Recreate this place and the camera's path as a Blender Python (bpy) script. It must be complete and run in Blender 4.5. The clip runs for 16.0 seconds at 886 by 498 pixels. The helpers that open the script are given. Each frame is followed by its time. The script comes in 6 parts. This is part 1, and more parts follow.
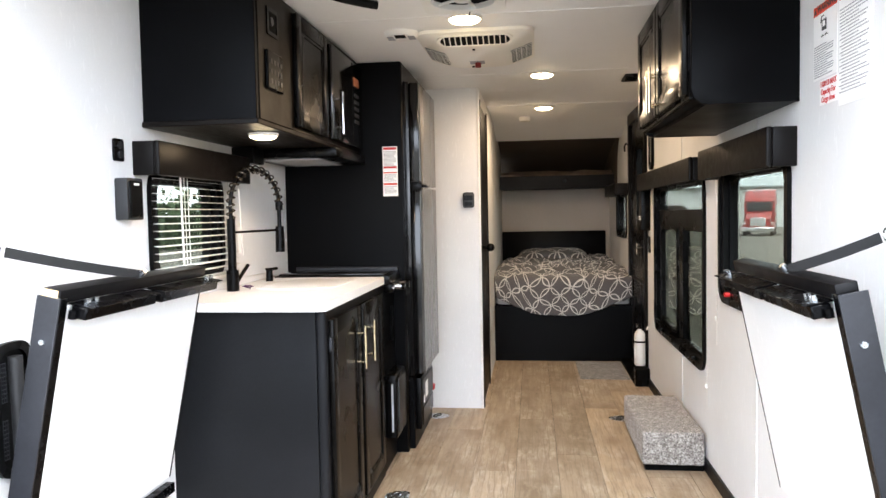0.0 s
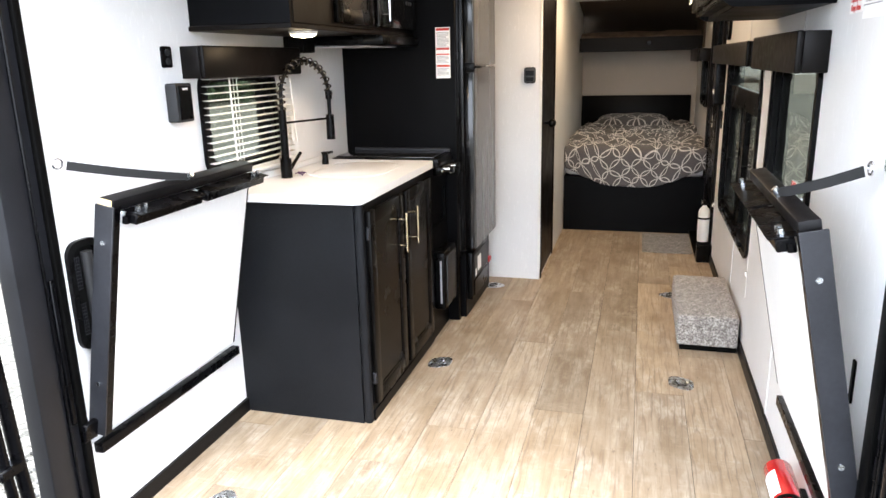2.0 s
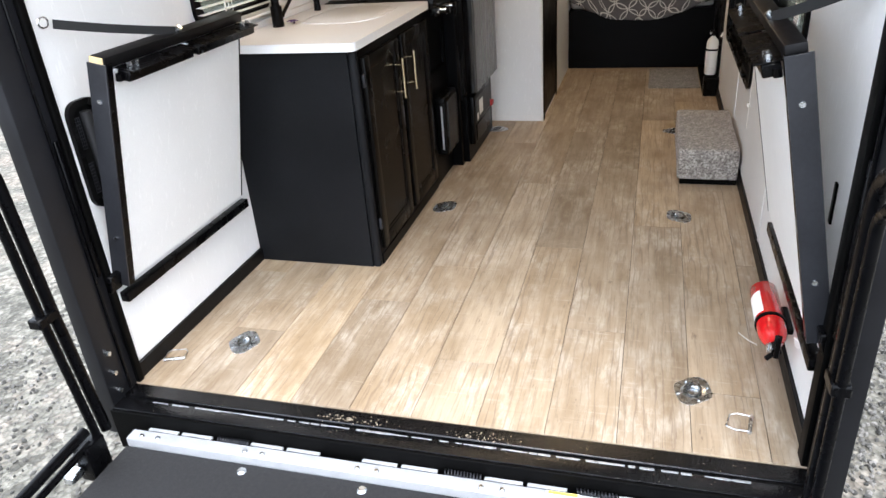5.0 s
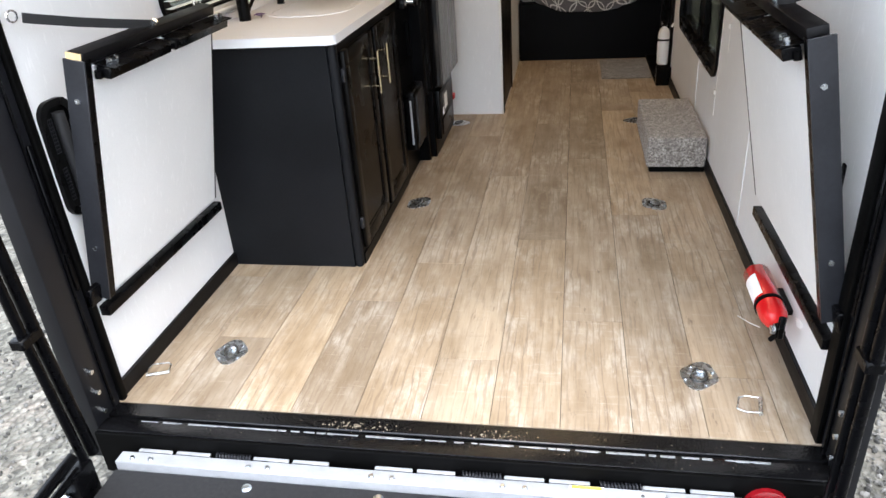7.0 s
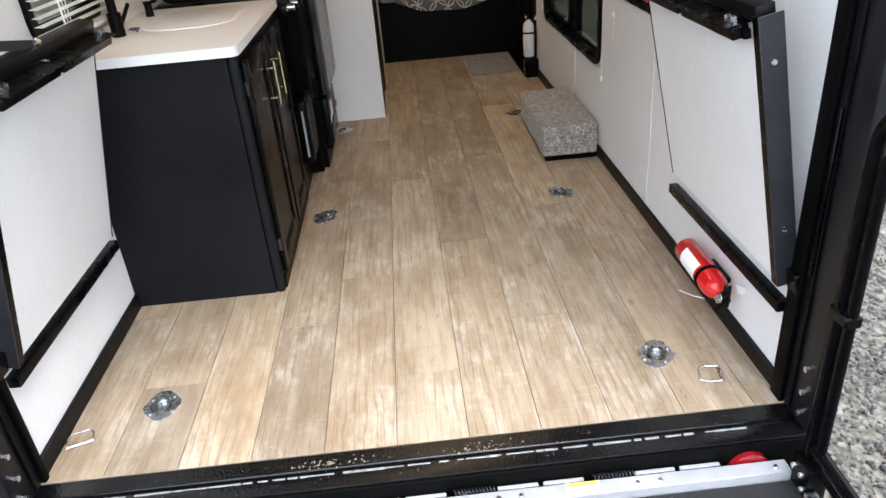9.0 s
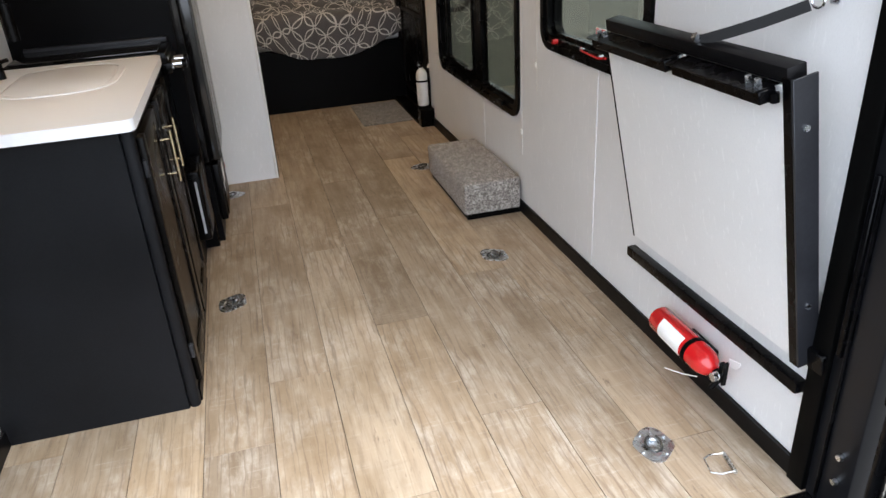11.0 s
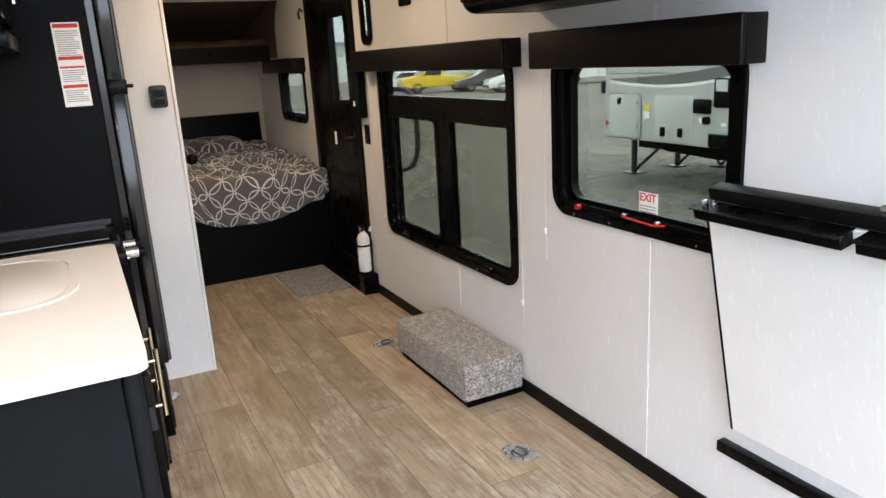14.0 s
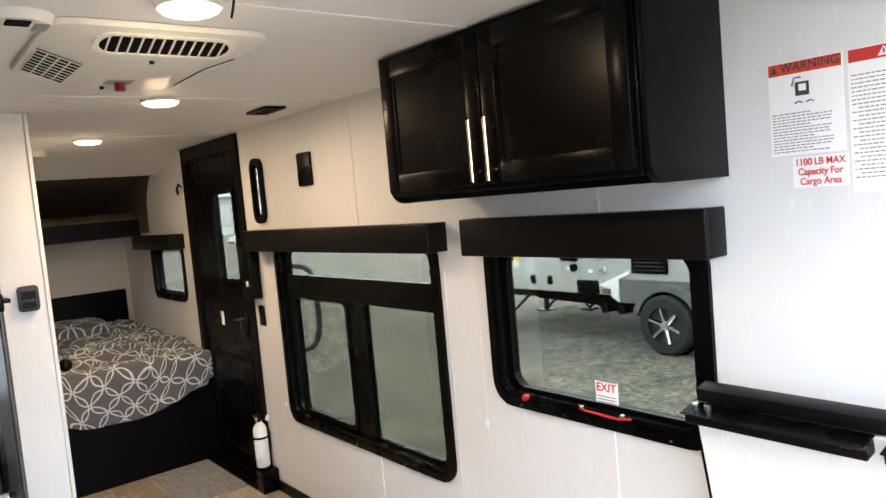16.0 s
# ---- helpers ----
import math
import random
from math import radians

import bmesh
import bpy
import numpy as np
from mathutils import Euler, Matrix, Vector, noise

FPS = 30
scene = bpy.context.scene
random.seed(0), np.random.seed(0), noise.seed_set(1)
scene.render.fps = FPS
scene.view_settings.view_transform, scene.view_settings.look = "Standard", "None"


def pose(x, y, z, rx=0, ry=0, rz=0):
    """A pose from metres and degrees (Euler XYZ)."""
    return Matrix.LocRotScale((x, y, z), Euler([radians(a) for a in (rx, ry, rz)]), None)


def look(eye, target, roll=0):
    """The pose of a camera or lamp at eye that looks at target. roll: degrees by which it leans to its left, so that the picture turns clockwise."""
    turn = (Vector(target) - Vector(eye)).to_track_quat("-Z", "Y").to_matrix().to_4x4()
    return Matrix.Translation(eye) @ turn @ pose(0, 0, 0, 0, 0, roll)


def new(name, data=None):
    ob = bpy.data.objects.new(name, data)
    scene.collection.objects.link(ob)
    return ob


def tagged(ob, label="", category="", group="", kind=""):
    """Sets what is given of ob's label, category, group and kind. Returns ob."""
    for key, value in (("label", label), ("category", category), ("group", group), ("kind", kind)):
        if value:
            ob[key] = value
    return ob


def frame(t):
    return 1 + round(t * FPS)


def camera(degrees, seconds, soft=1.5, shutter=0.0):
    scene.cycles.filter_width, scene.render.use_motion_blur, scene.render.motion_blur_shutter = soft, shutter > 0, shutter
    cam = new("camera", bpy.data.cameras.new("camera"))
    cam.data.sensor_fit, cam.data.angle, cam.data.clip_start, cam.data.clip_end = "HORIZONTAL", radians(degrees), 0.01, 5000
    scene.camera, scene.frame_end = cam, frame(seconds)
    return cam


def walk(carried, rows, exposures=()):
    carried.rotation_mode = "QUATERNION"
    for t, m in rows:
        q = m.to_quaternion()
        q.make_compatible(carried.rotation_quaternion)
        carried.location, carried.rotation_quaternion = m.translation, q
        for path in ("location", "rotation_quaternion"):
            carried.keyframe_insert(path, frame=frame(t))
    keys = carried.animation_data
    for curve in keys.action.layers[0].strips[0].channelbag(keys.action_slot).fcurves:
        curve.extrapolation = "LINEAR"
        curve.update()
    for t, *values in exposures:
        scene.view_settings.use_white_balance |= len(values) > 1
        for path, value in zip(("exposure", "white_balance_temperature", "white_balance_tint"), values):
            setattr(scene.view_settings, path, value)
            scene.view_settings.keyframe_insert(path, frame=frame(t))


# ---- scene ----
cam = camera(63.7, 16.0)
# seconds, eye, target, roll
PATH = [
    (0, (0.227, -1.316, 1.235), (-0.023, 0.666, 1.139), -1.1),
    (0.5, (0.281, -1.339, 1.283), (-0.04, 0.624, 1.075), -1.0),
    (1, (0.36, -1.36, 1.341), (-0.041, 0.572, 1.015), -1.2),
    (1.5, (0.446, -1.379, 1.38), (-0.03, 0.518, 0.96), -1.4),
    (2, (0.507, -1.39, 1.422), (-0.011, 0.473, 0.912), -1.3),
    (2.5, (0.568, -1.415, 1.452), (0.005, 0.406, 0.849), -1.4),
    (3, (0.603, -1.438, 1.48), (0.004, 0.348, 0.809), -1.4),
    (3.5, (0.615, -1.454, 1.478), (0.023, 0.302, 0.726), -1.7),
    (4, (0.618, -1.447, 1.456), (0.025, 0.271, 0.62), -3.1),
    (4.2, (0.613, -1.436, 1.439), (0.029, 0.273, 0.579), -3.8),
    (6.5, (0.423, -1.437, 1.413), (0.015, 0.29, 0.489), -3.7),
    (7, (0.355, -1.43, 1.408), (0.004, 0.31, 0.487), -4.2),
    (7.5, (0.274, -1.431, 1.4), (0.011, 0.325, 0.479), -4.6),
    (8, (0.194, -1.423, 1.397), (0.061, 0.344, 0.47), -4.9),
    (8.5, (0.142, -1.398, 1.398), (0.112, 0.368, 0.46), -5.6),
    (8.7, (0.106, -1.383, 1.4), (0.106, 0.381, 0.457), -5.5),
    (10.8, (-0.128, -0.986, 1.387), (0.301, 0.759, 0.509), -3.2),
    (11, (-0.164, -0.937, 1.403), (0.278, 0.806, 0.529), -3.6),
    (11.5, (-0.249, -0.806, 1.397), (0.244, 0.964, 0.607), -3.5),
    (12, (-0.326, -0.706, 1.388), (0.227, 1.082, 0.684), -1.6),
    (12.5, (-0.379, -0.594, 1.384), (0.278, 1.176, 0.723), -1.0),
    (13, (-0.43, -0.481, 1.386), (0.292, 1.276, 0.76), -2.0),
    (13.5, (-0.471, -0.387, 1.403), (0.307, 1.358, 0.813), -2.8),
    (14, (-0.518, -0.273, 1.421), (0.343, 1.456, 0.902), -3.3),
    (14.5, (-0.565, -0.156, 1.451), (0.41, 1.533, 1.008), -3.8),
    (15, (-0.576, -0.064, 1.49), (0.486, 1.602, 1.181), -4.6),
    (15.5, (-0.573, 0.001, 1.531), (0.579, 1.620, 1.303), -5.3),
    (16, (-0.604, 0.049, 1.572), (0.637, 1.610, 1.423), -5.1),
]

EXPOSURES = [(0.0, 2.25), (1.5, 2.25), (2.5, 2.12), (3.5, 1.76), (4.0, 1.55), (7.0, 1.28), (8.5, 1.2), (11.0, 1.2), (12.0, 1.46), (12.5, 1.58), (13.6, 1.8), (14.8, 1.74), (15.5, 2.05), (16.0, 2.27)]
walk(cam, [(t, look(eye, target, roll)) for t, eye, target, roll in PATH], EXPOSURES)

# ---- world, sun, lamps ----
world = bpy.data.worlds.new("overcast_sky")
scene.world = world
world.use_nodes = True
wn = world.node_tree.nodes
sky = wn.new("ShaderNodeTexSky")
sky.sky_type = "NISHITA"
sky.sun_disc = False
sky.sun_elevation, sky.sun_rotation = radians(61), radians(147)
sky.air_density, sky.dust_density, sky.ozone_density = 1.0, 4.0, 1.0
cloud = wn.new("ShaderNodeMixRGB")
cloud.inputs[0].default_value = 0.75
cloud.inputs[2].default_value = (13.5, 14.8, 17.0, 1)
world.node_tree.links.new(sky.outputs[0], cloud.inputs[1])
world.node_tree.links.new(cloud.outputs[0], wn["Background"].inputs[0])
wn["Background"].inputs[1].default_value = 0.15

sun = new("sun", bpy.data.lights.new("sun", "SUN"))
sun.data.energy, sun.data.angle, sun.data.color = 1.1, radians(32), (1.0, 0.98, 0.95)
sun.matrix_world = look((0, 0, 10), (-3.0, 4.6, 0.0))


def lamp(name, x, y, z, watts, size, color):
    ob = new(name, bpy.data.lights.new(name, "AREA"))
    ob.data.shape, ob.data.size, ob.data.energy, ob.data.color = "DISK", size, watts, color
    ob.location = (x, y, z)
    return ob


WARM = (1.0, 0.72, 0.46)
LIGHTS = ((-0.03, 1.55), (0.29, 2.775), (0.32, 4.055))
for lx, ly in LIGHTS:
    lamp("dome_light_glow", lx, ly, 1.985, 1.5 if ly < 2 else 2.4, 0.11, WARM)
lamp("cabinet_light_glow", -0.735, 1.18, 1.522, 0.38, 0.09, WARM)


# ---- materials ----
def nodes_of(name):
    m = bpy.data.materials.new(name)
    m.use_nodes = True
    return m, m.node_tree.nodes, m.node_tree.links, m.node_tree.nodes["Principled BSDF"]


def noise_node(n, l, scale, detail=4.0, stretch=None, coord="Object", w=None, rough=0.55):
    tc = n.new("ShaderNodeTexCoord")
    src = tc.outputs[coord]
    if stretch:
        mp = n.new("ShaderNodeMapping")
        mp.inputs["Scale"].default_value = stretch
        l.new(src, mp.inputs["Vector"])
        src = mp.outputs[0]
    t = n.new("ShaderNodeTexNoise")
    t.inputs["Scale"].default_value, t.inputs["Detail"].default_value, t.inputs["Roughness"].default_value = scale, detail, rough
    if w is not None:
        t.noise_dimensions = "4D"
        l.new(w, t.inputs["W"])
    l.new(src, t.inputs["Vector"])
    return t


def ramp(n, l, src, stops):
    r = n.new("ShaderNodeValToRGB")
    while len(r.color_ramp.elements) < len(stops):
        r.color_ramp.elements.new(0.5)
    for e, (p, c) in zip(r.color_ramp.elements, stops):
        e.position, e.color = p, (*c, 1) if len(c) == 3 else c
    l.new(src, r.inputs[0])
    return r.outputs[0]


def mix(n, l, fac, a, b, kind="MIX"):
    m = n.new("ShaderNodeMixRGB")
    m.blend_type = kind
    for i, v in enumerate((fac, a, b)):
        if isinstance(v, (int, float)):
            m.inputs[i].default_value = v
        elif isinstance(v, tuple):
            m.inputs[i].default_value = (*v, 1)
        else:
            l.new(v, m.inputs[i])
    return m.outputs[0]


def bumped(n, l, b, height, strength, distance):
    bp = n.new("ShaderNodeBump")
    bp.inputs["Strength"].default_value, bp.inputs["Distance"].default_value = strength, distance
    l.new(height, bp.inputs["Height"])
    l.new(bp.outputs[0], b.inputs["Normal"])


def pmat(name, col, rough=0.5, metal=0.0, var=0.12, scale=6.0, fine=140.0, bump=0.15, dist=0.0006, stretch=None, spec=0.5, coat=0.0):
    """Painted, moulded or metal surface with cloudy variation, fine grain and uneven gloss."""
    m, n, l, b = nodes_of(name)
    big = noise_node(n, l, scale, 5, stretch)
    small = noise_node(n, l, fine, 3, stretch)
    lo = tuple(c * (1 - var) for c in col)
    hi = tuple(min(1, c * (1 + var)) for c in col)
    base = ramp(n, l, big.outputs[0], ((0.3, lo), (0.7, hi)))
    base = mix(n, l, 0.25, base, ramp(n, l, small.outputs[0], ((0.35, lo), (0.65, hi))))
    l.new(base, b.inputs["Base Color"])
    l.new(ramp(n, l, big.outputs[0], ((0.25, (rough * 0.82,) * 3), (0.75, (min(1, rough * 1.2),) * 3))), b.inputs["Roughness"])
    b.inputs["Metallic"].default_value = metal
    b.inputs["Specular IOR Level"].default_value = spec
    b.inputs["Coat Weight"].default_value = coat
    if bump:
        bumped(n, l, b, small.outputs[0], bump, dist)
    return m


def wall_mat(name, col):
    """Vinyl-faced wallboard with pale vertical flecks."""
    m, n, l, b = nodes_of(name)
    fleck = noise_node(n, l, 85, 3, (1.0, 1.0, 0.22))
    fine = noise_node(n, l, 260, 2, (1, 1, 0.5))
    cloudy = noise_node(n, l, 2.2, 4)
    lo = tuple(c * 0.92 for c in col)
    base = ramp(n, l, cloudy.outputs[0], ((0.3, lo), (0.7, col)))
    base = mix(n, l, ramp(n, l, fleck.outputs[0], ((0.60, (0, 0, 0)), (0.68, (0.34, 0.34, 0.34)))), base, tuple(min(1, c * 1.14) for c in col))
    base = mix(n, l, ramp(n, l, fine.outputs[0], ((0.35, (0.12,) * 3), (0.5, (0, 0, 0)))), base, tuple(c * 0.75 for c in col))
    l.new(base, b.inputs["Base Color"])
    b.inputs["Roughness"].default_value = 0.5
    bumped(n, l, b, fine.outputs[0], 0.12, 0.0006)
    return m


def plank_mat():
    """Tan printed vinyl plank: figured grain lines, chalky white wash, saw marks, knots, each plank of its own tone."""
    m, n, l, b = nodes_of("vinyl_plank")
    info = n.new("ShaderNodeObjectInfo")
    mul = n.new("ShaderNodeMath")
    mul.operation = "MULTIPLY"
    mul.inputs[1].default_value = 90.0
    l.new(info.outputs["Random"], mul.inputs[0])
    w = mul.outputs[0]
    grain = noise_node(n, l, 9, 7, (3.6, 0.34, 1), w=w, rough=0.6)
    fine = noise_node(n, l, 26, 8, (6.0, 0.22, 1), w=w, rough=0.75)
    where = noise_node(n, l, 2.6, 4, (1.8, 0.8, 1), w=w, rough=0.6)
    chalk = noise_node(n, l, 8, 9, (2.0, 0.75, 1), w=w, rough=0.74)
    cross = noise_node(n, l, 16, 6, (0.45, 5.5, 1), w=w, rough=0.7)
    fleck = noise_node(n, l, 20, 6, (2.4, 0.6, 1), w=w, rough=0.72)
    base = ramp(n, l, grain.outputs[0], ((0.30, (0.318, 0.250, 0.178)), (0.46, (0.375, 0.303, 0.222)), (0.56, (0.408, 0.336, 0.252)), (0.70, (0.475, 0.408, 0.322))))
    tone = ramp(n, l, info.outputs["Random"], ((0.0, (0.74, 0.71, 0.68)), (0.22, (1.0, 0.94, 0.86)), (0.42, (0.80, 0.76, 0.72)), (0.62, (1.12, 1.05, 0.95)), (0.8, (0.88, 0.845, 0.81)), (1.0, (1.10, 1.07, 1.02))))
    base = mix(n, l, 1.0, base, tone, "MULTIPLY")
    wash = mix(n, l, 1.0, ramp(n, l, chalk.outputs[0], ((0.47, (0, 0, 0)), (0.60, (0.55,) * 3))), ramp(n, l, where.outputs[0], ((0.40, (0.12,) * 3), (0.60, (1, 1, 1)))), "MULTIPLY")
    base = mix(n, l, wash, base, (0.62, 0.565, 0.49))
    base = mix(n, l, ramp(n, l, fine.outputs[0], ((0.545, (0, 0, 0)), (0.60, (0.42,) * 3))), base, (0.19, 0.14, 0.098))
    base = mix(n, l, ramp(n, l, cross.outputs[0], ((0.57, (0, 0, 0)), (0.66, (0.26,) * 3))), base, (0.60, 0.55, 0.48))
    base = mix(n, l, ramp(n, l, cross.outputs[0], ((0.33, (0.28,) * 3), (0.41, (0, 0, 0)))), base, (0.24, 0.18, 0.125))
    spots = mix(n, l, 1.0, ramp(n, l, fleck.outputs[0], ((0.60, (0, 0, 0)), (0.64, (0.7,) * 3))), ramp(n, l, where.outputs[0], ((0.38, (1, 1, 1)), (0.52, (0, 0, 0)))), "MULTIPLY")
    base = mix(n, l, spots, base, (0.17, 0.122, 0.082))
    mottle = noise_node(n, l, 4.5, 5, (1.4, 0.6, 1), w=w, rough=0.6)
    base = mix(n, l, 1.0, base, ramp(n, l, mottle.outputs[0], ((0.36, (0.76, 0.72, 0.66)), (0.52, (1, 1, 1)), (0.66, (1.07, 1.06, 1.05)))), "MULTIPLY")
    # figured growth-ring lines
    tc = n.new("ShaderNodeTexCoord")
    seed = n.new("ShaderNodeCombineXYZ")
    l.new(w, seed.inputs[0])
    l.new(w, seed.inputs[1])
    ad = n.new("ShaderNodeVectorMath")
    l.new(tc.outputs["Object"], ad.inputs[0])
    l.new(seed.outputs[0], ad.inputs[1])
    mw_ = n.new("ShaderNodeMapping")
    mw_.inputs["Scale"].default_value = (1.0, 0.10, 1)
    l.new(ad.outputs[0], mw_.inputs[0])
    wave = n.new("ShaderNodeTexWave")
    wave.bands_direction = "X"
    for key, v in (("Scale", 11.0), ("Distortion", 7.0), ("Detail", 3.0), ("Detail Scale", 2.2), ("Detail Roughness", 0.6)):
        wave.inputs[key].default_value = v
    l.new(mw_.outputs[0], wave.inputs["Vector"])
    lines = mix(n, l, 1.0, ramp(n, l, wave.outputs[0], ((0.0, (0.6,) * 3), (0.13, (0, 0, 0)))), ramp(n, l, where.outputs[0], ((0.42, (0.25,) * 3), (0.58, (1, 1, 1)))), "MULTIPLY")
    base = mix(n, l, lines, base, (0.19, 0.135, 0.09))
    vor = n.new("ShaderNodeTexVoronoi")
    vor.voronoi_dimensions = "4D"
    mp = n.new("ShaderNodeMapping")
    mp.inputs["Scale"].default_value = (1.0, 0.55, 1)
    l.new(tc.outputs["Object"], mp.inputs[0])
    l.new(mp.outputs[0], vor.inputs["Vector"])
    l.new(w, vor.inputs["W"])
    vor.inputs["Scale"].default_value = 3.4
    knot = ramp(n, l, vor.outputs["Distance"], ((0.03, (0.8,) * 3), (0.065, (0, 0, 0))))
    base = mix(n, l, knot, base, (0.12, 0.08, 0.052))
    l.new(base, b.inputs["Base Color"])
    l.new(ramp(n, l, chalk.outputs[0], ((0.3, (0.42,) * 3), (0.7, (0.58,) * 3))), b.inputs["Roughness"])
    bumped(n, l, b, fine.outputs[0], 0.2, 0.0008)
    return m


def fabric_rings():
    """Charcoal bedding printed with interlaced white rings; follows the cloth's own coordinates."""
    m, n, l, b = nodes_of("ring_print_cloth")
    uv = n.new("ShaderNodeUVMap")
    fade = noise_node(n, l, 7, 3, coord="UV")
    masks = []
    for ox, oy in ((0.0, 0.0), (0.5, 0.5)):
        mp = n.new("ShaderNodeMapping")
        mp.inputs["Location"].default_value = (ox, oy, 0)
        l.new(uv.outputs[0], mp.inputs[0])
        fr = n.new("ShaderNodeVectorMath")
        fr.operation = "FRACTION"
        l.new(mp.outputs[0], fr.inputs[0])
        sb = n.new("ShaderNodeVectorMath")
        sb.operation = "SUBTRACT"
        sb.inputs[1].default_value = (0.5, 0.5, 0)
        l.new(fr.outputs[0], sb.inputs[0])
        ln = n.new("ShaderNodeVectorMath")
        ln.operation = "LENGTH"
        l.new(sb.outputs[0], ln.inputs[0])
        masks.append(ramp(n, l, ln.outputs["Value"], ((0.418, (0, 0, 0)), (0.434, (1, 1, 1)), (0.466, (1, 1, 1)), (0.482, (0, 0, 0)))))
    both = mix(n, l, 1.0, masks[0], masks[1], "LIGHTEN")
    weave = noise_node(n, l, 300, 2, coord="UV")
    grey = ramp(n, l, weave.outputs[0], ((0.3, (0.062, 0.062, 0.066)), (0.7, (0.115, 0.114, 0.117))))
    white = ramp(n, l, fade.outputs[0], ((0.3, (0.48, 0.47, 0.45)), (0.7, (0.66, 0.65, 0.63))))
    l.new(mix(n, l, both, grey, white), b.inputs["Base Color"])
    b.inputs["Roughness"].default_value = 0.9
    b.inputs["Sheen Weight"].default_value = 0.15
    bumped(n, l, b, weave.outputs[0], 0.3, 0.001)
    return m


def carpet_mat(name, dark, light, scale=230):
    m, n, l, b = nodes_of(name)
    speck = noise_node(n, l, scale, 2, rough=0.8)
    clump = noise_node(n, l, scale * 0.25, 3)
    base = ramp(n, l, speck.outputs[0], ((0.32, dark), (0.5, tuple((a + c) / 2 for a, c in zip(dark, light))), (0.66, light)))
    base = mix(n, l, ramp(n, l, clump.outputs[0], ((0.4, (0.35,) * 3), (0.62, (0, 0, 0)))), base, dark)
    l.new(base, b.inputs["Base Color"])
    b.inputs["Roughness"].default_value = 1.0
    b.inputs["Sheen Weight"].default_value = 0.2
    bumped(n, l, b, speck.outputs[0], 1.0, 0.006)
    return m


def glass_mat(name, tint, gloss=0.08):
    """Tinted pane: lets the view through, with a faint mirror on top."""
    m, n, l, b = nodes_of(name)
    tr = n.new("ShaderNodeBsdfTransparent")
    tr.inputs[0].default_value = (*tint, 1)
    gl = n.new("ShaderNodeBsdfGlossy")
    gl.inputs["Roughness"].default_value = 0.02
    lw = n.new("ShaderNodeLayerWeight")
    lw.inputs[0].default_value = 0.5
    pw = n.new("ShaderNodeMath")
    pw.operation = "POWER"
    pw.inputs[1].default_value = 4.0
    l.new(lw.outputs["Facing"], pw.inputs[0])
    ma = n.new("ShaderNodeMath")
    ma.operation = "MULTIPLY_ADD"
    ma.inputs[1].default_value, ma.inputs[2].default_value = 0.6, gloss * 0.25
    l.new(pw.outputs[0], ma.inputs[0])
    mx = n.new("ShaderNodeMixShader")
    l.new(ma.outputs[0], mx.inputs[0])
    l.new(tr.outputs[0], mx.inputs[1])
    l.new(gl.outputs[0], mx.inputs[2])
    l.new(mx.outputs[0], n["Material Output"].inputs[0])
    return m


def glow_mat(name, col, strength):
    m, n, l, b = nodes_of(name)
    b.inputs["Base Color"].default_value = (0.85, 0.82, 0.75, 1)
    b.inputs["Emission Color"].default_value = (*col, 1)
    b.inputs["Emission Strength"].default_value = strength
    return m


def gravel_mat():
    """Crushed limestone: stones of two sizes with dark gaps, dust and damp patches."""
    m, n, l, b = nodes_of("limestone_gravel")
    tc = n.new("ShaderNodeTexCoord")
    cells = []
    for sc in (36, 19):
        v = n.new("ShaderNodeTexVoronoi")
        v.inputs["Scale"].default_value = sc
        l.new(tc.outputs["Object"], v.inputs["Vector"])
        cells.append(v)
    big = noise_node(n, l, 0.35, 6)
    mid = noise_node(n, l, 14, 6, rough=0.75)
    stone = ramp(n, l, cells[0].outputs["Color"], ((0.1, (0.07, 0.067, 0.06)), (0.5, (0.17, 0.163, 0.145)), (0.9, (0.34, 0.33, 0.295))))
    stone = mix(n, l, ramp(n, l, cells[0].outputs["Distance"], ((0.35, (0, 0, 0)), (0.75, (0.6,) * 3))), stone, (0.04, 0.038, 0.034))
    clump = ramp(n, l, cells[1].outputs["Color"], ((0.15, (0.10, 0.096, 0.083)), (0.5, (0.19, 0.183, 0.16)), (0.85, (0.36, 0.35, 0.31))))
    base = mix(n, l, ramp(n, l, mid.outputs[0], ((0.42, (0.1,) * 3), (0.6, (0.8,) * 3))), stone, clump)
    base = mix(n, l, ramp(n, l, big.outputs[0], ((0.35, (0.3,) * 3), (0.65, (0, 0, 0)))), base, (0.11, 0.105, 0.088))
    drift = noise_node(n, l, 2.2, 9, rough=0.82)
    base = mix(n, l, 1.0, base, ramp(n, l, drift.outputs[0], ((0.36, (0.44, 0.43, 0.40)), (0.5, (0.85, 0.84, 0.80)), (0.64, (1.22, 1.08, 1.01)))), "MULTIPLY")
    l.new(base, b.inputs["Base Color"])
    b.inputs["Roughness"].default_value = 0.95
    bumped(n, l, b, cells[0].outputs["Distance"], 0.9, 0.02)
    return m


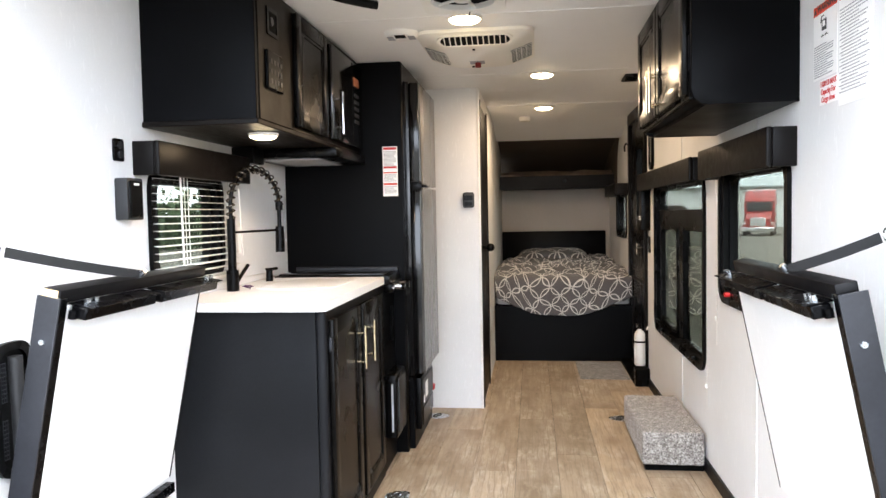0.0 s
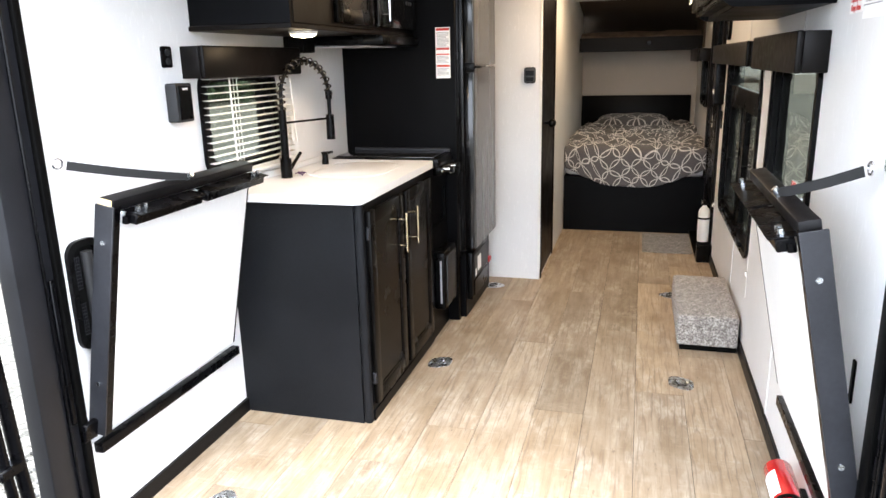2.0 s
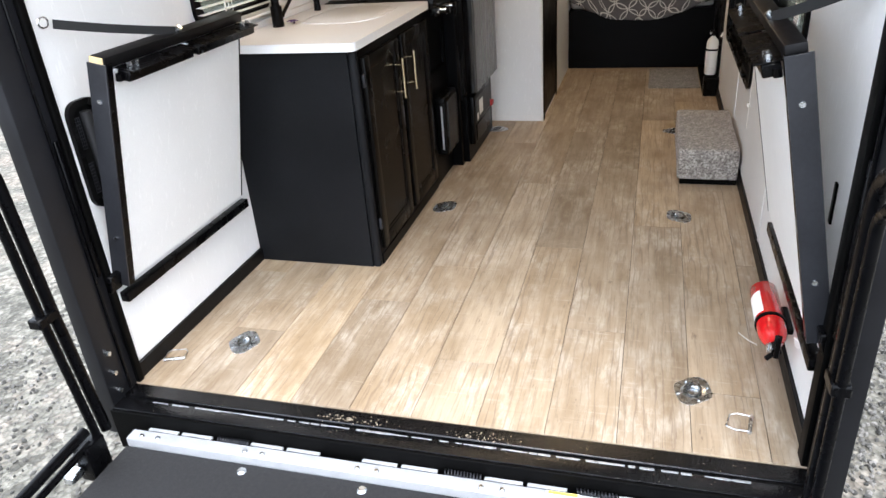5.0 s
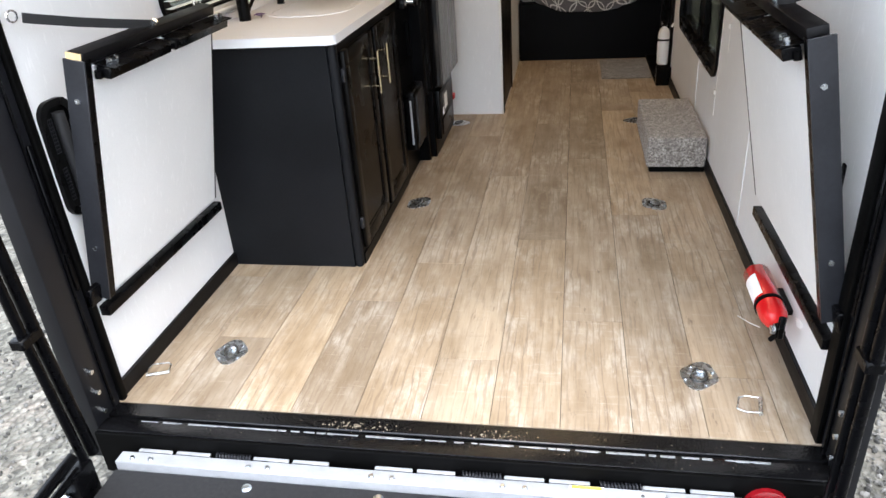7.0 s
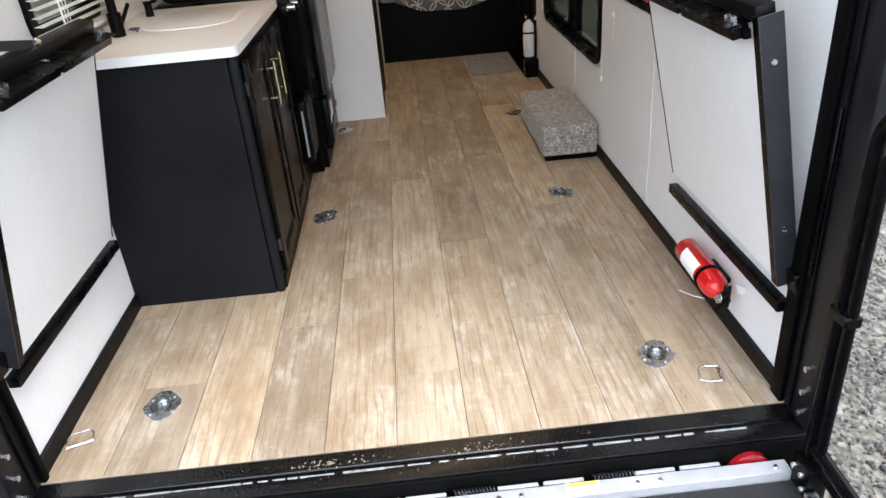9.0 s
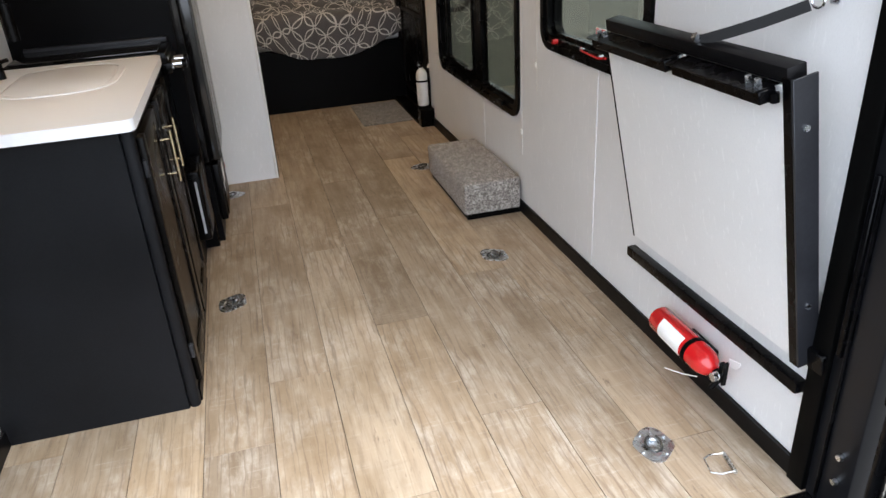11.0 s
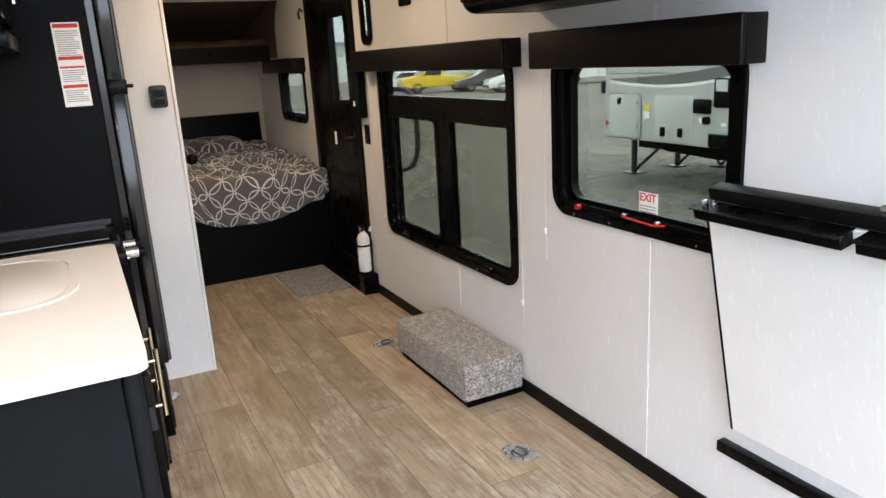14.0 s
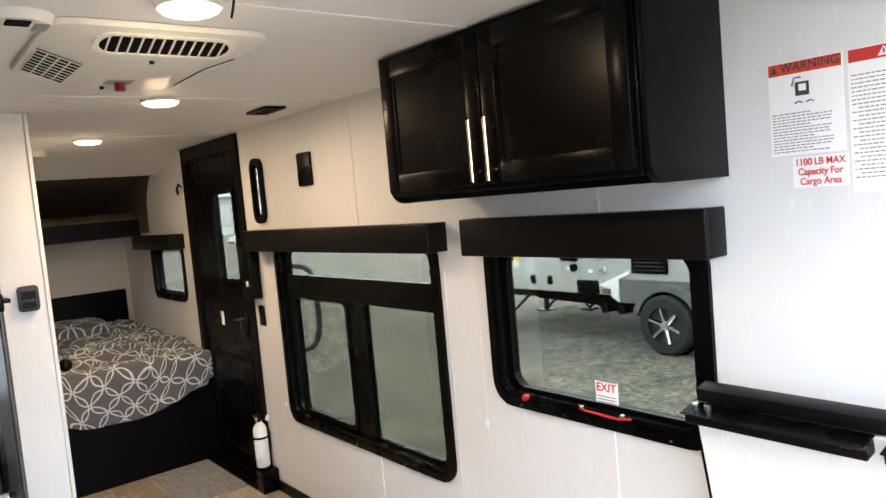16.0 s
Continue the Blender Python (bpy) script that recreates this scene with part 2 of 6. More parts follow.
WALL = wall_mat("white_flecked_wallboard", (0.76, 0.755, 0.745))
# bed-end wallboard: the bedroom's dimness and warm lamplight are in this colour
DIMWALL = wall_mat("dim_warm_flecked_wallboard", (0.46, 0.405, 0.335))
BOARD = wall_mat("white_flecked_panel", (0.80, 0.80, 0.79))
CEIL = pmat("white_ceiling_board", (0.82, 0.815, 0.80), 0.55, var=0.03, scale=3, fine=90, bump=0.2)
NOSE = pmat("brown_nose_lining", (0.10, 0.075, 0.055), 0.85, var=0.15)
PLANK = plank_mat()
JOINT = pmat("floor_joint", (0.09, 0.068, 0.048), 0.7)
BLACKP = pmat("black_painted_panel", (0.0022, 0.0023, 0.0028), 0.36, spec=0.06, var=0.3, scale=4, fine=220, bump=0.08)
# lighter, bluer than BLACKP: sky sheen put into the colour, along with dust
DUSTSHEENP = pmat("dusty_sky_sheen_panel", (0.0062, 0.0067, 0.008), 0.48, spec=0.14, var=0.4, scale=3, fine=160, bump=0.08)
BLACKG = pmat("black_gloss_door", (0.003, 0.0026, 0.0023), 0.26, spec=0.085, var=0.25, scale=5, bump=0.015)
ESPRESSO = pmat("espresso_woodgrain", (0.0036, 0.0024, 0.0018), 0.40, spec=0.11, var=0.3, scale=9, stretch=(6, 1, 1), bump=0.1)
VALANCE = pmat("dark_padded_vinyl", (0.0042, 0.0033, 0.003), 0.38, spec=0.13, var=0.2, scale=30, fine=260, bump=0.35, dist=0.001)
STEEL = pmat("black_powder_coated_steel", (0.0016, 0.0016, 0.002), 0.27, spec=0.11, var=0.3, scale=14, fine=180, bump=0.12)
STEELG = pmat("scuffed_dark_steel", (0.018, 0.019, 0.023), 0.36, metal=0.25, var=0.35, scale=9, fine=90, bump=0.12)
JAMBSTEEL = pmat("satin_black_steel", (0.0075, 0.0078, 0.0095), 0.4, spec=0.25, var=0.3, scale=10, fine=180, bump=0.12)
RUBBER = pmat("black_rubber", (0.0016, 0.0016, 0.0016), 0.55, spec=0.05, var=0.2)
PLASTIC = pmat("black_plastic", (0.0018, 0.0018, 0.002), 0.28, spec=0.1, var=0.2)
PLASTIC2 = pmat("charcoal_plastic", (0.016, 0.0165, 0.018), 0.5, var=0.2)
ZINC = pmat("zinc_plated_steel", (0.62, 0.65, 0.68), 0.27, metal=1.0, var=0.2, scale=60, fine=300)
CHROME = pmat("polished_chrome", (0.75, 0.75, 0.76), 0.12, metal=1.0, var=0.08)
ALU = pmat("aluminium_strip", (0.46, 0.47, 0.49), 0.4, metal=0.35, var=0.1, scale=20)
BRASS = pmat("brushed_brass", (0.80, 0.67, 0.44), 0.22, metal=1.0, var=0.1)
COUNTER = pmat("white_laminate_counter", (0.80, 0.79, 0.775), 0.42, var=0.015, scale=3, bump=0, spec=0.4)
WOODRAW = pmat("raw_pine_end", (0.62, 0.45, 0.24), 0.7, var=0.2, scale=60)
DARKWOOD = pmat("dark_stained_rail", (0.0035, 0.0033, 0.0037), 0.42, spec=0.16, var=0.4, scale=12, stretch=(3, 1, 3), bump=0.25)
WEBBING = pmat("black_webbing", (0.007, 0.007, 0.0075), 0.8, var=0.2, fine=400, bump=0.6, dist=0.001)
WHITEP = pmat("white_plastic", (0.78, 0.77, 0.73), 0.4, var=0.05)
CREAMP = pmat("ivory_plastic", (0.78, 0.75, 0.67), 0.4, var=0.04)
GRILL = pmat("dark_grille_void", (0.004, 0.004, 0.004), 0.8, spec=0.1)
RED = pmat("red_enamel", (0.62, 0.012, 0.014), 0.22, var=0.12, coat=0.5)
REDP = pmat("red_plastic", (0.45, 0.012, 0.014), 0.35, var=0.1)
PAPER = pmat("white_paper_label", (0.88, 0.875, 0.86), 0.6, var=0.03)
INK = pmat("dark_print", (0.05, 0.05, 0.05), 0.7)
INKG = pmat("grey_print", (0.33, 0.33, 0.34), 0.7)
REDINK = pmat("red_print", (0.55, 0.035, 0.03), 0.6)
ORANGE = pmat("orange_red_print", (0.62, 0.055, 0.02), 0.6)
YELLOW = pmat("yellow_label", (0.80, 0.62, 0.08), 0.6)
CARPET = carpet_mat("grey_brown_carpet", (0.075, 0.062, 0.052), (0.60, 0.555, 0.50), 130)
MATTING = carpet_mat("grey_door_mat", (0.085, 0.078, 0.07), (0.42, 0.40, 0.37), 110)
CLOTH = fabric_rings()
BUNKCLOTH = pmat("brown_quilt", (0.16, 0.115, 0.085), 0.9, var=0.45, scale=14)
SHEET = pmat("pale_mattress_ticking", (0.55, 0.55, 0.53), 0.9, var=0.1)
GLASS = glass_mat("tinted_window_glass", (0.49, 0.505, 0.465))
GLASSD = glass_mat("dark_screen_glass", (0.80, 0.79, 0.75))
GLOW = glow_mat("warm_led_lens", (1.0, 0.78, 0.46), 5.0)
RIMGLOW = pmat("white_lamp_rim", (0.8, 0.78, 0.74), 0.4)
STAINLESS = pmat("brushed_fridge_front", (0.085, 0.082, 0.076), 0.27, metal=0.6, var=0.07, scale=3, fine=180, stretch=(1, 1, 0.04), bump=0.05)
FRIDGESIDE = pmat("black_gloss_fridge_edge", (0.004, 0.004, 0.0045), 0.12, var=0.1)
COOKGLASS = pmat("black_cooktop_cover", (0.010, 0.010, 0.011), 0.1, var=0.2)
DECK = pmat("black_grit_deck", (0.008, 0.008, 0.009), 0.8, var=0.5, scale=90, fine=500, bump=0.8, dist=0.002)
SILLM = pmat("wet_black_sill", (0.0035, 0.0035, 0.004), 0.15, var=0.5, scale=25, fine=120, bump=0.5, dist=0.003)
GRAVEL = gravel_mat()
SKIN = pmat("white_trailer_skin", (0.46, 0.465, 0.44), 0.4, var=0.05)
SKING = pmat("grey_trailer_skin", (0.13, 0.132, 0.13), 0.4, var=0.08)
STRIPE = pmat("charcoal_decal", (0.05, 0.055, 0.06), 0.4)
TYRE = pmat("tyre_rubber", (0.018, 0.018, 0.019), 0.8, var=0.2)
CARWHITE = pmat("white_car_paint", (0.72, 0.73, 0.73), 0.25, var=0.03, coat=0.6)
CARYELLOW = pmat("yellow_car_paint", (0.75, 0.52, 0.03), 0.25, var=0.05, coat=0.6)
CARDARK = pmat("dark_car_paint", (0.03, 0.03, 0.035), 0.25, coat=0.6)
CARGLASS = pmat("dark_car_glass", (0.03, 0.035, 0.04), 0.08)
TRUCKRED = pmat("red_truck_paint", (0.30, 0.025, 0.022), 0.3, var=0.08, coat=0.5)
METALWALL = pmat("pale_metal_cladding", (0.55, 0.57, 0.56), 0.5, var=0.06)
ROOFM = pmat("grey_roofing", (0.36, 0.40, 0.41), 0.6)
HEDGE = pmat("dark_foliage", (0.05, 0.075, 0.035), 0.9, var=0.5, scale=3)


# ---- building helpers ----
def add(bm, other, m=None):
    """Joins a finished bmesh into bm."""
    if m is not None:
        bmesh.ops.transform(other, matrix=m, verts=other.verts)
    me = bpy.data.meshes.new("tmp")
    other.to_mesh(me)
    other.free()
    bm.from_mesh(me)
    bpy.data.meshes.remove(me)
    return bm


def box(x0, x1, y0, y1, z0, z1, bev=0.0015, seg=1, bm=None, m=None):
    b = bmesh.new()
    bmesh.ops.create_cube(b, size=1.0, matrix=Matrix.Translation(((x0 + x1) / 2, (y0 + y1) / 2, (z0 + z1) / 2)) @ Matrix.Diagonal((abs(x1 - x0), abs(y1 - y0), abs(z1 - z0), 1)))
    if bev:
        bev = min(bev, 0.45 * min(abs(x1 - x0), abs(y1 - y0), abs(z1 - z0)))
        bmesh.ops.bevel(b, geom=b.edges[:], offset=bev, segments=seg, affect="EDGES", profile=0.5)
    return add(bm if bm else bmesh.new(), b, m)


def rod(p, q, r, seg=12, bm=None, r2=None):
    p, q = Vector(p), Vector(q)
    b = bmesh.new()
    m = Matrix.Translation((p + q) / 2) @ (q - p).to_track_quat("Z", "Y").to_matrix().to_4x4()
    bmesh.ops.create_cone(b, cap_ends=True, segments=seg, radius1=r, radius2=r if r2 is None else r2, depth=(q - p).length, matrix=m)
    return add(bm if bm else bmesh.new(), b)


def tube(points, r, seg=10, bm=None, flat=None):
    """A round tube, or with flat=(half width, half thickness) a strap, along points."""
    pts = [Vector(p) for p in points]
    b = bmesh.new()
    rings = []
    side = None
    for i, p in enumerate(pts):
        d = (pts[min(i + 1, len(pts) - 1)] - pts[max(i - 1, 0)]).normalized()
        if side is None:
            side = d.orthogonal().normalized() if not flat else d.cross(Vector((0, 0, 1))).normalized().cross(d).normalized()
        side = (side - d * side.dot(d)).normalized()
        up = d.cross(side)
        ring = []
        n = 4 if flat else seg
        for k in range(n):
            if flat:
                u, v = ((1, 1), (-1, 1), (-1, -1), (1, -1))[k]
                ring.append(b.verts.new(p + side * flat[0] * u + up * flat[1] * v))
            else:
                a = 2 * math.pi * k / n
                ring.append(b.verts.new(p + (side * math.cos(a) + up * math.sin(a)) * r))
        rings.append(ring)
    for a, c in zip(rings, rings[1:]):
        for k in range(len(a)):
            b.faces.new((a[k], a[(k + 1) % len(a)], c[(k + 1) % len(a)], c[k]))
    b.faces.new(rings[0][::-1])
    b.faces.new(rings[-1])
    bmesh.ops.recalc_face_normals(b, faces=b.faces)
    return add(bm if bm else bmesh.new(), b)


def rounded(w0, w1, h0, h1, r, seg=6):
    """Corner-rounded rectangle as (u, v) points."""
    out = []
    for cu, cv, a0 in ((w1 - r, h1 - r, 0), (w0 + r, h1 - r, 90), (w0 + r, h0 + r, 180), (w1 - r, h0 + r, 270)):
        for k in range(seg + 1):
            a = radians(a0 + 90 * k / seg)
            out.append((cu + r * math.cos(a), cv + r * math.sin(a)))
    return out


def on(axis, u, v, d):
    """A point d along axis; u, v are the other two in order."""
    return {"x": (d, u, v), "y": (u, d, v), "z": (u, v, d)}[axis]


def slab(outline, axis, d0, d1, bev=0.0, bm=None):
    """A flat plate of that outline between d0 and d1 along axis."""
    b = bmesh.new()
    lo = [b.verts.new(on(axis, u, v, d0)) for u, v in outline]
    hi = [b.verts.new(on(axis, u, v, d1)) for u, v in outline]
    f0, f1 = b.faces.new(lo), b.faces.new(hi)
    for k in range(len(lo)):
        b.faces.new((lo[k], lo[(k + 1) % len(lo)], hi[(k + 1) % len(lo)], hi[k]))
    if bev:
        rim = list(f0.edges) + list(f1.edges)
        bmesh.ops.bevel(b, geom=rim, offset=bev, segments=2, affect="EDGES", profile=0.5)
    bmesh.ops.recalc_face_normals(b, faces=b.faces)
    return add(bm if bm else bmesh.new(), b)


def ring(outer, inner, axis, d0, d1, bm=None):
    """A frame between two outlines of as many points."""
    b = bmesh.new()
    n = len(outer)
    vs = [[b.verts.new(on(axis, u, v, d)) for u, v in line] for line in (outer, inner) for d in (d0, d1)]
    for a, c in ((0, 1), (1, 3), (3, 2), (2, 0)):
        for k in range(n):
            b.faces.new((vs[a][k], vs[a][(k + 1) % n], vs[c][(k + 1) % n], vs[c][k]))
    bmesh.ops.recalc_face_normals(b, faces=b.faces)
    return add(bm if bm else bmesh.new(), b)


def finish(name, bm, material, smooth=40):
    me = bpy.data.meshes.new(name)
    bm.to_mesh(me)
    bm.free()
    for mm in material if isinstance(material, (list, tuple)) else (material,):
        me.materials.append(mm)
    if smooth:
        me.shade_smooth()
        me.set_sharp_from_angle(angle=radians(smooth))
    return new(name, me)


def part(name, bm, material, parent, label="", smooth=40):
    ob = finish(name, bm, material, smooth)
    ob.parent = parent
    ob.matrix_parent_inverse = parent.matrix_world.inverted()
    if label:
        ob["label"] = label
    return ob


def thing(name, x, y, z, label, category, group="", kind=""):
    """An Empty at a thing's base. Parts are modelled in place in the world."""
    ob = new(name)
    ob.empty_display_size = 0.1
    ob.location = (x, y, z)
    ob.matrix_world = Matrix.Translation((x, y, z))
    return tagged(ob, label, category, group, kind)


def solo(name, bm, material, label, category, group="", kind="", smooth=40):
    return tagged(finish(name, bm, material, smooth), label, category, group, kind)


def lettering(text, size, axis_m, material, parent, name="lettering", depth=0.0004, bold=0.014, narrow=1.0):
    """Text as a mesh on the plane of axis_m."""
    cu = bpy.data.curves.new(name, "FONT")
    cu.body, cu.size, cu.extrude, cu.align_x, cu.align_y = text, size, depth, "CENTER", "CENTER"
    cu.offset = size * bold
    tmp = bpy.data.objects.new("tmp", cu)
    scene.collection.objects.link(tmp)
    bpy.context.view_layer.update()
    me = bpy.data.meshes.new_from_object(tmp.evaluated_get(bpy.context.evaluated_depsgraph_get()))
    bpy.data.objects.remove(tmp)
    me.transform(axis_m @ Matrix.Diagonal((narrow, 1, 1, 1)))
    me.materials.clear()
    me.materials.append(material)
    ob = new(name, me)
    ob.parent = parent
    ob.matrix_parent_inverse = parent.matrix_world.inverted()
    return ob


def face_left(x, y, z):
    """Plane of writing on the right wall, read from inside."""
    return Matrix.Translation((x, y, z)) @ Matrix(((0, 0, -1, 0), (-1, 0, 0, 0), (0, 1, 0, 0), (0, 0, 0, 1)))


def sheet_with_holes(axis, d0, d1, u0, u1, v0, v1, holes):
    """A wall with rectangular openings right through it."""
    us = sorted({u0, u1, *[h[0] for h in holes], *[h[1] for h in holes]})
    vs = sorted({v0, v1, *[h[2] for h in holes], *[h[3] for h in holes]})
    solid = lambda i, j: 0 <= i < len(us) - 1 and 0 <= j < len(vs) - 1 and not any(h[0] <= (us[i] + us[i + 1]) / 2 <= h[1] and h[2] <= (vs[j] + vs[j + 1]) / 2 <= h[3] for h in holes)
    b = bmesh.new()
    quad = lambda *p: b.faces.new([b.verts.new(on(axis, *q)) for q in p])
    for i in range(len(us) - 1):
        for j in range(len(vs) - 1):
            if not solid(i, j):
                continue
            a, c, e, f = us[i], us[i + 1], vs[j], vs[j + 1]
            for d in (d0, d1):
                quad((a, e, d), (c, e, d), (c, f, d), (a, f, d))
            for di, dj, p, q in ((-1, 0, (a, e), (a, f)), (1, 0, (c, e), (c, f)), (0, -1, (a, e), (c, e)), (0, 1, (a, f), (c, f))):
                if not solid(i + di, j + dj):
                    quad((*p, d0), (*q, d0), (*q, d1), (*p, d1))
    bmesh.ops.remove_doubles(b, verts=b.verts, dist=1e-5)
    bmesh.ops.recalc_face_normals(b, faces=b.faces)
    return b


# ---- the trailer's shell ----
XL, XR, ZC, GROUND = -1.05, 1.03, 2.02, -0.65
WIN_A, WIN_B, WIN_D = (2.135, 3.51, 0.462, 1.42), (1.03, 1.872, 0.843, 1.42), (4.92, 5.62, 1.0, 1.42)
WIN_L = (0.93, 1.50, 1.0, 1.42)
DOOR = (3.86, 4.70, 0.02, 1.97)


def hole(w, inset=0.035):
    return (w[0] + inset, w[1] - inset, w[2] + inset, w[3] - inset)


solo("wall_right", sheet_with_holes("x", XR, XR + 0.05, 0.15, 7.0, -0.05, 2.1, [hole(WIN_A), hole(WIN_B), hole(WIN_D), DOOR]), WALL, "white flecked wallboard side wall with windows and entry door", "wall", kind="structure", smooth=0)
solo("wall_left", sheet_with_holes("x", XL - 0.05, XL, 0.15, 7.0, -0.05, 2.1, [hole(WIN_L)]), WALL, "white flecked wallboard side wall with one window", "wall", kind="structure", smooth=0)
# wall colour carries the bedroom's dim, warm light
solo("wall_front", box(XL, XR, 6.33, 6.38, 0, 1.62, 0), DIMWALL, "flecked wall behind the bed, dim warm lamplight put into its colour", "wall", kind="structure")
solo("wall_bath_rear", box(XL, -0.095, 3.145, 3.175, 0, ZC, 0.001), WALL, "white flecked end wall of the bathroom", "wall", kind="structure")
solo("wall_bath_side", sheet_with_holes("x", -0.125, -0.096, 3.175, 6.33, 0.0, ZC, [(3.20, 3.80, 0.02, 1.93)]), WALL, "white flecked side wall of the bathroom", "wall", kind="structure", smooth=0)
solo("trim", box(-0.108, -0.0925, 3.139, 3.158, 0, ZC, 0.003), WHITEP, "white corner bead on the bathroom wall", "trim", kind="structure")

# ceiling: level, then bending down over the bunk
ceil = bmesh.new()
prof = [(0.15, 2.02), (4.72, 2.02), (4.95, 1.995), (5.32, 1.90)]
lo = [[ceil.verts.new((x, y, z)) for y, z in prof] for x in (XL, XR)]
up = [[ceil.verts.new((x, y, z + 0.05)) for y, z in prof] for x in (XL, XR)]
for k in range(len(prof) - 1):
    ceil.faces.new((lo[0][k], lo[1][k], lo[1][k + 1], lo[0][k + 1]))
    ceil.faces.new((up[0][k], up[1][k], up[1][k + 1], up[0][k + 1]))
for i, k in ((0, 0), (0, -1)):
    ceil.faces.new((lo[0][k], lo[1][k], up[1][k], up[0][k]))
bmesh.ops.recalc_face_normals(ceil, faces=ceil.faces)
for y in (1.53, 2.74, 3.95):
    box(XL, XR, y - 0.012, y + 0.012, 2.0165, 2.021, 0.001, bm=ceil)
solo("ceiling", ceil, CEIL, "white ceiling boards with flat joint strips", "ceiling", kind="structure")
# front cap over the bunk
cap = bmesh.new()
prof = [(5.32, 1.90), (5.335, 1.945), (5.75, 1.92), (6.3, 1.82), (6.7, 1.74), (6.95, 1.62)]
a = [[cap.verts.new((x, y, z)) for y, z in prof] for x in (XL, XR)]
c = [[cap.verts.new((x, y, z + 0.05)) for y, z in prof] for x in (XL, XR)]
for k in range(len(prof) - 1):
    cap.faces.new((a[0][k], a[1][k], a[1][k + 1], a[0][k + 1]))
    cap.faces.new((c[0][k], c[1][k], c[1][k + 1], c[0][k + 1]))
bmesh.ops.recalc_face_normals(cap, faces=cap.faces)
solo("front_cap", cap, NOSE, "dark brown lining of the rounded front cap", "ceiling", kind="structure")
solo("front_cap_wall", box(XL, XR, 6.9, 6.95, 1.4, 1.66, 0), NOSE, "dark brown lining behind the bunk", "wall", kind="structure")
solo("front_cap_side", slab([(5.62, 1.49), (5.60, 1.74), (5.52, 1.86), (5.42, 1.93), (6.94, 1.93), (6.94, 1.49)], "x", XR - 0.005, XR - 0.0005), NOSE, "dark brown lining beside the bunk", "wall", kind="structure")
solo("roof", box(XL - 0.05, XR + 0.05, 0.03, 7.0, 2.10, 2.14, 0), SKIN, "white trailer roof", "roof", kind="structure")

# skirting along the floor
for side, x0, x1, y0, y1 in (("r", XR - 0.012, XR, 0.15, 3.84), ("l", XL, XL + 0.012, 0.15, 1.05)):
    solo("baseboard", box(x0, x1, y0, y1, 0, 0.062, 0.002), DARKWOOD, "black skirting strip along the floor", "baseboard", kind="structure")
# wall joint battens
for y, z0, z1 in ((1.377, 0.062, 0.85), (1.377, 1.486, 1.557), (2.675, 0.17, 0.48), (2.675, 1.47, 2.018)):
    solo("trim", box(XR - 0.004, XR, y - 0.009, y + 0.009, z0, z1, 0.001), WALL, "white strip over a wallboard joint", "trim", kind="structure")


# ---- rear doorway ----
def jamb(x_in, out):
    """Black steel post of the ramp opening."""
    t = thing("door_jamb", x_in, 0.07, -0.1, "black steel post of the ramp doorway with bolts", "door frame", kind="structure")
    a, b = sorted((x_in - out * 0.004, x_in + out * 0.052))
    part("post", box(a, b, 0.030, 0.165, -0.12, 2.08, 0.006, 2), JAMBSTEEL, t)
    a, b = sorted((x_in - out * 0.020, x_in - out * 0.003))
    part("seal", box(a, b, 0.150, 0.205 if out > 0 else 0.175, 0.0, 2.0, 0.004, 2), RUBBER, t, "black rubber edge seal")
    a, b = sorted((x_in - out * 0.013, x_in - out * 0.003))
    part("rib", box(a, b, 0.112, 0.120, 0.0, 2.0, 0.003), STEEL, t)
    part("latch_strip", box(a, b, 0.128, 0.142, 0.42, 0.86, 0.002), STEEL, t, "black steel latch strip")
    for z in (0.175, 0.10, 0.03):
        part("bolt", rod((x_in - out * 0.004, 0.072, z), (x_in - out * 0.014, 0.072, z), 0.0085, 6), ZINC, t, "zinc bolt head")
    return t


jamb(XL, -1)
jamb(XR, 1)
solo("door_header", box(XL - 0.052, XR + 0.052, 0.03, 0.16, 2.0, 2.1, 0.006), STEEL, "black steel header over the ramp doorway", "door frame", kind="structure")
sill = thing("door_sill", 0, 0.08, 0, "wet black steel sill of the ramp doorway", "sill", kind="structure")
part("top_plate", box(XL, XR, 0.088, 0.148, -0.05, 0.001, 0.003), SILLM, sill)
part("channel", box(XL, XR, 0.080, 0.088, -0.07, -0.012, 0), SILLM, sill)
part("lip", box(XL, XR, 0.022, 0.080, -0.07, -0.003, 0.004, 2), SILLM, sill)
part("drop_face", box(XL, XR, 0.012, 0.022, -0.16, -0.006, 0.002), RUBBER, sill)
rng = random.Random(4)
# sky's reflection on the wet lip, laid on as thin pale strips
GLINT = pmat("pale_sky_glint", (0.34, 0.35, 0.37), 0.3, metal=0.5, var=0.3, scale=60)
for k in range(64):
    x = -0.92 + k * 0.028 + rng.uniform(-0.012, 0.012)
    h = rng.uniform(0.0012, 0.0045)
    part("glint_streak", box(x, x + rng.uniform(0.016, 0.05), 0.072 - h, 0.0725 + h * 0.7, -0.004, -0.0022 + k * 0.00001, 0.0006), GLINT, sill, "pale streak standing in for the sky's glint on the wet lip")
grit = bmesh.new()
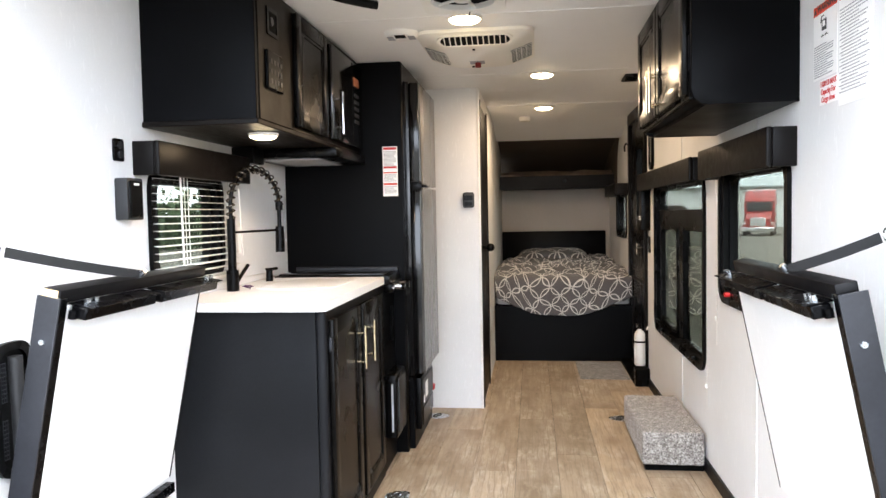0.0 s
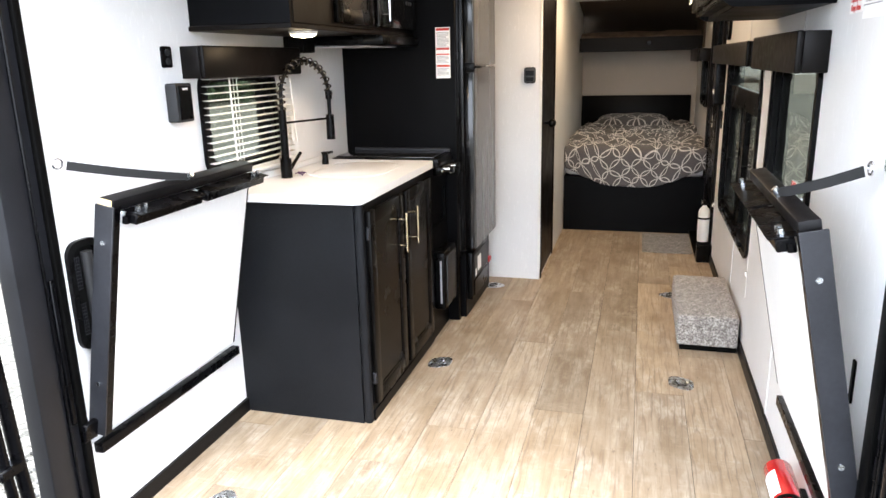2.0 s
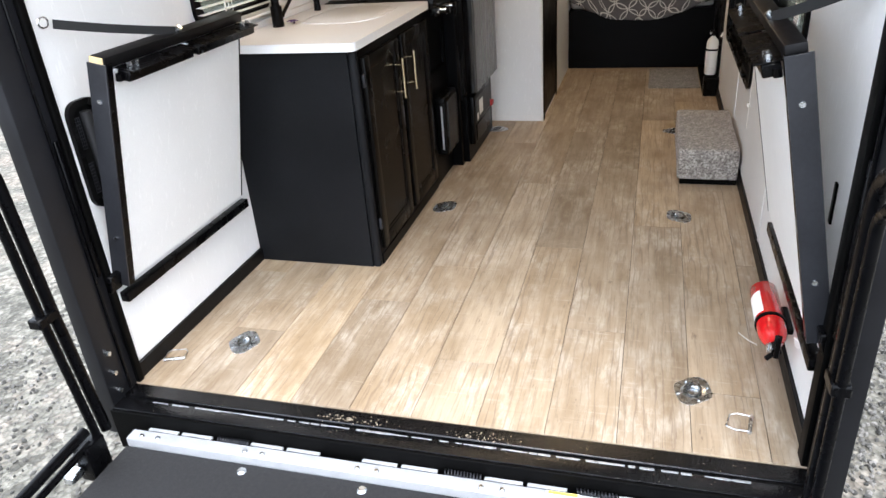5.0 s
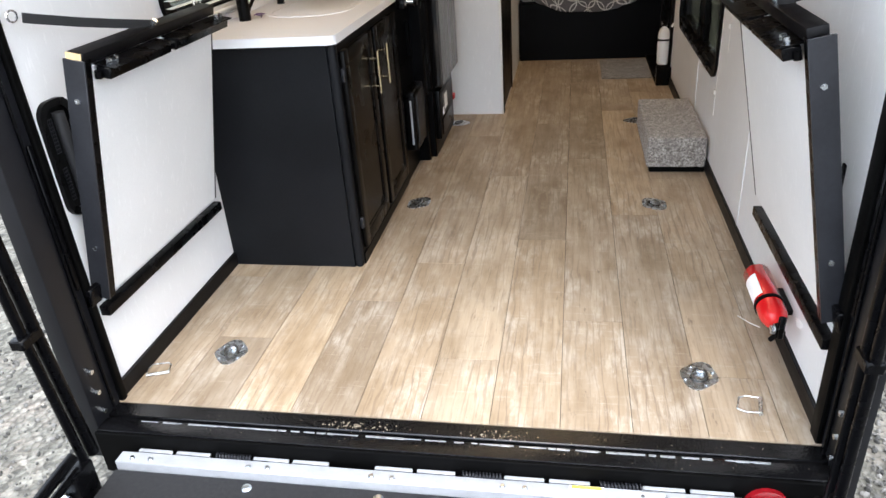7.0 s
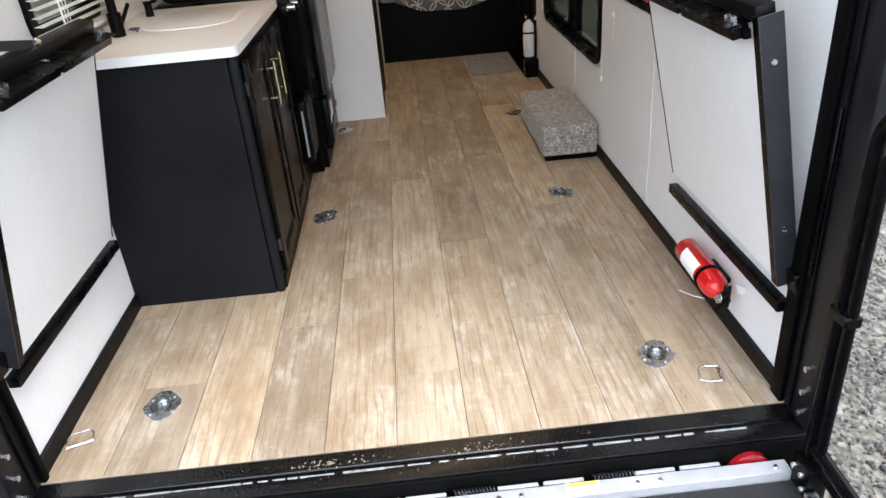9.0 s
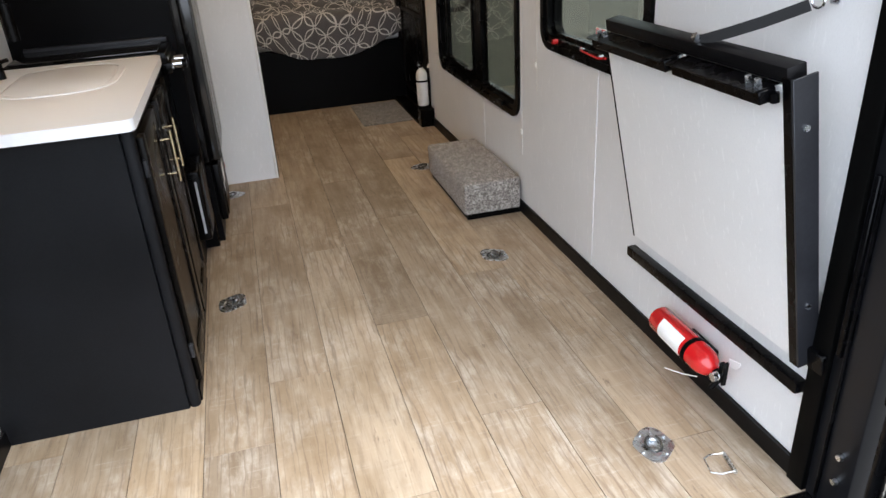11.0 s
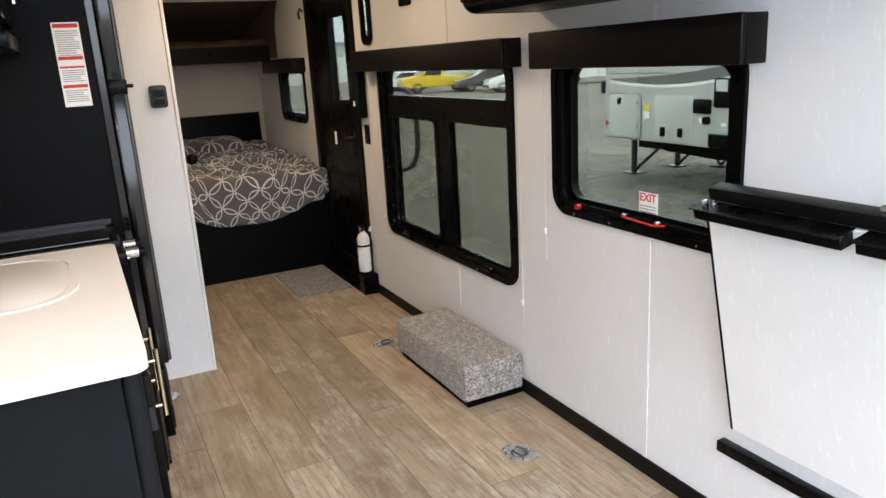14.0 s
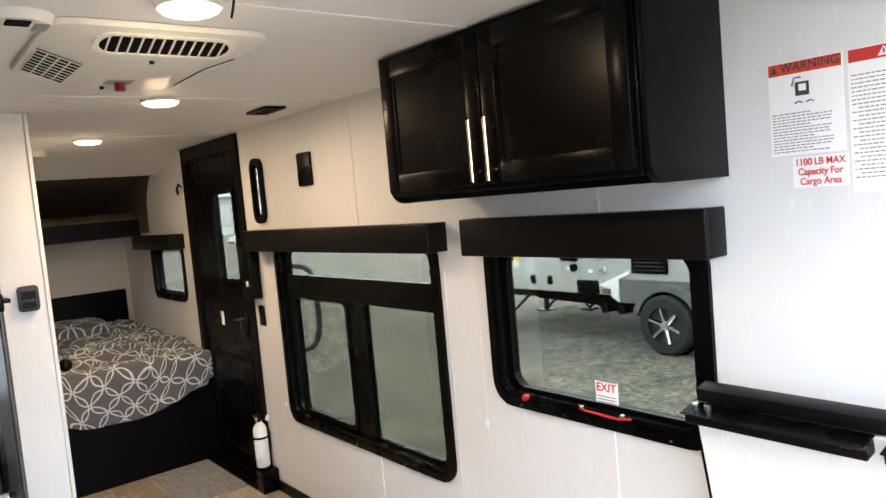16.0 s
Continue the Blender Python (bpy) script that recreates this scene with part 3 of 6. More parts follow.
for k in range(210):
    near = rng.random() < 0.5
    y = rng.choice((rng.uniform(0.092, 0.125), rng.uniform(0.030, 0.07))) if not near else 0.105 + rng.gauss(0, 0.009)
    x = rng.choice((-0.28, -0.22, 0.17)) + rng.gauss(0, 0.05) if near else rng.uniform(-1.0, 1.0)
    s = rng.uniform(0.0007, 0.0032 if near else 0.0016)
    z = 0.001 if y > 0.088 else -0.003
    bmesh.ops.create_icosphere(grit, subdivisions=1, radius=s, matrix=Matrix.Translation((x, y, z + s * 0.4)) @ pose(0, 0, 0, 20 * k, 33 * k, 0))
solo("grit", grit, pmat("sandy_grit", (0.24, 0.20, 0.145), 0.7, var=0.7, scale=300), "sandy grit and crumbs lying on the sill", "dirt", kind="stuff")

# patio ramp, level with the trailer
deck = thing("ramp_deck", 0, -1.1, -0.1, "lowered black grit-coated ramp used as a deck", "ramp")
part("surface", box(-0.96, 0.96, -2.3, -0.053, -0.16, -0.078, 0.004), DECK, deck)
part("hinge_gasket", box(-0.955, 0.955, -0.05, 0.014, -0.158, -0.114, 0), RUBBER, deck)
part("hinge_strip", box(-0.955, 0.955, -0.052, -0.007, -0.112, -0.050, 0.003), ALU, deck, "bright aluminium hinge strip")
for k in range(6):
    c = -1.155 + 0.365 * (k + 1)
    for a in (-0.115, 0.006):
        if c + a > 0.84:
            continue
        part("hinge_plate", box(c + a, c + a + 0.108, -0.0065, 0.008, -0.058, -0.049, 0.002), ALU, deck, "flat aluminium hinge plate")
        part("hinge_seam", box(c + a, c + a + 0.108, -0.0085, -0.0065, -0.0498, -0.0492, 0), STEELG, deck)
    for a in (-0.117, -0.058):
        if c + a > 0.94:
            continue
        part("rivet", rod((c + a, -0.034, -0.051), (c + a, -0.034, -0.044), 0.0095, 12, r2=0.006), ZINC, deck)
for x in (-0.53, -0.147, 0.24, 0.625):
    part("deck_bolt", rod((x, -0.085, -0.079), (x, -0.085, -0.071), 0.016, 16, r2=0.010), ZINC, deck)
for x in (-0.60, 0.13, 0.50):
    sp = [(x + 0.055 * (k / 60 - 1.0), 0.001 + 0.009 * math.cos(k * 0.62), -0.052 + 0.009 * math.sin(k * 0.62)) for k in range(120)]
    part("spring", tube(sp, 0.0022, 5), STEELG, deck, "black coil spring at the hinge")
part("warning_label", box(0.365, 0.455, -0.050, -0.010, -0.0502, -0.0490, 0), PAPER, deck, "white label with yellow band")
part("label_band", box(0.370, 0.450, -0.0215, -0.011, -0.0490, -0.0484, 0), YELLOW, deck)
part("blank_label", box(0.51, 0.61, -0.042, -0.018, -0.0502, -0.0490, 0), PAPER, deck, "white label")
solo("reflector", rod((0.866, 0.0118, -0.086), (0.866, -0.003, -0.086), 0.056, 24), pmat("deep_red_reflector", (0.22, 0.006, 0.010), 0.2, var=0.2, scale=80), "round red reflector under the sill", "reflector")


def guard_rail(x, y, lean):
    """Folding railing of two nested bent tubes along the deck's edge."""
    t = thing("guard_rail", x, -0.9, -0.08, "black tube guard rail along the ramp deck", "railing", "guard rails of the deck")

    def hoop(dy, top, bend):
        pts = [(x, y + dy + lean * 0.9, 0.0), (x, y + dy + lean * 0.3, 0.45), (x, y + dy, top - bend)]
        pts += [(x, y + dy - bend * (1 - math.cos(a)), top - bend + bend * math.sin(a)) for a in np.linspace(0.2, math.pi / 2, 8)]
        return pts + [(x, -2.2, top)]

    part("frame", tube(hoop(0.0, 0.935, 0.10), 0.0165, 12), STEEL, t)
    part("inner_frame", tube(hoop(-0.040, 0.875, 0.075), 0.013, 10), STEEL, t)
    part("bottom_rail", tube([(x, y - 0.02, 0.05), (x, -0.4, 0.035), (x, -2.2, 0.03)], 0.017, 10), STEEL, t)
    part("foot_rail", tube([(x, y - 0.02, 0.005), (x, -0.4, -0.012), (x, -2.2, -0.015)], 0.012, 10), STEEL, t)
    part("end_post", tube([(x, -2.2, -0.078), (x, -2.2, 0.935)], 0.0165, 10), STEEL, t)
    part("clamp", box(x - 0.020, x + 0.020, y - 0.052, y + 0.018, 0.43, 0.46, 0.004), STEEL, t)
    part("bracket", box(x - 0.032, x + 0.022, y - 0.06, y + 0.02, -0.112, 0.012, 0.006, 2), STEEL, t, "black hinge bracket")
    part("bracket_plate", box(x - 0.040, x - 0.006, y - 0.115, y - 0.062, -0.078, -0.050, 0.004), ZINC, t, "zinc hinge plate")
    for dz, dy in ((-0.02, -0.035), (-0.06, -0.045), (-0.02, 0.0)):
        part("bracket_bolt", rod((x - 0.032, y + dy, dz), (x - 0.041, y + dy, dz), 0.008, 6), ZINC, t)


guard_rail(0.985, -0.060, 0.0)
guard_rail(-0.995, -0.125, 0.06)

# ---- outside ground ----
g = bmesh.new()
bmesh.ops.create_grid(g, x_segments=2, y_segments=2, size=900, matrix=Matrix.Translation((0, 0, GROUND)))
solo("ground", g, GRAVEL, "pale crushed limestone gravel lot", "ground", kind="structure", smooth=0)
peb = []
faces = []
rng = random.Random(2)
ico = bmesh.new()
bmesh.ops.create_icosphere(ico, subdivisions=1, radius=1)
iv = [v.co.copy() for v in ico.verts]
fi = [[v.index for v in f.verts] for f in ico.faces]
ico.free()
for k in range(14000):
    side = 1 if k % 5 else -1
    x = side * rng.uniform(1.15, 2.7)
    y = rng.uniform(-1.6, 2.3)
    s = rng.uniform(0.005, 0.017)
    rot = pose(0, 0, 0, rng.uniform(0, 360), rng.uniform(0, 360), rng.uniform(0, 360))
    d = (rng.uniform(0.7, 1.3), rng.uniform(0.6, 1.1), rng.uniform(0.45, 0.8))
    o = len(peb)
    for v in iv:
        q = rot @ Vector((v.x * d[0], v.y * d[1], v.z * d[2])) * s * rng.uniform(0.85, 1.1)
        peb.append((x + q.x, y + q.y, GROUND + s * 0.2 + q.z))
    faces += [[o + i for i in f] for f in fi]
me = bpy.data.meshes.new("pebbles")
me.from_pydata(peb, [], faces)
mp, n, l, b = nodes_of("crushed_stone")
geo = n.new("ShaderNodeNewGeometry")
l.new(ramp(n, l, geo.outputs["Random Per Island"], ((0.0, (0.04, 0.039, 0.036)), (0.5, (0.10, 0.096, 0.088)), (1.0, (0.21, 0.20, 0.185)))), b.inputs["Base Color"])
b.inputs["Roughness"].default_value = 0.9
me.materials.append(mp)
tagged(new("pebbles", me), "loose crushed limestone beside the ramp", "gravel", kind="stuff")


# ---- windows ----
def window(name, w, side, label, bars=(), valance_gap=0.0):
    """Rounded black-framed window in a side wall; bars are (y0, y1, z0, z1) mullions."""
    x = XR if side > 0 else XL
    t = thing(name, x, (w[0] + w[1]) / 2, w[2], label, "window", kind="structure")
    y0, y1, z0, z1 = w
    f = ring(rounded(y0, y1, z0, z1, 0.085), rounded(y0 + 0.028, y1 - 0.028, z0 + 0.028, z1 - 0.028, 0.06), "x", x - side * 0.014, x + side * 0.002)
    part("trim_ring", f, PLASTIC, t)
    f = ring(rounded(y0 + 0.026, y1 - 0.026, z0 + 0.026, z1 - 0.026, 0.065), rounded(y0 + 0.055, y1 - 0.055, z0 + 0.05, z1 - 0.05, 0.05), "x", x - side * 0.006, x + side * 0.045)
    part("window_frame", f, PLASTIC, t)
    f = ring(rounded(y0 + 0.05, y1 - 0.05, z0 + 0.046, z1 - 0.048, 0.055), rounded(y0 + 0.074, y1 - 0.074, z0 + 0.064, z1 - 0.06, 0.05), "x", x + side * 0.018, x + side * 0.05)
    part("sash", f, PLASTIC, t)
    for b in bars:
        part("mullion", box(min(x + side * 0.012, x + side * 0.05), max(x + side * 0.012, x + side * 0.05), b[0], b[1], b[2], b[3], 0.003), PLASTIC, t)
    part("pane", box(x + 0.030 * side - 0.002, x + 0.030 * side + 0.002, y0 + 0.07, y1 - 0.07, z0 + 0.06, z1 - 0.05, 0), GLASS, t, "tinted glass pane")
    rng2 = random.Random(len(name) + int(y0 * 10))
    for yy in np.arange(y0 + 0.14, y1 - 0.1, 0.19):
        part("screw", rod((x - side * 0.014, yy, z0 + 0.012), (x - side * 0.0165, yy, z0 + 0.012), 0.0035, 8), ZINC if rng2.random() < 0.35 else PLASTIC, t)
    return t


wa = window("window_1", WIN_A, 1, "large black-framed sliding window with a fixed top light", [(2.22, 3.44, 1.125, 1.238), (2.724, 2.858, 0.522, 1.13)])
part("slider_frame", ring(rounded(2.848, 3.37, 0.527, 1.14, 0.03), rounded(2.872, 3.345, 0.547, 1.12, 0.03), "x", XR + 0.006, XR + 0.03), PLASTIC, wa, "sliding sash frame")
part("insect_screen", box(XR + 0.038, XR + 0.040, 2.21, 3.38, 0.53, 1.13, 0), GLASSD, wa, "fine dark insect screen")
for y in (2.35, 3.22):
    part("latch", box(XR - 0.03, XR - 0.010, y - 0.035, y + 0.035, 0.490, 0.510, 0.004, 2), PLASTIC, wa, "black sash latch")
wb = window("window_2", WIN_B, 1, "black-framed emergency exit window with red latches", [])
part("exit_latch", tube([(XR - 0.012, 1.49, 0.897), (XR - 0.022, 1.47, 0.890), (XR - 0.024, 1.34, 0.886), (XR - 0.012, 1.30, 0.890)], 0.004, 8), REDP, wb, "red pull handle")
for y in (1.48, 1.33):
    part("latch_pin", rod((XR - 0.008, y, 0.893), (XR - 0.022, y, 0.893), 0.006, 8), ZINC, wb)
part("red_button", rod((XR - 0.006, 1.716, 0.885), (XR - 0.026, 1.716, 0.885), 0.010, 14), REDP, wb, "red release knob")
part("exit_sticker", box(XR + 0.024, XR + 0.0255, 1.37, 1.452, 0.895, 0.972, 0), PAPER, wb, "small white exit sticker")
lettering("EXIT", 0.036, face_left(XR + 0.0228, 1.411, 0.955), REDINK, wb, "exit_letters")
for z in (0.928, 0.919, 0.910, 0.902):
    part("print_line", box(XR + 0.0232, XR + 0.024, 1.376, 1.446, z - 0.0018, z + 0.0018, 0), INKG, wb)
window("window_3", WIN_D, 1, "small black-framed window beside the bed")
window("window_4", WIN_L, -1, "small black-framed kitchen window behind a blind")


def valance(y0, y1, z0, z1, side, depth=0.092):
    """Padded vinyl pelmet: front board and two returns."""
    x = XR if side > 0 else XL
    t = thing("window_valance", x, (y0 + y1) / 2, z0, "dark padded vinyl valance above a window", "valance", "window valances")
    xo = x - side * depth
    part("front_board", box(min(xo, xo + side * 0.02), max(xo, xo + side * 0.02), y0, y1, z0, z1, 0.006, 3), VALANCE, t)
    for y in (y0, y1 - 0.02):
        part("end_return", box(min(xo + side * 0.02, x), max(xo + side * 0.02, x), y, y + 0.02, z0 + 0.001, z1 - 0.001, 0.004, 2), VALANCE, t)
    part("top_board", box(min(xo + side * 0.02, x), max(xo + side * 0.02, x), y0 + 0.02, y1 - 0.02, z1 - 0.016, z1 - 0.002, 0.002), VALANCE, t)
    part("shade_roll", rod((x - side * 0.045, y0 + 0.025, z0 + 0.06), (x - side * 0.045, y1 - 0.025, z0 + 0.06), 0.024, 16), PLASTIC, t, "rolled black shade")
    return t


valance(2.075, 3.70, 1.368, 1.478, 1)
valance(0.982, 1.895, 1.362, 1.486, 1)
valance(4.88, 5.72, 1.372, 1.475, 1, 0.11)
valance(0.85, 1.60, 1.380, 1.492, -1)
# shade cords with their little beads
for y, ztop, zend in ((1.93, 1.37, 0.64), (2.105, 1.37, 0.30), (3.56, 1.37, 0.42)):
    t = thing("shade_cord", XR, y, zend, "thin white shade cord with a bead, hanging on the wall", "cord", "shade cords")
    part("cord", tube([(XR - 0.010, y, ztop), (XR - 0.0035, y, ztop - 0.1), (XR - 0.0035, y + 0.002, zend + 0.12), (XR - 0.004, y - 0.004, zend + 0.06), (XR - 0.0035, y + 0.003, zend)], 0.0013, 5), WHITEP, t)
    part("bead", rod((XR - 0.008, y, zend + 0.125), (XR - 0.008, y, zend + 0.105), 0.006, 8), WHITEP, t)

# kitchen blind
t = thing("venetian_blind", XL + 0.035, 1.25, 1.0, "white venetian blind with open slats over the kitchen window", "blind")
slat = bmesh.new()
box(-0.0125, 0.0125, 0.93, 1.585, -0.0006, 0.0006, 0, bm=slat)
bmesh.ops.rotate(slat, verts=slat.verts, cent=(0, 0, 0), matrix=Matrix.Rotation(radians(6), 3, "Y"))
first = None
for k in range(15):
    z = 1.375 - k * 0.0255
    if first is None:
        first = part("slat", slat.copy(), WHITEP, t)
        first.location = Vector((XL + 0.032, 0, z))
        first.matrix_parent_inverse = t.matrix_world.inverted()
    else:
        o = first.copy()
        scene.collection.objects.link(o)
        o.location.z = z
slat.free()
for y in (1.075, 1.10, 1.125, 1.46, 1.485, 1.51):
    part("ladder_tape", tube([(XL + 0.046, y, 1.385), (XL + 0.046, y + 0.004, 1.2), (XL + 0.046, y + 0.008, 1.012)], 0.0013 if y not in (1.075,) else 0.0035, 5), WHITEP, t)
part("bottom_rail", box(XL + 0.018, XL + 0.044, 0.93, 1.585, 0.999, 1.012, 0.003), WHITEP, t)
part("tilt_wand", rod((XL + 0.055, 1.555, 1.36), (XL + 0.058, 1.575, 1.08), 0.003, 6), WHITEP, t)
part("tag", box(XL + 0.056, XL + 0.057, 1.53, 1.56, 1.09, 1.20, 0), PAPER, t, "white paper tag")


# ---- cabinets ----
def shaker(x, s, y0, y1, z0, z1, parent, mat=BLACKG, handle=None, hinge=None, rail=0.055, brass=BRASS):
    """Framed cabinet door on the plane x, facing s, with bar handle at (y, z0, z1)."""
    X = lambda a, b: (min(x + s * a, x + s * b), max(x + s * a, x + s * b))
    door = part("door", box(*X(0, 0.012), y0 + 0.01, y1 - 0.01, z0 + 0.01, z1 - 0.01, 0), mat, parent)
    for a in (y0, y1 - rail):
        part("stile", box(*X(0, 0.019), a, a + rail, z0, z1, 0.003, 2), mat, door)
    for a in (z0, z1 - rail):
        part("rail", box(*X(0.0, 0.0187), y0 + rail - 0.001, y1 - rail + 0.001, a, a + rail, 0.003, 2), mat, door)
    a = rail + 0.004
    part("moulding", ring(rounded(y0 + a - 0.006, y1 - a + 0.006, z0 + a - 0.006, z1 - a + 0.006, 0.002, 2), rounded(y0 + a + 0.006, y1 - a - 0.006, z0 + a + 0.006, z1 - a - 0.006, 0.002, 2), "x", x + s * 0.011, x + s * 0.0155), mat, door)
    if handle:
        y, a, b = handle
        h = part("handle", rod((x + s * 0.05, y, a), (x + s * 0.05, y, b), 0.0058, 12), brass, door, "brushed brass bar handle")
        for z in (a + 0.028, b - 0.028):
            part("handle_post", rod((x + s * 0.017, y, z), (x + s * 0.05, y, z), 0.004, 10), brass, door)
    if hinge:
        for z in (z0 + 0.09, z1 - 0.11):
            part("hinge", box(*X(0.002, 0.016), hinge - 0.012, hinge + 0.012, z, z + 0.05, 0.003), STEELG, door, "dark steel hinge")
    return door


# kitchen base cabinet
c = thing("kitchen_base_cabinet", -0.77, 1.5, 0, "black kitchen base cabinet with two brass-handled doors", "cabinet")
part("end_panel", box(XL, -0.519, 1.048, 1.066, 0.0, 0.912, 0.002), DUSTSHEENP, c)
part("corner_post", box(-0.520, -0.484, 1.046, 1.082, 0.0, 0.912, 0.0155, 5), DUSTSHEENP, c)
part("face_frame", sheet_with_holes("x", -0.503, -0.487, 1.082, 2.285, 0.0, 0.912, [(1.98, 2.25, 0.60, 0.78)]), BLACKP, c)
part("plinth", box(-0.489, -0.481, 1.08, 1.96, 0.0, 0.05, 0.002), BLACKP, c)
part("carcass", box(XL, -0.505, 1.067, 2.284, 0.02, 0.90, 0), BLACKP, c)
shaker(-0.487, 1, 1.092, 1.492, 0.075, 0.875, c, handle=(1.43, 0.63, 0.80), hinge=1.092)
shaker(-0.487, 1, 1.535, 1.925, 0.075, 0.875, c, handle=(1.59, 0.63, 0.80))
part("cubby_back", box(-0.60, -0.59, 1.97, 2.26, 0.59, 0.79, 0), GRILL, c)
part("cubby_shelf", box(-0.59, -0.487, 1.975, 2.255, 0.585, 0.60, 0.002), BLACKP, c)
t = thing("furnace_box", -0.45, 2.11, 0.15, "black furnace cover with a pale edge strip", "heater")
part("cover", box(-0.487, -0.425, 1.995, 2.225, 0.165, 0.475, 0.012, 3), PLASTIC, t)
part("front_face", box(-0.426, -0.418, 2.02, 2.20, 0.19, 0.45, 0.006, 2), PLASTIC2, t)
for k in range(12):
    part("louvre", box(-0.419, -0.415, 2.175, 2.197, 0.20 + k * 0.02, 0.208 + k * 0.02, 0.001), PLASTIC, t)
part("side_label", box(-0.452, -0.443, 1.9925, 1.9955, 0.20, 0.43, 0), ALU, t, "pale metal edge strip")
ct = thing("kitchen_counter", -0.77, 1.55, 0.912, "white laminate kitchen counter", "counter")
hole_sink = rounded(-0.90, -0.60, 1.46, 1.90, 0.12, 8)
outer = rounded(XL + 0.001, -0.470, 1.012, 2.0, 0.032, 8)
part("worktop", ring(outer, hole_sink, "z", 0.914, 0.946), COUNTER, ct)
part("splash", box(XL + 0.0005, XL + 0.012, 1.012, 2.0, 0.9465, 0.975, 0.003), COUNTER, ct)
sk = bmesh.new()
slab(rounded(-0.905, -0.595, 1.455, 1.905, 0.12, 8), "z", 0.9462, 0.9495, 0.0012, bm=sk)
t = thing("sink_cover", -0.75, 1.68, 0.946, "white sink cover set flush into the counter", "sink")
part("cover", sk, COUNTER, t)
part("rim", ring(rounded(-0.93, -0.57, 1.43, 1.93, 0.14, 8), rounded(-0.91, -0.59, 1.45, 1.91, 0.125, 8), "z", 0.9462, 0.9500), COUNTER, t)

# faucet
t = thing("kitchen_faucet", -0.965, 1.40, 0.946, "matte black spring-neck kitchen faucet", "faucet")
part("base", rod((-0.965, 1.40, 0.946), (-0.965, 1.40, 1.03), 0.0245, 20), PLASTIC, t)
part("stem", rod((-0.965, 1.40, 1.03), (-0.965, 1.40, 1.235), 0.0165, 18), PLASTIC, t)
arc = [(-0.965, 1.40, 1.235 + 0.02 * k) for k in range(3)]
arc += [(-0.965 + 0.060 * (1 - math.cos(a)), 1.40 + 0.110 * (1 - math.cos(a)), 1.29 + 0.145 * math.sin(a)) for a in np.linspace(0.0, math.pi, 22)]
part("hose", tube(arc, 0.008, 10), PLASTIC, t)
coil = []
N = 300
for k in range(N):
    u = k / (N - 1) * (len(arc) - 1)
    i = min(int(u), len(arc) - 2)
    p = Vector(arc[i]).lerp(Vector(arc[i + 1]), u - i)
    d = (Vector(arc[i + 1]) - Vector(arc[i])).normalized()
    s1 = Vector((0.878, -0.479, 0))
    s2 = d.cross(s1).normalized()
    a = k / N * 2 * math.pi * 17
    coil.append(p + (s1 * math.cos(a) + s2 * math.sin(a)) * 0.0155)
part("spring", tube(coil, 0.0034, 6), pmat("dark_bronze_spring", (0.09, 0.075, 0.06), 0.25, metal=0.8), t, "dark bronze coil spring")
part("collar", rod((-0.845, 1.62, 1.305), (-0.845, 1.62, 1.268), 0.015, 14), PLASTIC, t)
part("wand_neck", rod((-0.845, 1.62, 1.275), (-0.845, 1.62, 1.19), 0.0085, 12), PLASTIC, t)
part("spray_head", rod((-0.845, 1.62, 1.20), (-0.845, 1.62, 1.09), 0.0175, 16, r2=0.0195), PLASTIC, t)
part("support_arm", rod((-0.965, 1.40, 1.180), (-0.845, 1.62, 1.184), 0.0048, 10), PLASTIC, t)
part("lever", rod((-0.955, 1.425, 0.985), (-0.935, 1.485, 1.045), 0.0075, 10), PLASTIC, t)
part("lever_hub", rod((-0.965, 1.41, 0.985), (-0.962, 1.44, 0.988), 0.013, 12), PLASTIC, t)
rng = random.Random(3)
cordp = [(-0.93 + rng.uniform(-0.02, 0.03), 1.44 + rng.uniform(-0.02, 0.05), 0.951 + 0.012 * rng.random()) for k in range(14)]
solo("tag_cord", tube(cordp, 0.0022, 5), pmat("purple_cord", (0.10, 0.05, 0.14), 0.8), "small tangled purple cord lying beside the faucet", "cord")
t = thing("soap_dispenser", -0.973, 1.82, 0.946, "short black soap dispenser on the counter", "dispenser")
part("body", rod((-0.973, 1.82, 0.946), (-0.973, 1.82, 0.998), 0.017, 16, r2=0.014), PLASTIC, t)
part("nozzle", rod((-0.973, 1.80, 1.0), (-0.945, 1.845, 1.003), 0.007, 10), PLASTIC, t)
part("cap", rod((-0.973, 1.82, 0.996), (-0.973, 1.82, 1.006), 0.018, 16), PLASTIC, t)

# cooktop
t = thing("cooktop", -0.76, 2.14, 0.92, "black gas cooktop with a closed glass cover", "cooktop")
part("body", box(XL + 0.03, -0.452, 2.003, 2.282, 0.905, 0.951, 0.006, 2), PLASTIC, t)
part("glass_cover", box(XL + 0.05, -0.48, 2.012, 2.272, 0.953, 0.961, 0.004, 2), COOKGLASS, t)
part("back_trim", box(XL + 0.05, -0.46, 2.270, 2.284, 0.951, 0.974, 0.003), STEELG, t)
part("control_panel", box(-0.482, -0.440, 2.003, 2.282, 0.868, 0.912, 0.008, 2), PLASTIC, t)
for y in (2.07, 2.19):
    k = part("knob", rod((-0.440, y, 0.893), (-0.405, y, 0.893), 0.0195, 20), CHROME, t, "chrome-skirted control knob")
    part("knob_grip", rod((-0.405, y, 0.893), (-0.388, y, 0.893), 0.0165, 16), PLASTIC, k)
part("igniter", rod((-0.440, 2.02, 0.89), (-0.434, 2.02, 0.89), 0.006, 10), ZINC, t)

# tall panel and refrigerator housing
h = thing("refrigerator_cabinet", -0.7, 2.7, 0, "tall black cabinet around the refrigerator", "cabinet")
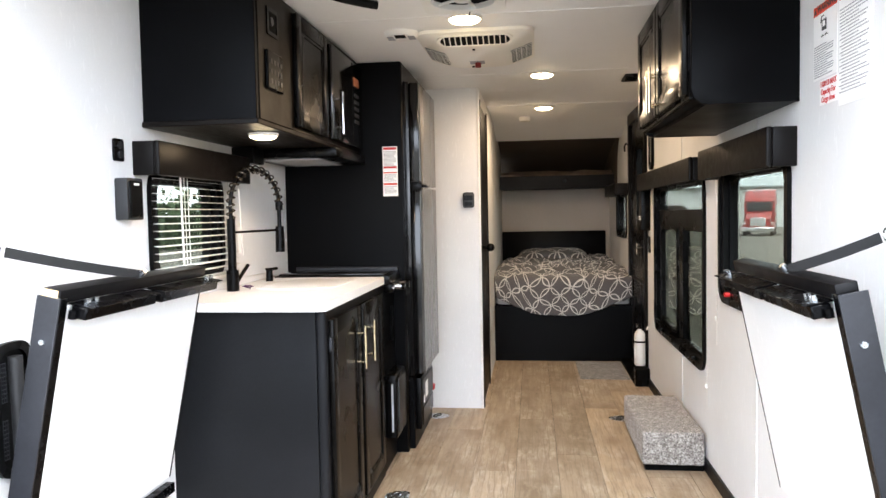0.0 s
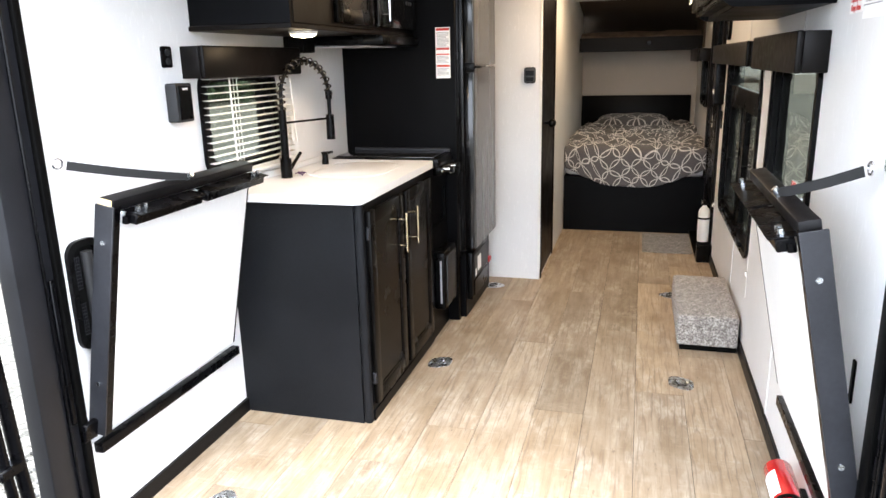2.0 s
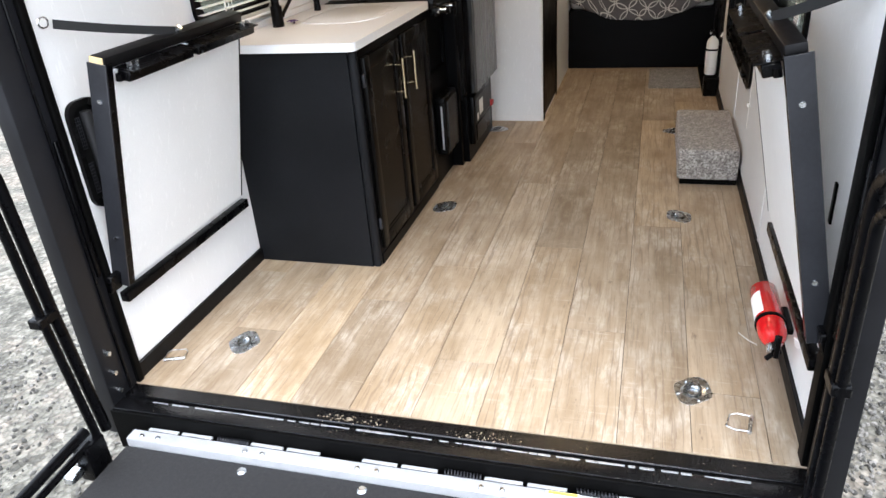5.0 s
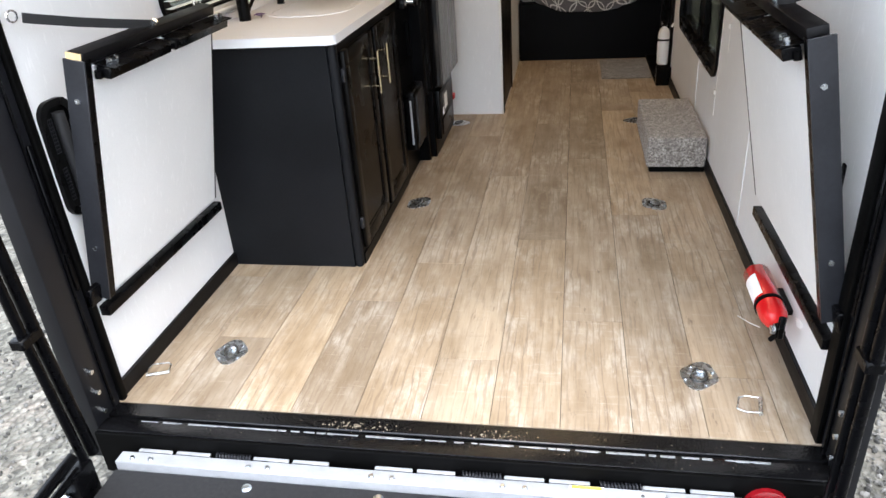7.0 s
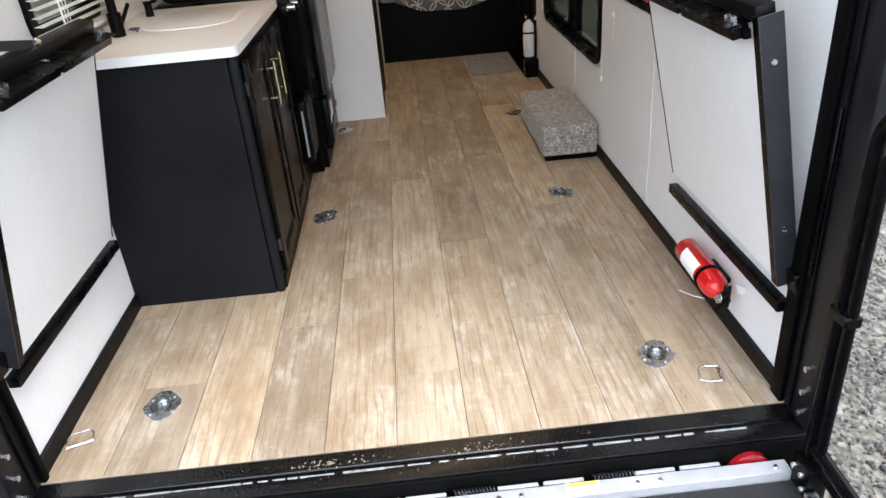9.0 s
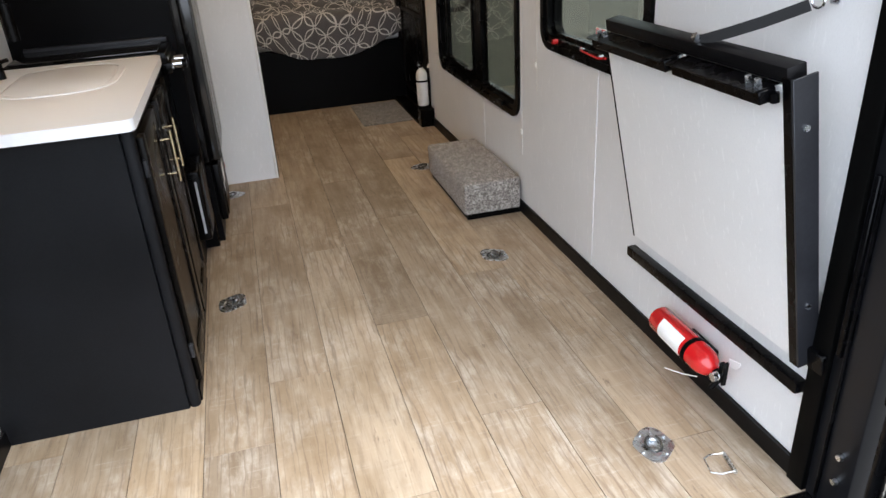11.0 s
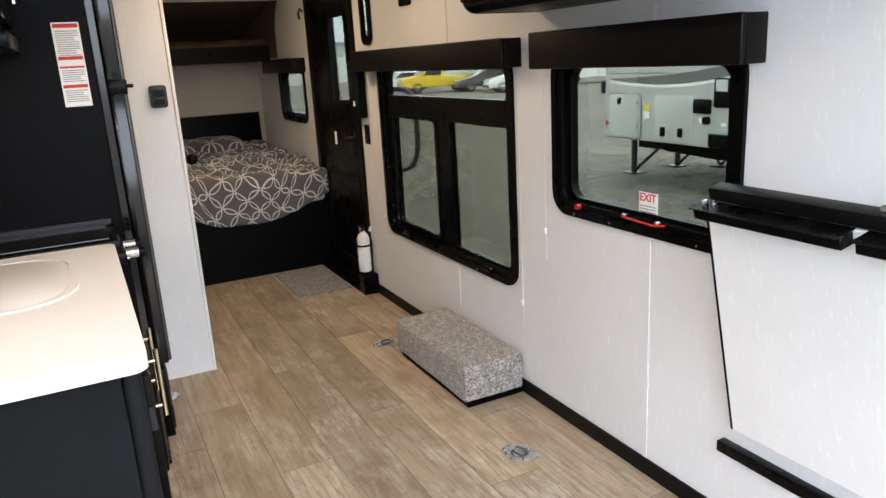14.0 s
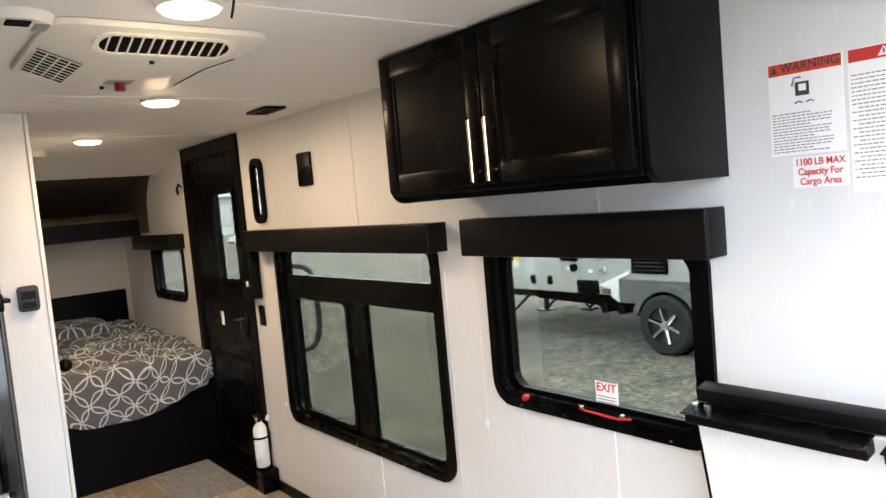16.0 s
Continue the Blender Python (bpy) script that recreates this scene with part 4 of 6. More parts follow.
part("side_panel", box(XL, -0.43, 2.286, 2.304, 0.0, ZC - 0.004, 0.002), BLACKP, h)
part("front_stile", box(-0.447, -0.425, 2.288, 2.345, 0.0, ZC - 0.004, 0.006, 2), BLACKG, h)
part("top_rail", box(-0.446, -0.427, 2.346, 3.142, 1.93, ZC - 0.004, 0.003), BLACKG, h)
part("carcass", box(XL, -0.448, 2.305, 3.143, 0.0, ZC - 0.006, 0), BLACKP, h)
part("base_face", box(-0.447, -0.40, 2.346, 2.98, 0.0, 0.385, 0.004), BLACKP, h)
f = thing("refrigerator", -0.40, 2.65, 0.40, "tall two-door refrigerator with dull metal fronts", "refrigerator")
part("body", box(-0.447, -0.40, 2.35, 2.93, 0.39, 1.925, 0.003), FRIDGESIDE, f)
for z0, z1 in ((0.40, 1.385), (1.395, 1.92)):
    d = part("door", box(-0.398, -0.352, 2.352, 2.93, z0, z1, 0.005, 2), FRIDGESIDE, f, "glossy black door edge")
    part("door_front", box(-0.352, -0.346, 2.372, 2.93, z0 + 0.002, z1 - 0.002, 0.002), STAINLESS, d, "dull metal door front")
    part("edge_trim", tube([(-0.349, 2.362, z0 + 0.01), (-0.349, 2.362, z1 - 0.01)], 0.008, 10), STAINLESS, d, "dark metal edge strip")
part("latch", box(-0.350, -0.318, 2.375, 2.45, 1.380, 1.393, 0.004, 2), PLASTIC, f, "black door latch")
part("latch_block", box(-0.400, -0.340, 2.340, 2.368, 1.36, 1.41, 0.005, 2), PLASTIC, f)
t = thing("fuse_panel", -0.39, 2.55, 0.12, "black fuse panel with white labels under the refrigerator", "fuse box")
part("case", box(-0.40, -0.368, 2.37, 2.78, 0.10, 0.375, 0.006, 2), PLASTIC, t)
part("door", box(-0.369, -0.361, 2.40, 2.76, 0.22, 0.36, 0.004), PLASTIC2, t)
part("lower_door", box(-0.369, -0.361, 2.40, 2.76, 0.115, 0.21, 0.004), PLASTIC, t)
part("label", box(-0.3612, -0.3600, 2.47, 2.56, 0.245, 0.33, 0), PAPER, t, "white label")
part("label", box(-0.3612, -0.3600, 2.41, 2.445, 0.23, 0.27, 0), PAPER, t, "white label")
solo("red_tag", box(-0.372, -0.335, 2.83, 2.89, 0.195, 0.225, 0.006, 2, m=Matrix.Translation((-0.03, 0, 0))), REDP, "small red tag on a valve under the refrigerator", "tag")
t = thing("warning_label", -0.49, 2.285, 1.33, "white caution label with red bands on the black panel", "label")
part("sheet", box(-0.530, -0.453, 2.2845, 2.2855, 1.335, 1.588, 0), PAPER, t)
for z0, z1, mm in ((1.572, 1.584, REDINK), (1.477, 1.487, REDINK), (1.452, 1.458, ORANGE), (1.392, 1.402, ORANGE)):
    part("red_band", box(-0.526, -0.457, 2.2837, 2.2845, z0, z1, 0), mm, t)
for z in [1.562 - 0.0065 * k for k in range(12)] + [1.445 - 0.0065 * k for k in range(6)] + [1.384 - 0.0065 * k for k in range(6)]:
    part("print_line", box(-0.523, -0.460 - 0.012 * ((int(z * 1000) * 7) % 3 == 0), 2.2839, 2.2845, z - 0.0014, z + 0.0014, 0), INKG, t)

# left wall cabinet with microwave
u = thing("kitchen_wall_cabinet", -0.85, 1.6, 1.55, "black wall cabinet over the kitchen with switch panels", "cabinet")
YU, XF, ZU = 0.925, -0.652, 1.552
part("end_panel", box(XL, XF - 0.004, YU, YU + 0.018, ZU, ZC - 0.003, 0.002), BLACKP, u)
part("bottom", box(XL, XF + 0.003, YU - 0.010, 2.285, ZU - 0.010, ZU + 0.008, 0.003), ESPRESSO, u)
part("front_frame", box(XF - 0.017, XF, YU + 0.018, 2.285, ZU + 0.008, ZC - 0.003, 0.003), ESPRESSO, u)
part("carcass", box(XL, XF - 0.018, YU + 0.019, 2.284, ZU + 0.009, ZC - 0.004, 0), BLACKP, u)
shaker(XF, 1, 1.285, 1.685, 1.575, 1.995, u, mat=BLACKG)
part("outlet", ring(rounded(1.02, 1.125, 1.855, 1.95, 0.006, 3), rounded(1.035, 1.11, 1.868, 1.937, 0.004, 3), "x", XF, XF + 0.005), PLASTIC, u, "black outlet plate")
part("outlet_face", box(XF, XF + 0.0015, 1.03, 1.115, 1.862, 1.942, 0), GRILL, u)
part("outlet_hole", rod((XF + 0.001, 1.065, 1.905), (XF + 0.006, 1.065, 1.905), 0.014, 16), STEELG, u, "grey socket")
part("switch_panel", box(XF, XF + 0.012, 0.998, 1.145, 1.67, 1.80, 0.004), PLASTIC, u, "black control panel with small buttons")
for r in range(3):
    for q in range(4):
        part("button", box(XF + 0.012, XF + 0.0145, 1.015 + q * 0.031, 1.034 + q * 0.031, 1.69 + r * 0.033, 1.706 + r * 0.033, 0.001), PLASTIC2 if (r + q) % 3 else STEELG, u)
mw = thing("microwave", XF + 0.02, 2.0, 1.6, "black built-in microwave with a bar handle", "microwave")
part("front", box(XF, XF + 0.026, 1.725, 2.275, 1.575, 1.985, 0.006, 2), FRIDGESIDE, mw)
part("door_seam", box(XF + 0.0255, XF + 0.0265, 2.07, 2.074, 1.585, 1.975, 0), GRILL, mw)
part("handle", rod((XF + 0.055, 1.782, 1.60), (XF + 0.055, 1.782, 1.785), 0.006, 10), CHROME, mw, "steel bar handle")
for z in (1.63, 1.755):
    part("handle_post", rod((XF + 0.026, 1.782, z), (XF + 0.055, 1.782, z), 0.004, 8), CHROME, mw)
part("display", box(XF + 0.026, XF + 0.0275, 2.10, 2.20, 1.87, 1.91, 0), pmat("amber_display", (0.55, 0.20, 0.09), 0.3), mw, "dim red display")
for r in range(5):
    for q in range(3):
        part("key", box(XF + 0.026, XF + 0.0275, 2.105 + q * 0.034, 2.125 + q * 0.034, 1.69 + r * 0.032, 1.706 + r * 0.032, 0), STEELG if (r * 3 + q) % 4 == 0 else PLASTIC2, mw)
t = thing("range_hood", -0.83, 2.0, 1.49, "black range hood with a pale filter under the cabinet", "range hood")
part("shell", box(XL, -0.62, 1.74, 2.283, 1.50, 1.541, 0.006, 2), PLASTIC, t)
part("filter", box(XL + 0.08, -0.72, 1.80, 2.22, 1.494, 1.4995, 0.002), ALU, t, "pale metal filter")
part("end_box", box(XL, XL + 0.10, 1.62, 1.739, 1.47, 1.541, 0.004), PLASTIC, t)


def dome(x, y, z, r, label, group):
    t = thing("dome_light", x, y, z - 0.03, label, "light", group)
    part("rim", rod((x, y, z), (x, y, z - 0.012), r, 32, r2=r * 0.93), RIMGLOW, t)
    b = bmesh.new()
    bmesh.ops.create_uvsphere(b, u_segments=28, v_segments=12, radius=r * 0.86)
    bmesh.ops.bisect_plane(b, geom=b.verts[:] + b.edges[:] + b.faces[:], plane_co=(0, 0, 0), plane_no=(0, 0, 1), clear_outer=True)
    bmesh.ops.transform(b, matrix=Matrix.Translation((x, y, z - 0.012)) @ Matrix.Diagonal((1, 1, 0.24, 1)), verts=b.verts)
    part("lens", b, GLOW, t, "glowing warm lens").visible_shadow = False


for lx, ly in LIGHTS:
    dome(lx, ly, ZC - 0.001, 0.072, "round white ceiling light, switched on", "ceiling lights")
dome(-0.735, 1.18, 1.541, 0.055, "round light under the wall cabinet, switched on", "")

# right wall cabinet, its lower front edge rounded
u = thing("cargo_wall_cabinet", 0.87, 1.46, 1.557, "black wall cabinet with two brass-handled doors", "cabinet")
outline = [(0.715, ZC - 0.003), (XR, ZC - 0.003), (XR, 1.557)] + [(0.765 - 0.05 * math.sin(a), 1.607 - 0.05 * math.cos(a)) for a in np.linspace(0, math.pi / 2, 8)]
part("end_panel", slab(outline, "y", 0.966, 0.986, 0.002), BLACKP, u)
part("end_panel", slab(outline, "y", 1.934, 1.954, 0.002), BLACKP, u)
part("bottom", box(0.76, XR, 0.987, 1.933, 1.5585, 1.576, 0.002), BLACKP, u)
part("carcass", box(0.728, XR, 0.987, 1.933, 1.577, ZC - 0.004, 0), BLACKP, u)
part("front_frame", box(0.712, 0.727, 0.987, 1.933, 1.577, ZC - 0.004, 0.002), BLACKG, u)
shaker(0.712, -1, 0.995, 1.464, 1.592, 2.0, u, handle=(1.425, 1.60, 1.765))
shaker(0.712, -1, 1.472, 1.925, 1.592, 2.0, u, handle=(1.488, 1.60, 1.765))


# ---- folded benches ----
def bench(side, y0, y1, x_wall):
    """Bench seat folded up against the wall: board in a steel channel, hinge tubes and a stained rail on top."""
    s = side
    t = thing("folding_bench", x_wall, (y0 + y1) / 2, 0.33, "white bench board folded up on the wall in black steel", "bench", "folding benches")
    base = Vector((x_wall - s * 0.045, 0, 0.365))
    top = Vector((x_wall - s * 0.187, 0, 1.058))
    L = (top - base).length
    ang = math.atan2((base.x - top.x), (top.z - base.z))
    M = Matrix.Translation(base) @ Matrix.Rotation(-ang, 4, "Y")
    X = lambda a, b: (min(-s * a, -s * b), max(-s * a, -s * b))
    part("board", box(*X(-0.018, 0.0), y0 + 0.03, y1, 0, L - 0.02, 0.002, m=M), BOARD, t, "white flecked board")
    part("board_edge", box(*X(-0.018, 0.0012), y1, y1 + 0.006, 0, L - 0.02, 0.001, m=M), RUBBER, t, "black edge strip")
    part("end_channel", box(*X(-0.052, 0.006), y0 - 0.002, y0 + 0.004, -0.012, L, 0.001, m=M), STEELG, t, "scuffed dark steel end channel")
    part("channel_flange", box(*X(0.0, 0.006), y0 + 0.004, y0 + 0.03, -0.012, L, 0.001, m=M), STEEL, t)
    for v in (0.16, 0.60):
        part("rivet", rod(M @ Vector((-s * -0.022, y0 - 0.002, v)), M @ Vector((-s * -0.022, y0 - 0.006, v)), 0.007, 12), ZINC, t, "bright rivet")
    part("top_rail", box(*X(-0.044, 0.002), y0 + (0.02 if s > 0 else 0.005), y1 + (-0.012 if s > 0 else 0.02), L - 0.014, L + 0.019, 0.003, 2, m=M), DARKWOOD, t, "dark stained wooden rail")
    if s < 0:
        part("raw_end", box(*X(-0.0455, -0.0035), y0 + 0.0025, y0 + 0.0045, L - 0.012, L + 0.017, 0, m=M), WOODRAW, t, "unpainted pine end")
    mid = y0 + (0.485 if s > 0 else 0.52) * (y1 - y0)
    for a, b in ((y0 + 0.045, mid - 0.014), (mid + 0.014, y1 + (0.0 if s > 0 else 0.03))):
        tb = part("hinge_tube", box(*X(0.0065, 0.047), a, b, L - 0.050, L - 0.020, 0.003, m=M), STEEL, t, "black square steel tube")
        part("hinge_leaf", box(*X(-0.002, 0.062), a, b, L - 0.019, L - 0.0155, 0.001, m=M), STEEL, t, "steel hinge leaf")
        for q in (0.025, 0.055):
            yb = a + q if a < mid else b - q
            part("bolt", rod(M @ Vector((-s * 0.03, yb, L - 0.016)), M @ Vector((-s * 0.03, yb, L - 0.002)), 0.008, 6), ZINC, t, "zinc bolt")
    part("hook", rod(M @ Vector((-s * 0.016, y0 + 0.04, L - 0.03)), M @ Vector((-s * 0.016, y0 + 0.04, L - 0.05)), 0.010, 10), STEEL, t)
    part("foot_bracket", box(*X(-0.04, -0.02), y0 - 0.05, y0 + 0.002, -0.02, 0.04, 0.003, m=M), STEEL, t)
    # restraint strap up to the wall ring
    a = M @ Vector((-s * -0.012, mid - (0.065 if s > 0 else 0.03), L + 0.026))
    e = Vector((x_wall - s * 0.02, 0.335 if s > 0 else 0.168, 1.182))
    path = [a + Vector((0, 0.02, -0.004)), a] + [a.lerp(e, k) + Vector((0, 0, -0.005 * math.sin(math.pi * k))) for k in (0.25, 0.5, 0.75, 0.86)]
    st = thing("restraint_strap", e.x, e.y, e.z, "black webbing strap from the folded bench to a wall ring", "strap", "bench straps")
    part("webbing", tube(path, 0.01, flat=(0.0125, 0.0012)), WEBBING, st)
    part("buckle", rod(path[0] + Vector((0, 0, 0.0)), path[0] + Vector((-s * 0.012, 0, 0.012)), 0.009, 10), ZINC, st, "zinc screw and washer")
    r = bmesh.new()
    c0 = a.lerp(e, 0.92)
    tube([c0 + Vector((0.0, 0.018 * math.cos(q), 0.014 * math.sin(q))) for q in np.linspace(0, 6.28, 14)], 0.003, 6, bm=r)
    part("snap_hook", r, CHROME, st, "chrome snap hook")
    part("wall_plate", box(min(x_wall, x_wall - s * 0.008), max(x_wall, x_wall - s * 0.008), e.y - 0.012, e.y + 0.014, 1.168, 1.198, 0.003), ZINC, st, "small wall ring plate")


bench(1, 0.205, 0.985, XR)
bench(-1, 0.20, 0.925, XL)
for x0, x1, y0, y1, z in ((XL, XL + 0.032, 0.20, 0.985, 0.292), (XR - 0.032, XR, 0.215, 1.05, 0.262)):
    solo("wall_bar", box(x0, x1, y0, y1, z, z + 0.034, 0.003, 2), STEEL, "black square steel bar screwed to the wall", "bar", "bench wall bars")

# ---- wall fittings ----
def plate(name, side, y0, y1, z0, z1, depth, mat, label, category, r=0.008):
    x = XR if side > 0 else XL
    t = thing(name, x, (y0 + y1) / 2, z0, label, category)
    part("cover", slab(rounded(y0, y1, z0, z1, r, 4), "x", x - side * depth, x, 0.002), mat, t)
    return t


t = plate("light_switch", -1, 0.741, 0.795, 1.420, 1.490, 0.008, PLASTIC, "black double switch plate on the white wall", "switch")
part("rocker", rod((XL + 0.008, 0.768, 1.44), (XL + 0.013, 0.768, 1.44), 0.011, 12), PLASTIC2, t)
part("rocker", rod((XL + 0.008, 0.768, 1.47), (XL + 0.013, 0.768, 1.47), 0.011, 12), PLASTIC2, t)
t = plate("control_box", -1, 0.745, 0.835, 1.237, 1.368, 0.042, PLASTIC2, "grey-black control box on the wall", "control box")
part("front_bezel", box(XL + 0.042, XL + 0.047, 0.755, 0.825, 1.245, 1.36, 0.003), PLASTIC, t)
part("label", box(XL + 0.047, XL + 0.0478, 0.775, 0.805, 1.345, 1.352, 0), PAPER, t)
t = thing("wall_recess_vent", XL, 0.265, 0.62, "black oval vent and lock recess in the wall", "vent")
part("frame", ring(rounded(0.203, 0.335, 0.615, 0.945, 0.045), rounded(0.222, 0.316, 0.635, 0.925, 0.035), "x", XL, XL + 0.014), PLASTIC, t)
part("back", slab(rounded(0.21, 0.328, 0.622, 0.938, 0.04), "x", XL + 0.0005, XL + 0.004), GRILL, t)
part("bar", rod((XL + 0.018, 0.275, 0.66), (XL + 0.018, 0.268, 0.91), 0.016, 14), PLASTIC2, t)
wires = bmesh.new()
for k in range(10):
    for z0 in (0.66, 0.80):
        z = z0 + k * 0.0105
        box(XL + 0.004, XL + 0.006, 0.224, 0.252, z, z + 0.0018, 0, bm=wires)
for k in range(4):
    for z0 in (0.66, 0.80):
        box(XL + 0.0042, XL + 0.0062, 0.226 + k * 0.0075, 0.2275 + k * 0.0075, z0, z0 + 0.097, 0, bm=wires)
part("mesh_grille", wires, STEELG, t, "fine metal mesh")
t = thing("thermostat", -0.163, 3.145, 1.26, "black thermostat with rounded corners on the wall", "thermostat")
part("case", slab(rounded(-0.203, -0.132, 1.275, 1.372, 0.014, 5), "y", 3.126, 3.145, 0.004), PLASTIC2, t)
part("screen", box(-0.193, -0.142, 3.1245, 3.1265, 1.322, 1.352, 0.002), PLASTIC, t, "dark display")
part("keys", box(-0.19, -0.145, 3.1245, 3.1265, 1.288, 1.312, 0.002), PLASTIC, t)
plate("blank_plate", 1, 3.025, 3.155, 1.675, 1.832, 0.012, PLASTIC, "black rectangular cover plate on the wall", "cover plate")
t = thing("grab_slot", XR, 3.62, 1.51, "tall black oval slot with a bright bar", "grab handle")
part("frame", ring(rounded(3.555, 3.69, 1.51, 1.855, 0.055), rounded(3.585, 3.66, 1.54, 1.825, 0.036), "x", XR - 0.018, XR), PLASTIC, t)
part("back", slab(rounded(3.57, 3.675, 1.525, 1.84, 0.045), "x", XR - 0.004, XR - 0.001), GRILL, t)
part("bar", rod((XR - 0.012, 3.605, 1.56), (XR - 0.012, 3.605, 1.80), 0.007, 10), CHROME, t, "bright bar")
plate("light_switch", 1, 3.715, 3.785, 0.945, 1.058, 0.007, PLASTIC, "black switch plate beside the entry door", "switch", 0.004)
t = plate("control_box", 1, 3.725, 3.845, 1.10, 1.43, 0.06, PLASTIC, "black box at the end of the valance beside the door", "control box")
part("switch", box(XR - 0.068, XR - 0.058, 3.76, 3.775, 1.17, 1.20, 0.002), WHITEP, t, "small white switch")
plate("wall_slot", 1, 0.375, 0.395, 0.60, 0.71, 0.006, RUBBER, "black slot strip on the wall near the doorway", "slot", 0.003)

# entry door
d = thing("door_1", XR, 4.28, 0, "closed black entry door with a small window", "door", kind="structure")
part("door_frame", sheet_with_holes("x", XR - 0.02, XR + 0.052, 3.84, 4.725, 0.0, 2.015, [(3.90, 4.665, 0.03, 1.93)]), ESPRESSO, d)
part("leaf", sheet_with_holes("x", XR + 0.0, XR + 0.035, 3.902, 4.663, 0.032, 1.928, [(3.98, 4.29, 1.19, 1.70)]), BLACKG, d)
part("window_trim", ring(rounded(3.955, 4.315, 1.165, 1.725, 0.03), rounded(3.985, 4.285, 1.195, 1.695, 0.02), "x", XR - 0.012, XR + 0.0), PLASTIC, d)
part("pane", box(XR + 0.014, XR + 0.018, 3.98, 4.29, 1.19, 1.70, 0), GLASS, d, "tinted glass pane")
part("lower_panel", ring(rounded(3.95, 4.60, 0.12, 0.72, 0.02), rounded(3.975, 4.575, 0.145, 0.695, 0.015), "x", XR - 0.008, XR + 0.0), ESPRESSO, d)
part("lock_plate", box(XR - 0.022, XR, 3.93, 4.03, 0.86, 1.02, 0.006, 2), PLASTIC, d, "black lock plate")
part("door_handle", tube([(XR - 0.02, 3.96, 0.97), (XR - 0.055, 3.97, 0.97), (XR - 0.055, 4.02, 0.965)], 0.008, 8), STEELG, d, "dark lever handle")
part("paper_tag", box(XR - 0.010, XR - 0.008, 4.30, 4.34, 0.90, 0.985, 0), PAPER, d, "white paper tag")
part("catch", box(XR - 0.018, XR - 0.003, 4.02, 4.04, 0.88, 0.96, 0.003), ZINC, d)
part("threshold", box(XR - 0.10, XR, 3.86, 4.70, 0.0, 0.028, 0.004), RUBBER, d)
solo("key_hook", tube([(XR - 0.004, 4.81, 1.78), (XR - 0.02, 4.81, 1.80), (XR - 0.035, 4.81, 1.77), (XR - 0.03, 4.81, 1.73)], 0.008, 8), STEEL, "black coat hook on the wall", "hook")
plate("wall_badge", 1, 4.775, 4.84, 1.60, 1.74, 0.006, CREAMP, "cream oval plate under the hook", "plate", 0.025)

# bathroom door, seen edge-on
d = thing("door_2", -0.11, 3.5, 0.02, "closed espresso bathroom door with a black knob", "door", kind="structure")
part("door_leaf", box(-0.118, -0.094, 3.203, 3.797, 0.022, 1.928, 0.003), ESPRESSO, d)
part("casing", box(-0.0955, -0.088, 3.168, 3.203, 0.0, 1.95, 0.003), ESPRESSO, d)
part("casing", box(-0.0955, -0.088, 3.797, 3.83, 0.0, 1.95, 0.003), ESPRESSO, d)
k = part("door_handle", rod((-0.094, 3.30, 1.018), (-0.062, 3.30, 1.018), 0.010, 12), PLASTIC, d)
kb = bmesh.new()
bmesh.ops.create_uvsphere(kb, u_segments=18, v_segments=12, radius=0.027, matrix=Matrix.Translation((-0.045, 3.30, 1.018)))
part("knob", kb, PLASTIC, k, "round black knob")
for z in (1.72, 1.03, 0.3):
    part("hinge", box(-0.094, -0.086, 3.79, 3.81, z, z + 0.09, 0.002), STEELG, d)

# ---- ceiling fittings ----
ac = thing("air_conditioner", -0.01, 2.05, 1.96, "ivory ceiling air conditioner with dark slotted vents", "air conditioner")
body = bmesh.new()
o_top = rounded(-0.262, 0.245, 1.77, 2.36, 0.06, 6)
o_bot = rounded(-0.145, 0.128, 1.885, 2.31, 0.05, 6)
vt = [body.verts.new((x, y, ZC - 0.002)) for x, y in o_top]
vm = [body.verts.new((x, y, ZC - 0.016)) for x, y in o_top]
vb = [body.verts.new((x, y, 1.962)) for x, y in o_bot]
for A, B in ((vt, vm), (vm, vb)):
    for k in range(len(A)):
        body.faces.new((A[k], A[(k + 1) % len(A)], B[(k + 1) % len(A)], B[k]))
body.faces.new(vb)
bmesh.ops.recalc_face_normals(body, faces=body.faces)
part("shroud", body, CREAMP, ac)
# louvred opening on the sloping front
MF = Matrix.Translation((-0.008, 1.828, 1.983)) @ Matrix.Rotation(math.atan2(-0.042, 0.115), 4, "X")
part("front_vent", slab(rounded(-0.152, 0.152, -0.036, 0.036, 0.034, 6), "z", -0.0035, 0.004), GRILL, ac, "dark front louvre opening").data.transform(MF)
part("vent_rim", ring(rounded(-0.162, 0.162, -0.041, 0.041, 0.038, 6), rounded(-0.150, 0.150, -0.034, 0.034, 0.033, 6), "z", -0.006, 0.004), CREAMP, ac).data.transform(MF)
for k in range(12):
    x = -0.132 + k * 0.024
    part("louvre", box(x - 0.0022, x + 0.0022, -0.035, 0.035, -0.007, 0.0, 0.001, m=MF), CREAMP, ac)
